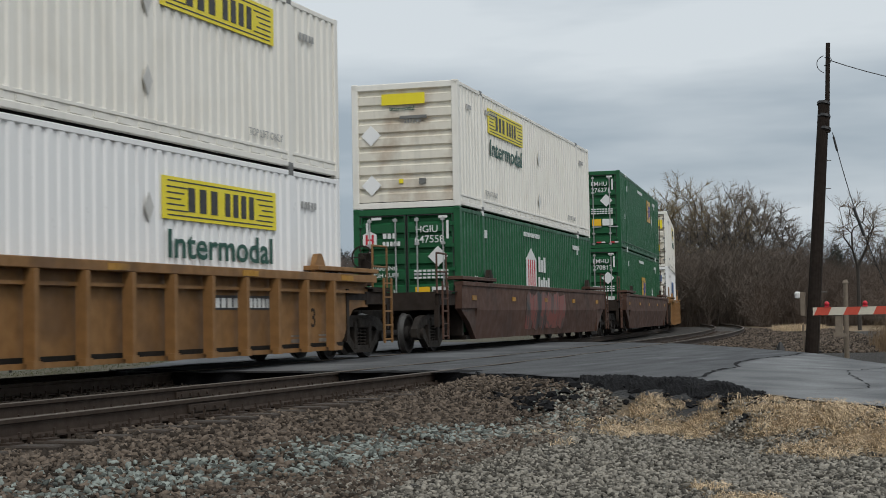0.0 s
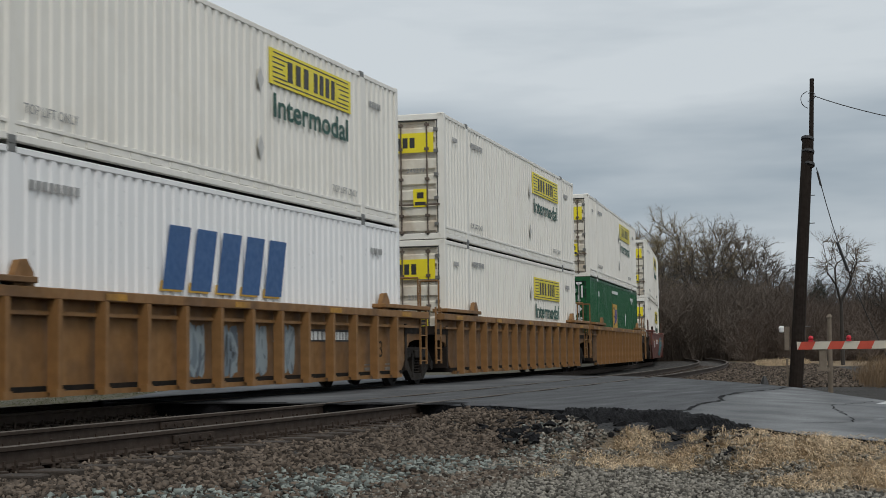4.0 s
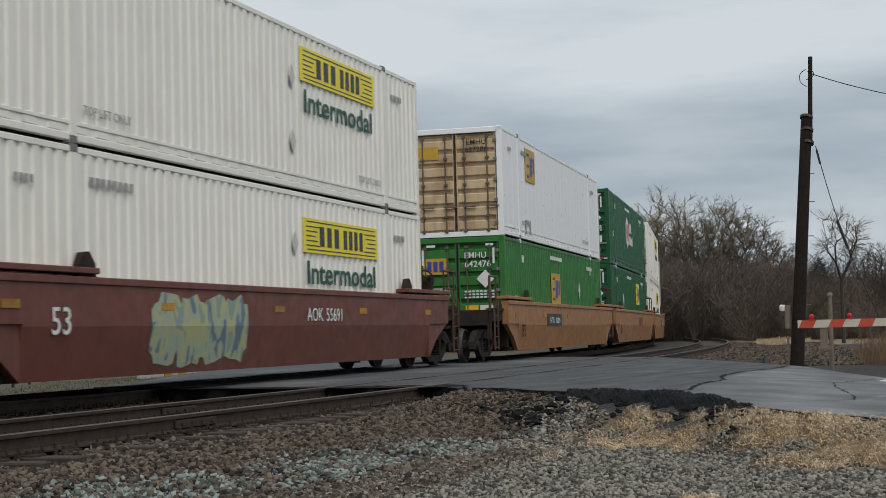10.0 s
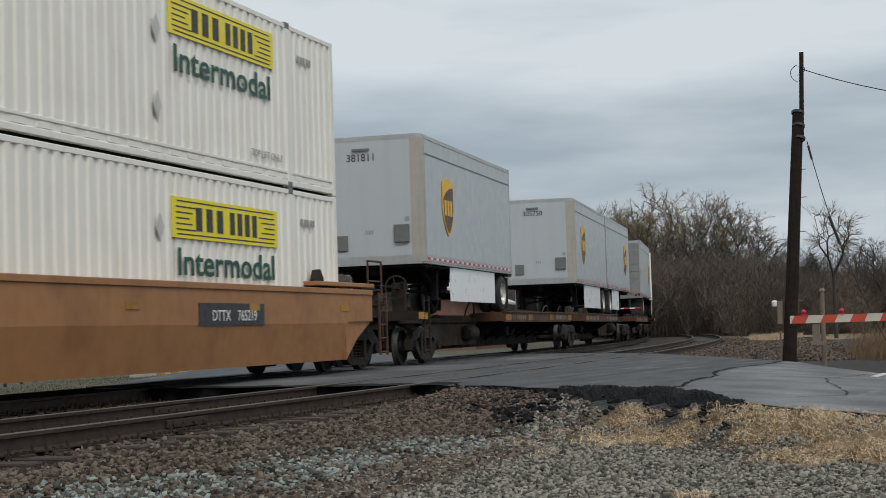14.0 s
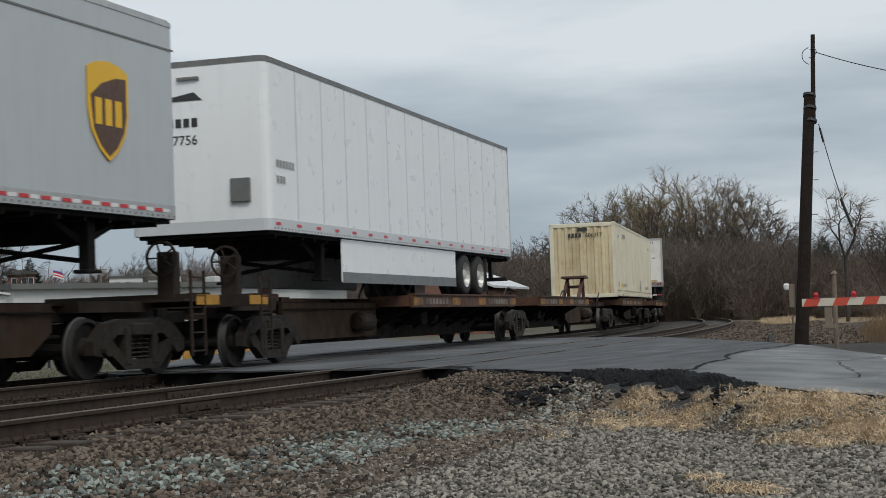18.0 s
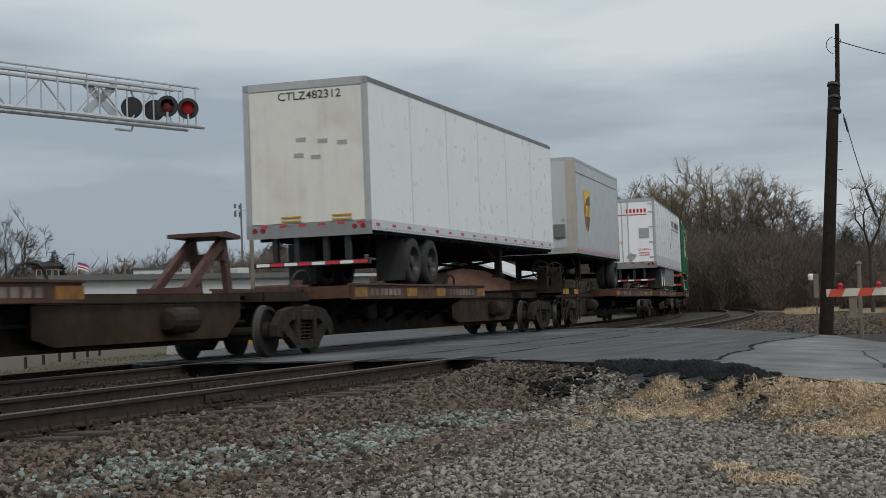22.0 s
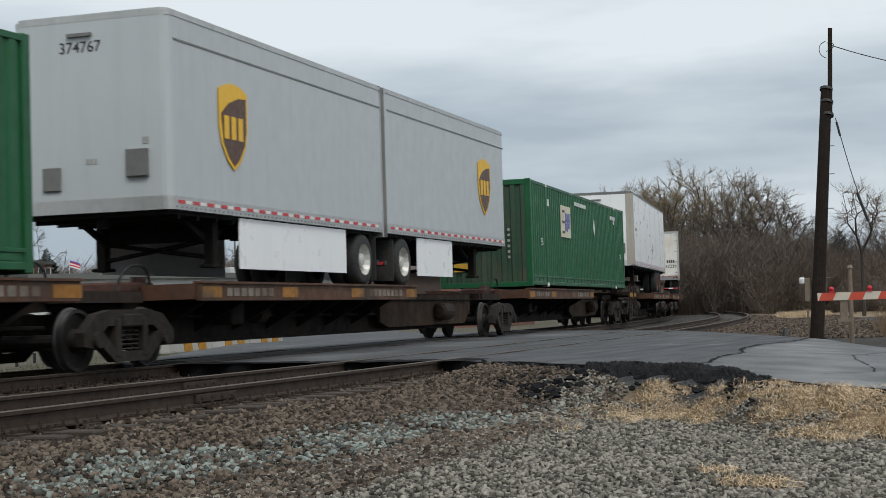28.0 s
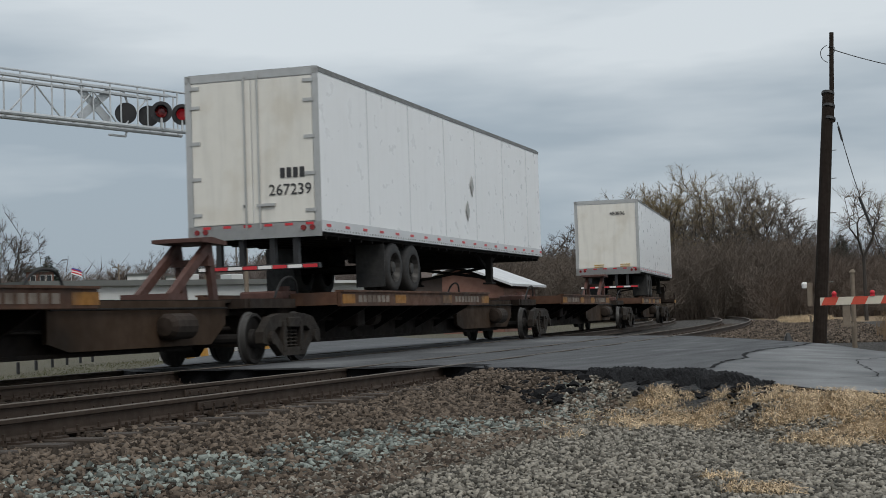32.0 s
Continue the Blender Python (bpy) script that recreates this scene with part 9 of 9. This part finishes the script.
def windows(house, xs, y, z, w, h, mat=None):
    for x in xs:
        bm = bmesh.new()
        box(bm, x - w / 2 - 0.06, x + w / 2 + 0.06, y - 0.05, y + 0.05, z - 0.06, z + h + 0.06)
        fr = part("window", bm, B_WHITE, house)
        bm = bmesh.new()
        box(bm, x - w / 2, x + w / 2, y - 0.06 if y > 0 else y - 0.06, y + 0.06, z, z + h)
        part("pane", bm, B_GLASS, fr)


def build_buildings():
    # long low commercial building; its front is at local y 0, the depth goes away from the viewer
    m, L = oriented(39.5, 97, 27.4, 112)
    h = thing("commercial_building", "long low off-white commercial building with a grey roof", "building", m=m)
    bm = bmesh.new()
    box(bm, 0, L, -0.0, 14, 0, 3.8)
    part("wall", bm, B_WHITE, h)
    bm = bmesh.new()
    prism(bm, [(-0.4, 3.8), (-0.2, 4.16), (14, 4.2), (14.4, 3.8)], "x", -0.3, L * 0.86)
    part("roof", bm, B_GREY, h)
    bm = bmesh.new()
    box(bm, L * 0.86, L + 0.3, -0.8, 14.3, 3.8, 4.0)
    part("roof", bm, B_WHITE, h, "flat white roof edge")
    windows(h, [3 + 2.6 * k for k in range(int((L - 5) / 2.6))], 0.0, 1.0, 1.5, 1.2)
    for x in (L * 0.50, L * 0.64, L * 0.955):
        bm = bmesh.new()
        box(bm, x, x + 1.0, 3, 4.4, 4.0, 4.65, 0.05)
        part("roof_unit", bm, B_WHITE, h, "white rooftop unit")
    # brown hip-roofed building
    m, L = oriented(26.8, 100, 23.6, 98)
    h = thing("hip_roofed_house", "dark brown low building with a shingled hip roof", "building", m=m)
    bm = bmesh.new()
    box(bm, 0.4, L - 0.4, 0.4, 6.6, 0, 3.75)
    part("wall", bm, B_WALL, h)
    bm = bmesh.new()
    e = [bm.verts.new(v) for v in ((-0.2, -0.2, 3.7), (L + 0.2, -0.2, 3.7), (L + 0.2, 7.2, 3.7), (-0.2, 7.2, 3.7))]
    r = [bm.verts.new(v) for v in ((L * 0.36, 3.5, 4.5), (L * 0.50, 3.5, 4.5))]
    bm.faces.new((e[0], e[1], r[1], r[0]))
    bm.faces.new((e[1], e[2], r[1]))
    bm.faces.new((e[2], e[3], r[0], r[1]))
    bm.faces.new((e[3], e[0], r[0]))
    bm.faces.new(list(reversed(e)))
    part("roof", bm, B_BROWN, h)
    windows(h, (1.6, 3.6), 0.38, 1.0, 0.9, 1.1)
    bm = bmesh.new()
    bmesh.ops.create_icosphere(bm, subdivisions=1, radius=0.09, matrix=Matrix.Translation((L * 0.30, 0.2, 3.0)))
    part("porch_lamp", bm, glow("warm_porch_lamp", (1.0, 0.75, 0.35), 3.0), h, "small lit porch lamp")
    # brick shed with a white metal roof, gable towards the tracks
    m, L = oriented(24.7, 86, 22.0, 85)
    h = thing("brick_shed", "brick building with a white metal gable roof", "building", m=m)
    bm = bmesh.new()
    prism(bm, [(0.3, 0), (L - 0.3, 0), (L - 0.3, 2.6), (L * 0.3, 3.75), (0.3, 3.4)], "y", 0.3, 9.0)
    part("wall", bm, B_BRICK, h)
    bm = bmesh.new()
    prism(bm, [(-0.1, 3.40), (L * 0.3, 3.97), (L * 0.3, 4.1), (-0.1, 3.53)], "y", -0.3, 9.6)
    part("roof", bm, B_METAL, h)
    bm = bmesh.new()
    prism(bm, [(L * 0.3, 3.97), (L + 0.3, 2.72), (L + 0.3, 2.85), (L * 0.3, 4.1)], "y", -0.3, 9.6)
    part("roof", bm, B_METAL, h)
    windows(h, (2.2, 4.4), 0.28, 0.9, 0.8, 1.0)
    # houses on the rise
    rnd = random.Random(3)
    first = None
    for i, (b, d) in enumerate(((35.9, 250), (35.1, 255), (34.4, 262), (36.8, 245), (33.3, 270), (31.9, 240), (40.0, 180))):
        x, y, _ = bearing(b, d)
        mm = pose(x, y, 2.2 if d > 200 else 1.0, 0, 0, b - 90)
        if first is None:
            first = thing("distant_house", "small pale house far off among bare trees", "house", "distant houses", mm)
            bm = bmesh.new()
            box(bm, -4, 4, -3, 3, -3, 3.0)
            part("wall", bm, B_WHITE, first)
            bm = bmesh.new()
            prism(bm, [(-4.4, 2.9), (4.4, 2.9), (4.4, 3.1), (0, 5.2), (-4.4, 3.1)], "y", -3.3, 3.3)
            part("roof", bm, B_GREY, first)
            windows(first, (-2.2, 0.2, 2.4), -3.0, 0.8, 0.9, 1.2)
        else:
            copy_thing(first, mm)


build_buildings()


def build_street_things():
    x, y, _ = bearing(31.75, 100)
    lamp = thing("street_lamp", "tall wooden street lamp pole with a curved arm", "street lamp", m=pose(x, y, -0.5))
    bm = bmesh.new()
    rod(bm, (0, 0, 0), (0, 0, 7.7), 0.17, 0.12, 10)
    part("pole_shaft", bm, POST_WOOD, lamp)
    c = bpy.data.curves.new("arm", "CURVE")
    c.dimensions, c.bevel_depth = "3D", 0.05
    sp = c.splines.new("NURBS")
    pts = [(0, 0, 7.2), (0.35, -0.5, 7.75), (0.9, -1.2, 7.95), (1.4, -2.0, 7.85)]
    sp.points.add(3)
    for q, v in zip(sp.points, pts):
        q.co = (*v, 1)
    sp.use_endpoint_u = True
    c.materials.append(GALV)
    hang("arm", c, lamp)
    bm = bmesh.new()
    bmesh.ops.create_uvsphere(bm, u_segments=12, v_segments=8, radius=1.0, matrix=Matrix.LocRotScale((1.55, -2.2, 7.82), Euler((0, 0, radians(-55))), (0.42, 0.18, 0.13)))
    part("lamp_head", bm, GALV, lamp)
    x, y, _ = bearing(32.1, 400)
    tower = thing("cell_tower", "slim grey mast with antennas on the skyline", "mast", m=pose(x, y, 0))
    bm = bmesh.new()
    rod(bm, (0, 0, -2), (0, 0, 30.5), 0.34, 0.22, 8)
    part("mast_shaft", bm, ALU_DARK, tower)
    for k in range(3):
        bm = bmesh.new()
        a = radians(120 * k + 40)
        box(bm, -0.35, 0.35, -0.15, 0.15, -0.7, 0.7)
        box(bm, -0.35, 0.35, -0.15, 0.15, 1.5, 2.6)
        part("antenna", bm, ALU_DARK, tower, m=pose(1.9 * math.cos(a), 1.9 * math.sin(a), 27.6, 0, 0, math.degrees(a) + 90))
    bm = bmesh.new()
    for k in range(3):
        a = radians(120 * k + 40)
        rod(bm, (0, 0, 28.5), (1.9 * math.cos(a), 1.9 * math.sin(a), 28.5), 0.12, seg=6)
    part("antenna_arm", bm, GALV, tower)
    # kerb, barrier blocks and a verge rail beyond the tracks
    kerb = thing("kerb", "pale concrete kerb along the far lot", "kerb", m=pose(0, 0, 0))
    kerb["kind"] = "structure"
    for k in range(16):
        n0 = -3.6 - k * 0.6
        pts = []
        for nn in (n0, n0 - 0.56):
            e0, _ = road_edges(nn)
            pts.append(Vector(beside(float(e0) - 0.5, nn)[:2]))
        dvec = pts[1] - pts[0]
        bm = bmesh.new()
        box(bm, 0, dvec.length, -0.16, 0.16, -0.62, -0.20, 0.02)
        part("kerb_stone", bm, CONCRETE, kerb, m=pose(pts[0].x, pts[0].y, 0, 0, 0, math.degrees(math.atan2(dvec.y, dvec.x))))
    lot = line_mesh("parking_lot", list(np.arange(14, 70, 3.0)), [(0, -0.40), (-40, -0.38)], -11.6, [LOT], closed=False)
    tagged(new("parking_lot", lot), "pale worn concrete parking lot", "pavement", kind="structure")
    for k in range(6):
        x, y, th = beside(30.5 + k * 1.6, -9.6 - k * 0.5)
        post = thing("short_post", "short dark steel post by the kerb", "post", "short posts", pose(x, y, -0.42))
        bm = bmesh.new()
        rod(bm, (0, 0, 0), (0, 0, 0.34), 0.04, seg=8)
        part("post_shaft", bm, BLACK_METAL, post)
    for k in range(9):
        s = 37.5 + k * 0.95
        x, y, th = beside(s, -9.0)
        b = thing("barrier_block", "concrete block painted with yellow ends", "barrier", "barrier blocks", pose(x, y, -0.45, 0, 0, math.degrees(th)))
        bm = bmesh.new()
        prism(bm, [(-0.22, 0), (0.22, 0), (0.14, 0.5), (-0.14, 0.5)], "x", 0.05, 0.45)
        part("block", bm, CONCRETE, b)
        bm = bmesh.new()
        prism(bm, [(-0.23, -0.01), (0.23, -0.01), (0.15, 0.51), (-0.15, 0.51)], "x", -0.45, 0.05)
        part("painted_end", bm, YELLOW if k % 3 else CONCRETE, b, "yellow painted end")


build_street_things()


def build_skyline():
    # tall house beside the big tree
    x, y, _ = bearing(39.3, 150)
    h = thing("tall_house", "three-storey brown house with white-framed windows", "house", m=pose(x, y, -0.4, 0, 0, 39.3 - 90))
    bm = bmesh.new()
    box(bm, -1.0, 1.5, -2.0, 2.0, 0, 6.6)
    part("wall", bm, B_BRICK, h)
    bm = bmesh.new()
    prism(bm, [(-1.2, 6.55), (1.7, 6.55), (1.7, 6.7), (0.25, 7.0), (-1.2, 6.7)], "y", -2.3, 2.3)
    part("roof", bm, B_GREY, h)
    for z in (3.1, 4.6, 5.6):
        windows(h, (-0.4, 0.5, 1.1), -2.0, z, 0.4, 0.6)
    # small shed roof in front
    x, y, _ = bearing(40.5, 92)
    r = thing("low_shed", "low shed with a white metal roof", "shed", m=pose(x, y, -0.45, 0, 0, 40.5 - 90))
    bm = bmesh.new()
    box(bm, -2.6, 1.2, -2, 2, 0, 3.3)
    part("wall", bm, B_WHITE, r)
    bm = bmesh.new()
    prism(bm, [(-2.9, 3.95), (1.4, 3.3), (1.4, 3.42), (-2.9, 4.08)], "y", -2.3, 2.3)
    part("roof", bm, B_METAL, r)
    # pale buildings behind the long one
    for b0, b1, d, hh in ((36.1, 34.9, 200, 8.0), (34.7, 33.6, 205, 7.8), (37.6, 36.9, 240, 8.6)):
        m, L = oriented(b0, d, b1, d)
        w = thing("pale_building", "pale flat-roofed building far behind", "building", "pale buildings", m)
        bm = bmesh.new()
        box(bm, 0, L, 0, 8, 0, hh)
        part("wall", bm, B_WHITE, w)
        bm = bmesh.new()
        box(bm, -0.15, L + 0.15, -0.15, 8.15, hh - 0.25, hh)
        part("roof", bm, B_GREY, w)
        windows(w, [1.0 + 1.3 * k for k in range(int((L - 1.2) / 1.3))], 0.0, hh - 1.6, 0.7, 0.8)
    # flag
    x, y, _ = bearing(38.1, 170)
    fl = thing("flag", "small striped flag on a thin pole", "flag", m=pose(x, y, -0.4, 0, 0, 38 - 90))
    bm = bmesh.new()
    rod(bm, (0, 0, 0), (0, 0, 7.9), 0.05, 0.03, 6)
    part("flag_pole", bm, GALV, fl)
    for k in range(5):
        bm = bmesh.new()
        prism(bm, [(0.05, 7.75 - 0.14 * k), (0.6, 7.6 - 0.14 * k), (1.1, 7.4 - 0.14 * k), (1.1, 7.26 - 0.14 * k), (0.6, 7.46 - 0.14 * k), (0.05, 7.61 - 0.14 * k)], "y", -0.02, 0.02)
        part("stripe", bm, MARK_NAVY if k < 1 else (MARK_RED if k % 2 else MARK_WHITE), fl)
    # utility poles with cross arms
    for b, d, z in ((33.24, 140, 5.6), (29.68, 150, 6.2), (34.1, 160, 6.6), (36.4, 230, 10.5)):
        x, y, _ = bearing(b, d)
        p = thing("utility_pole", "distant brown wooden utility pole with a cross arm", "utility pole", "distant poles", pose(x, y, -0.4, 0, 0, b + 60))
        bm = bmesh.new()
        rod(bm, (0, 0, 0), (0, 0, z), 0.15, 0.11, 8)
        part("pole_shaft", bm, POST_WOOD, p)
        bm = bmesh.new()
        box(bm, -1.1, 1.1, -0.05, 0.05, z - 0.55, z - 0.42)
        part("cross_arm", bm, POST_WOOD, p)


build_skyline()


# ---------------------------------------------------------------- ballast stones, ties
def stones(name, label, mat, n_stones, pick, size, seed, sink=0.3):
    """Loose angular stones on the ground, in the part of the plan chosen by pick."""
    rng = np.random.RandomState(seed)
    px, py = pick(rng, n_stones)
    pz = ground_height(px, py)
    m = px.size
    r = size * (0.55 + 0.9 * rng.uniform(0, 1, m) ** 1.6)
    base = np.array([(-1, -1, -1), (1, -1, -1), (1, 1, -1), (-1, 1, -1), (-1, -1, 1), (1, -1, 1), (1, 1, 1), (-1, 1, 1)], float)
    P = base[None] * (0.38 + 0.62 * rng.uniform(0, 1, (m, 8, 3)))
    P *= r[:, None, None] * np.stack([rng.uniform(0.9, 1.6, m), rng.uniform(0.55, 1.0, m), rng.uniform(0.4, 0.85, m)], -1)[:, None, :]
    ax = rng.normal(0, 1, (m, 3)) * np.array([1, 1, 0.15])
    ax /= np.linalg.norm(ax, axis=1)[:, None]
    for axis, angle in ((np.broadcast_to(np.array([0.0, 0.0, 1.0]), ax.shape), rng.uniform(0, 2 * np.pi, m)), (ax, rng.normal(0, 0.75, m))):
        an = angle[:, None, None]
        A = np.broadcast_to(axis[:, None, :], P.shape)
        P = P * np.cos(an) + np.cross(A, P) * np.sin(an) + A * (P * A).sum(-1, keepdims=True) * (1 - np.cos(an))
    P += np.stack([px, py, pz + r * rng.uniform(0.15, 0.75, m) * (1.2 - sink)], -1)[:, None, :]
    tri = np.array([(0, 2, 1), (0, 3, 2), (4, 5, 6), (4, 6, 7), (0, 1, 5), (0, 5, 4), (1, 2, 6), (1, 6, 5), (2, 3, 7), (2, 7, 6), (3, 0, 4), (3, 4, 7)])
    F = (np.arange(m)[:, None, None] * 8 + tri[None]).reshape(-1, 3)
    me = bpy.data.meshes.new(name)
    me.vertices.add(m * 8)
    me.vertices.foreach_set("co", P.reshape(-1).astype(np.float32))
    me.loops.add(F.size)
    me.loops.foreach_set("vertex_index", F.reshape(-1).astype(np.int32))
    me.polygons.add(len(F))
    me.polygons.foreach_set("loop_start", np.arange(0, F.size, 3, dtype=np.int32))
    me.polygons.foreach_set("loop_total", np.full(len(F), 3, np.int32))
    me.update(calc_edges=True)
    me.materials.append(mat)
    return tagged(new(name, me), label, "gravel", kind="stuff")


def wedge(n0, n1, d0, d1, a0=4.0, a1=48.0, skip_road=True, power=0.75, s1=400):
    def pick(rng, m):
        k = m * 6
        d = d0 + (d1 - d0) * rng.uniform(0, 1, k) ** power
        a = np.radians(rng.uniform(a0, a1, k))
        x, y = d * np.cos(a), d * np.sin(a)
        n, s = offset_of(x, y)
        e0, e1 = road_edges(n)
        ok = (n > n0) & (n < n1) & ~((s > e0 - 0.1) & (s < e1 + 0.1)) & (s < s1) & (in_patch(x, y, TAR_PATCH, 0.2) < rng.uniform(0.02, 0.9, k)) & (in_patch(x, y, STRAW_PATCH, 1.0) * (0.75 + lumps(x, y, 3.1)) < rng.uniform(0.1, 0.8, k))
        return x[ok][:m], y[ok][:m]
    return pick


def band_centre(x):
    return np.interp(x, [6, 9, 12, 14, 15.5], [6.6, 6.75, 6.9, 7.15, 7.5]) + 0.08 * np.sin(x * 1.3)


def off_band(pick):
    """The same stones, thinned out where the pale band lies."""
    def thinned(rng, m):
        x, y = pick(rng, m)
        n, s = offset_of(x, y)
        keep = (np.abs(n - band_centre(x)) > 0.42) | (rng.uniform(0, 1, x.size) < 0.35) | (x < 8)
        return x[keep], y[keep]
    return thinned


def pale_band(rng, m):
    k = m * 5
    x, y = rng.uniform(6, 17.6, k), rng.uniform(2, 9, k)
    n, s = offset_of(x, y)
    centre = band_centre(x)
    ok = (np.abs(n - centre) < 0.48 * rng.uniform(0.2, 1.2, k)) & (np.sin(x * 2.3) + np.sin(x * 5.1 + y) > -0.8 + rng.normal(0, 0.6, k)) & (rng.uniform(0, 1, k) < np.interp(x, [6, 9, 14, 17], [0.45, 1.0, 0.9, 0.2]))
    return x[ok][:m], y[ok][:m]


stones("ballast", "brown-grey crushed ballast stones beside the near track", STONE_BROWN, 36000, off_band(wedge(SPACING + 1.05, SPACING + 3.7, 6.5, 22)), 0.0245, 1)
stones("ballast", "scattered ballast stones round the tie ends", STONE_BROWN, 8000, wedge(SPACING + 0.84, SPACING + 1.35, 6.5, 22), 0.026, 12)
stones("ballast", "dirty brown ballast stones between the tracks, darkened as in train shade", STONE_DIRTY_SHADED, 12000, wedge(-1.7, SPACING + 0.7, 9, 26), 0.031, 2)
stones("pale_stone", "band of pale grey-green crushed stone", STONE_PALE, 14000, pale_band, 0.0235, 3, 0.1)
stones("fine_gravel", "grey crushed gravel mixed with dirt", STONE_FINE, 60000, wedge(SPACING + 3.0, SPACING + 10.5, 6.0, 20, 3, 46), 0.0195, 4, 0.1)
stones("ballast", "crushed ballast stones along the curve", STONE_BROWN, 16000, wedge(SPACING + 0.9, SPACING + 6, 38, 95, 6, 20, power=1.0), 0.036, 5)


def build_ties():
    def tie(bm):
        box(bm, -0.115, 0.115, -1.29, 1.29, -0.36, -0.182, 0.012)

    def plate(bm):
        for y in (-GAUGE, GAUGE):
            box(bm, -0.09, 0.09, y - 0.18, y + 0.18, -0.184, -0.166)
            for dx in (-0.05, 0.05):
                for dy in (-0.095, 0.095):
                    box(bm, dx - 0.012, dx + 0.012, y + dy - 0.015, y + dy + 0.015, -0.17, -0.135)

    def anchor(bm):
        for y in (-GAUGE, GAUGE):
            for dx in (-0.16, 0.16):
                box(bm, dx - 0.02, dx + 0.02, y - 0.10, y + 0.10, -0.19, -0.145)
                box(bm, dx - 0.012, dx + 0.012, y - 0.10, y - 0.08, -0.16, -0.10)
    tie_me, plate_me, anchor_me = shared("tie", "tie", tie, TIE_WOOD), shared("plate", "tie_plate", plate, RAIL_SIDE), shared("anchor", "rail_anchor", anchor, RAIL_SIDE)
    rnd = random.Random(2)
    for track, n, s0, s1 in ((near_track, SPACING, 3, 19), (far_track, 0.0, 6, 19.5), (near_track, SPACING, 37.5, 80)):
        s = s0
        while s < s1:
            x, y, th = beside(s, n)
            m = pose(x + rnd.uniform(-0.03, 0.03), y + rnd.uniform(-0.05, 0.05), rnd.uniform(-0.012, 0.0), 0, 0, math.degrees(th) + rnd.uniform(-1.2, 1.2))
            hang("tie", tie_me, track, m)
            hang("tie_plate", plate_me, track, m)
            if s1 < 30:
                hang("rail_anchor", anchor_me, track, m)
            s += 0.535
    # joint bars on the near rails
    def bar(bm):
        box(bm, -0.4, 0.4, -0.012, 0.012, -0.13, -0.055, 0.004)
        for k in range(4):
            rod(bm, (-0.3 + 0.2 * k, -0.03, -0.09), (-0.3 + 0.2 * k, 0.012, -0.09), 0.018, seg=6)
    for s, n in ((12.2, SPACING + GAUGE), (14.6, SPACING - GAUGE)):
        x, y, th = beside(s, n + 0.03)
        hang("joint_bar", shared("bar", "joint_bar", bar, RAIL_SIDE), near_track, pose(x, y, 0, 0, 0, math.degrees(th)))


build_ties()


# ---------------------------------------------------------------- loose pieces become parts of their own
PIECES = {}


def islands(me):
    """The loose pieces of a mesh, each as a mesh of its own."""
    if me.name in PIECES:
        return PIECES[me.name]
    up = list(range(len(me.vertices)))

    def root(i):
        while up[i] != i:
            up[i] = up[up[i]]
            i = up[i]
        return i
    for e in me.edges:
        a, b = root(e.vertices[0]), root(e.vertices[1])
        if a != b:
            up[a] = b
    groups = {}
    for p in me.polygons:
        groups.setdefault(root(p.vertices[0]), []).append(tuple(p.vertices))
    out = []
    for faces in groups.values():
        ids = sorted({i for f in faces for i in f})
        at = {v: k for k, v in enumerate(ids)}
        piece = bpy.data.meshes.new(me.name)
        piece.from_pydata([tuple(me.vertices[i].co) for i in ids], [], [tuple(at[i] for i in f) for f in faces])
        for mm in me.materials:
            piece.materials.append(mm)
        out.append(piece)
    PIECES[me.name] = out
    return out


def separate_pieces(names):
    for ob in list(scene.objects):
        if ob.type != "MESH" or ob.children or ob.name.split(".")[0] not in names:
            continue
        found = islands(ob.data)
        if len(found) < 2:
            continue
        ob.data = found[0]
        for piece in found[1:]:
            twin = new(ob.name.split(".")[0], piece)
            twin.parent = ob.parent
            twin.matrix_basis = ob.matrix_basis
            tagged(twin, ob["label"] if "label" in ob else "")


separate_pieces({"bracket", "reflector", "seam", "red_tape", "white_tape", "mud_flap", "end_plate", "hinge", "tail_lamp", "bogie_frame", "end_frame", "corner_trim", "latch", "label_plate", "clamp_band", "step_bolt", "insulator", "side_skirt", "top_chord", "nose_fitting", "tie_plate", "walkway_beam", "top_rail", "roller_door", "side_wall"})


# ---------------------------------------------------------------- what moves
def motions():
    steps = [k * 0.5 for k in range(65)]
    for ob, ua, ub, m in MOVERS:
        walk(ob, [(t, chord(ua, ub, t) @ m) for t in steps])
    for wheel, u, dx in SPINNERS:
        # turning while the car is in view
        seen = [k / 30 for k in range(961) if -14 < u - run(k / 30) < 75]
        if not seen:
            continue
        times = sorted({0.0, 32.0, *seen})
        first, last = seen[0], seen[-1]
        rows = []
        for t in times:
            a = math.degrees(run(min(max(t, first), last)) / WHEEL_R)
            rows.append((t, pose(dx, 0, WHEEL_R, 0, -a, 0)))
        walk(wheel, rows)


motions()
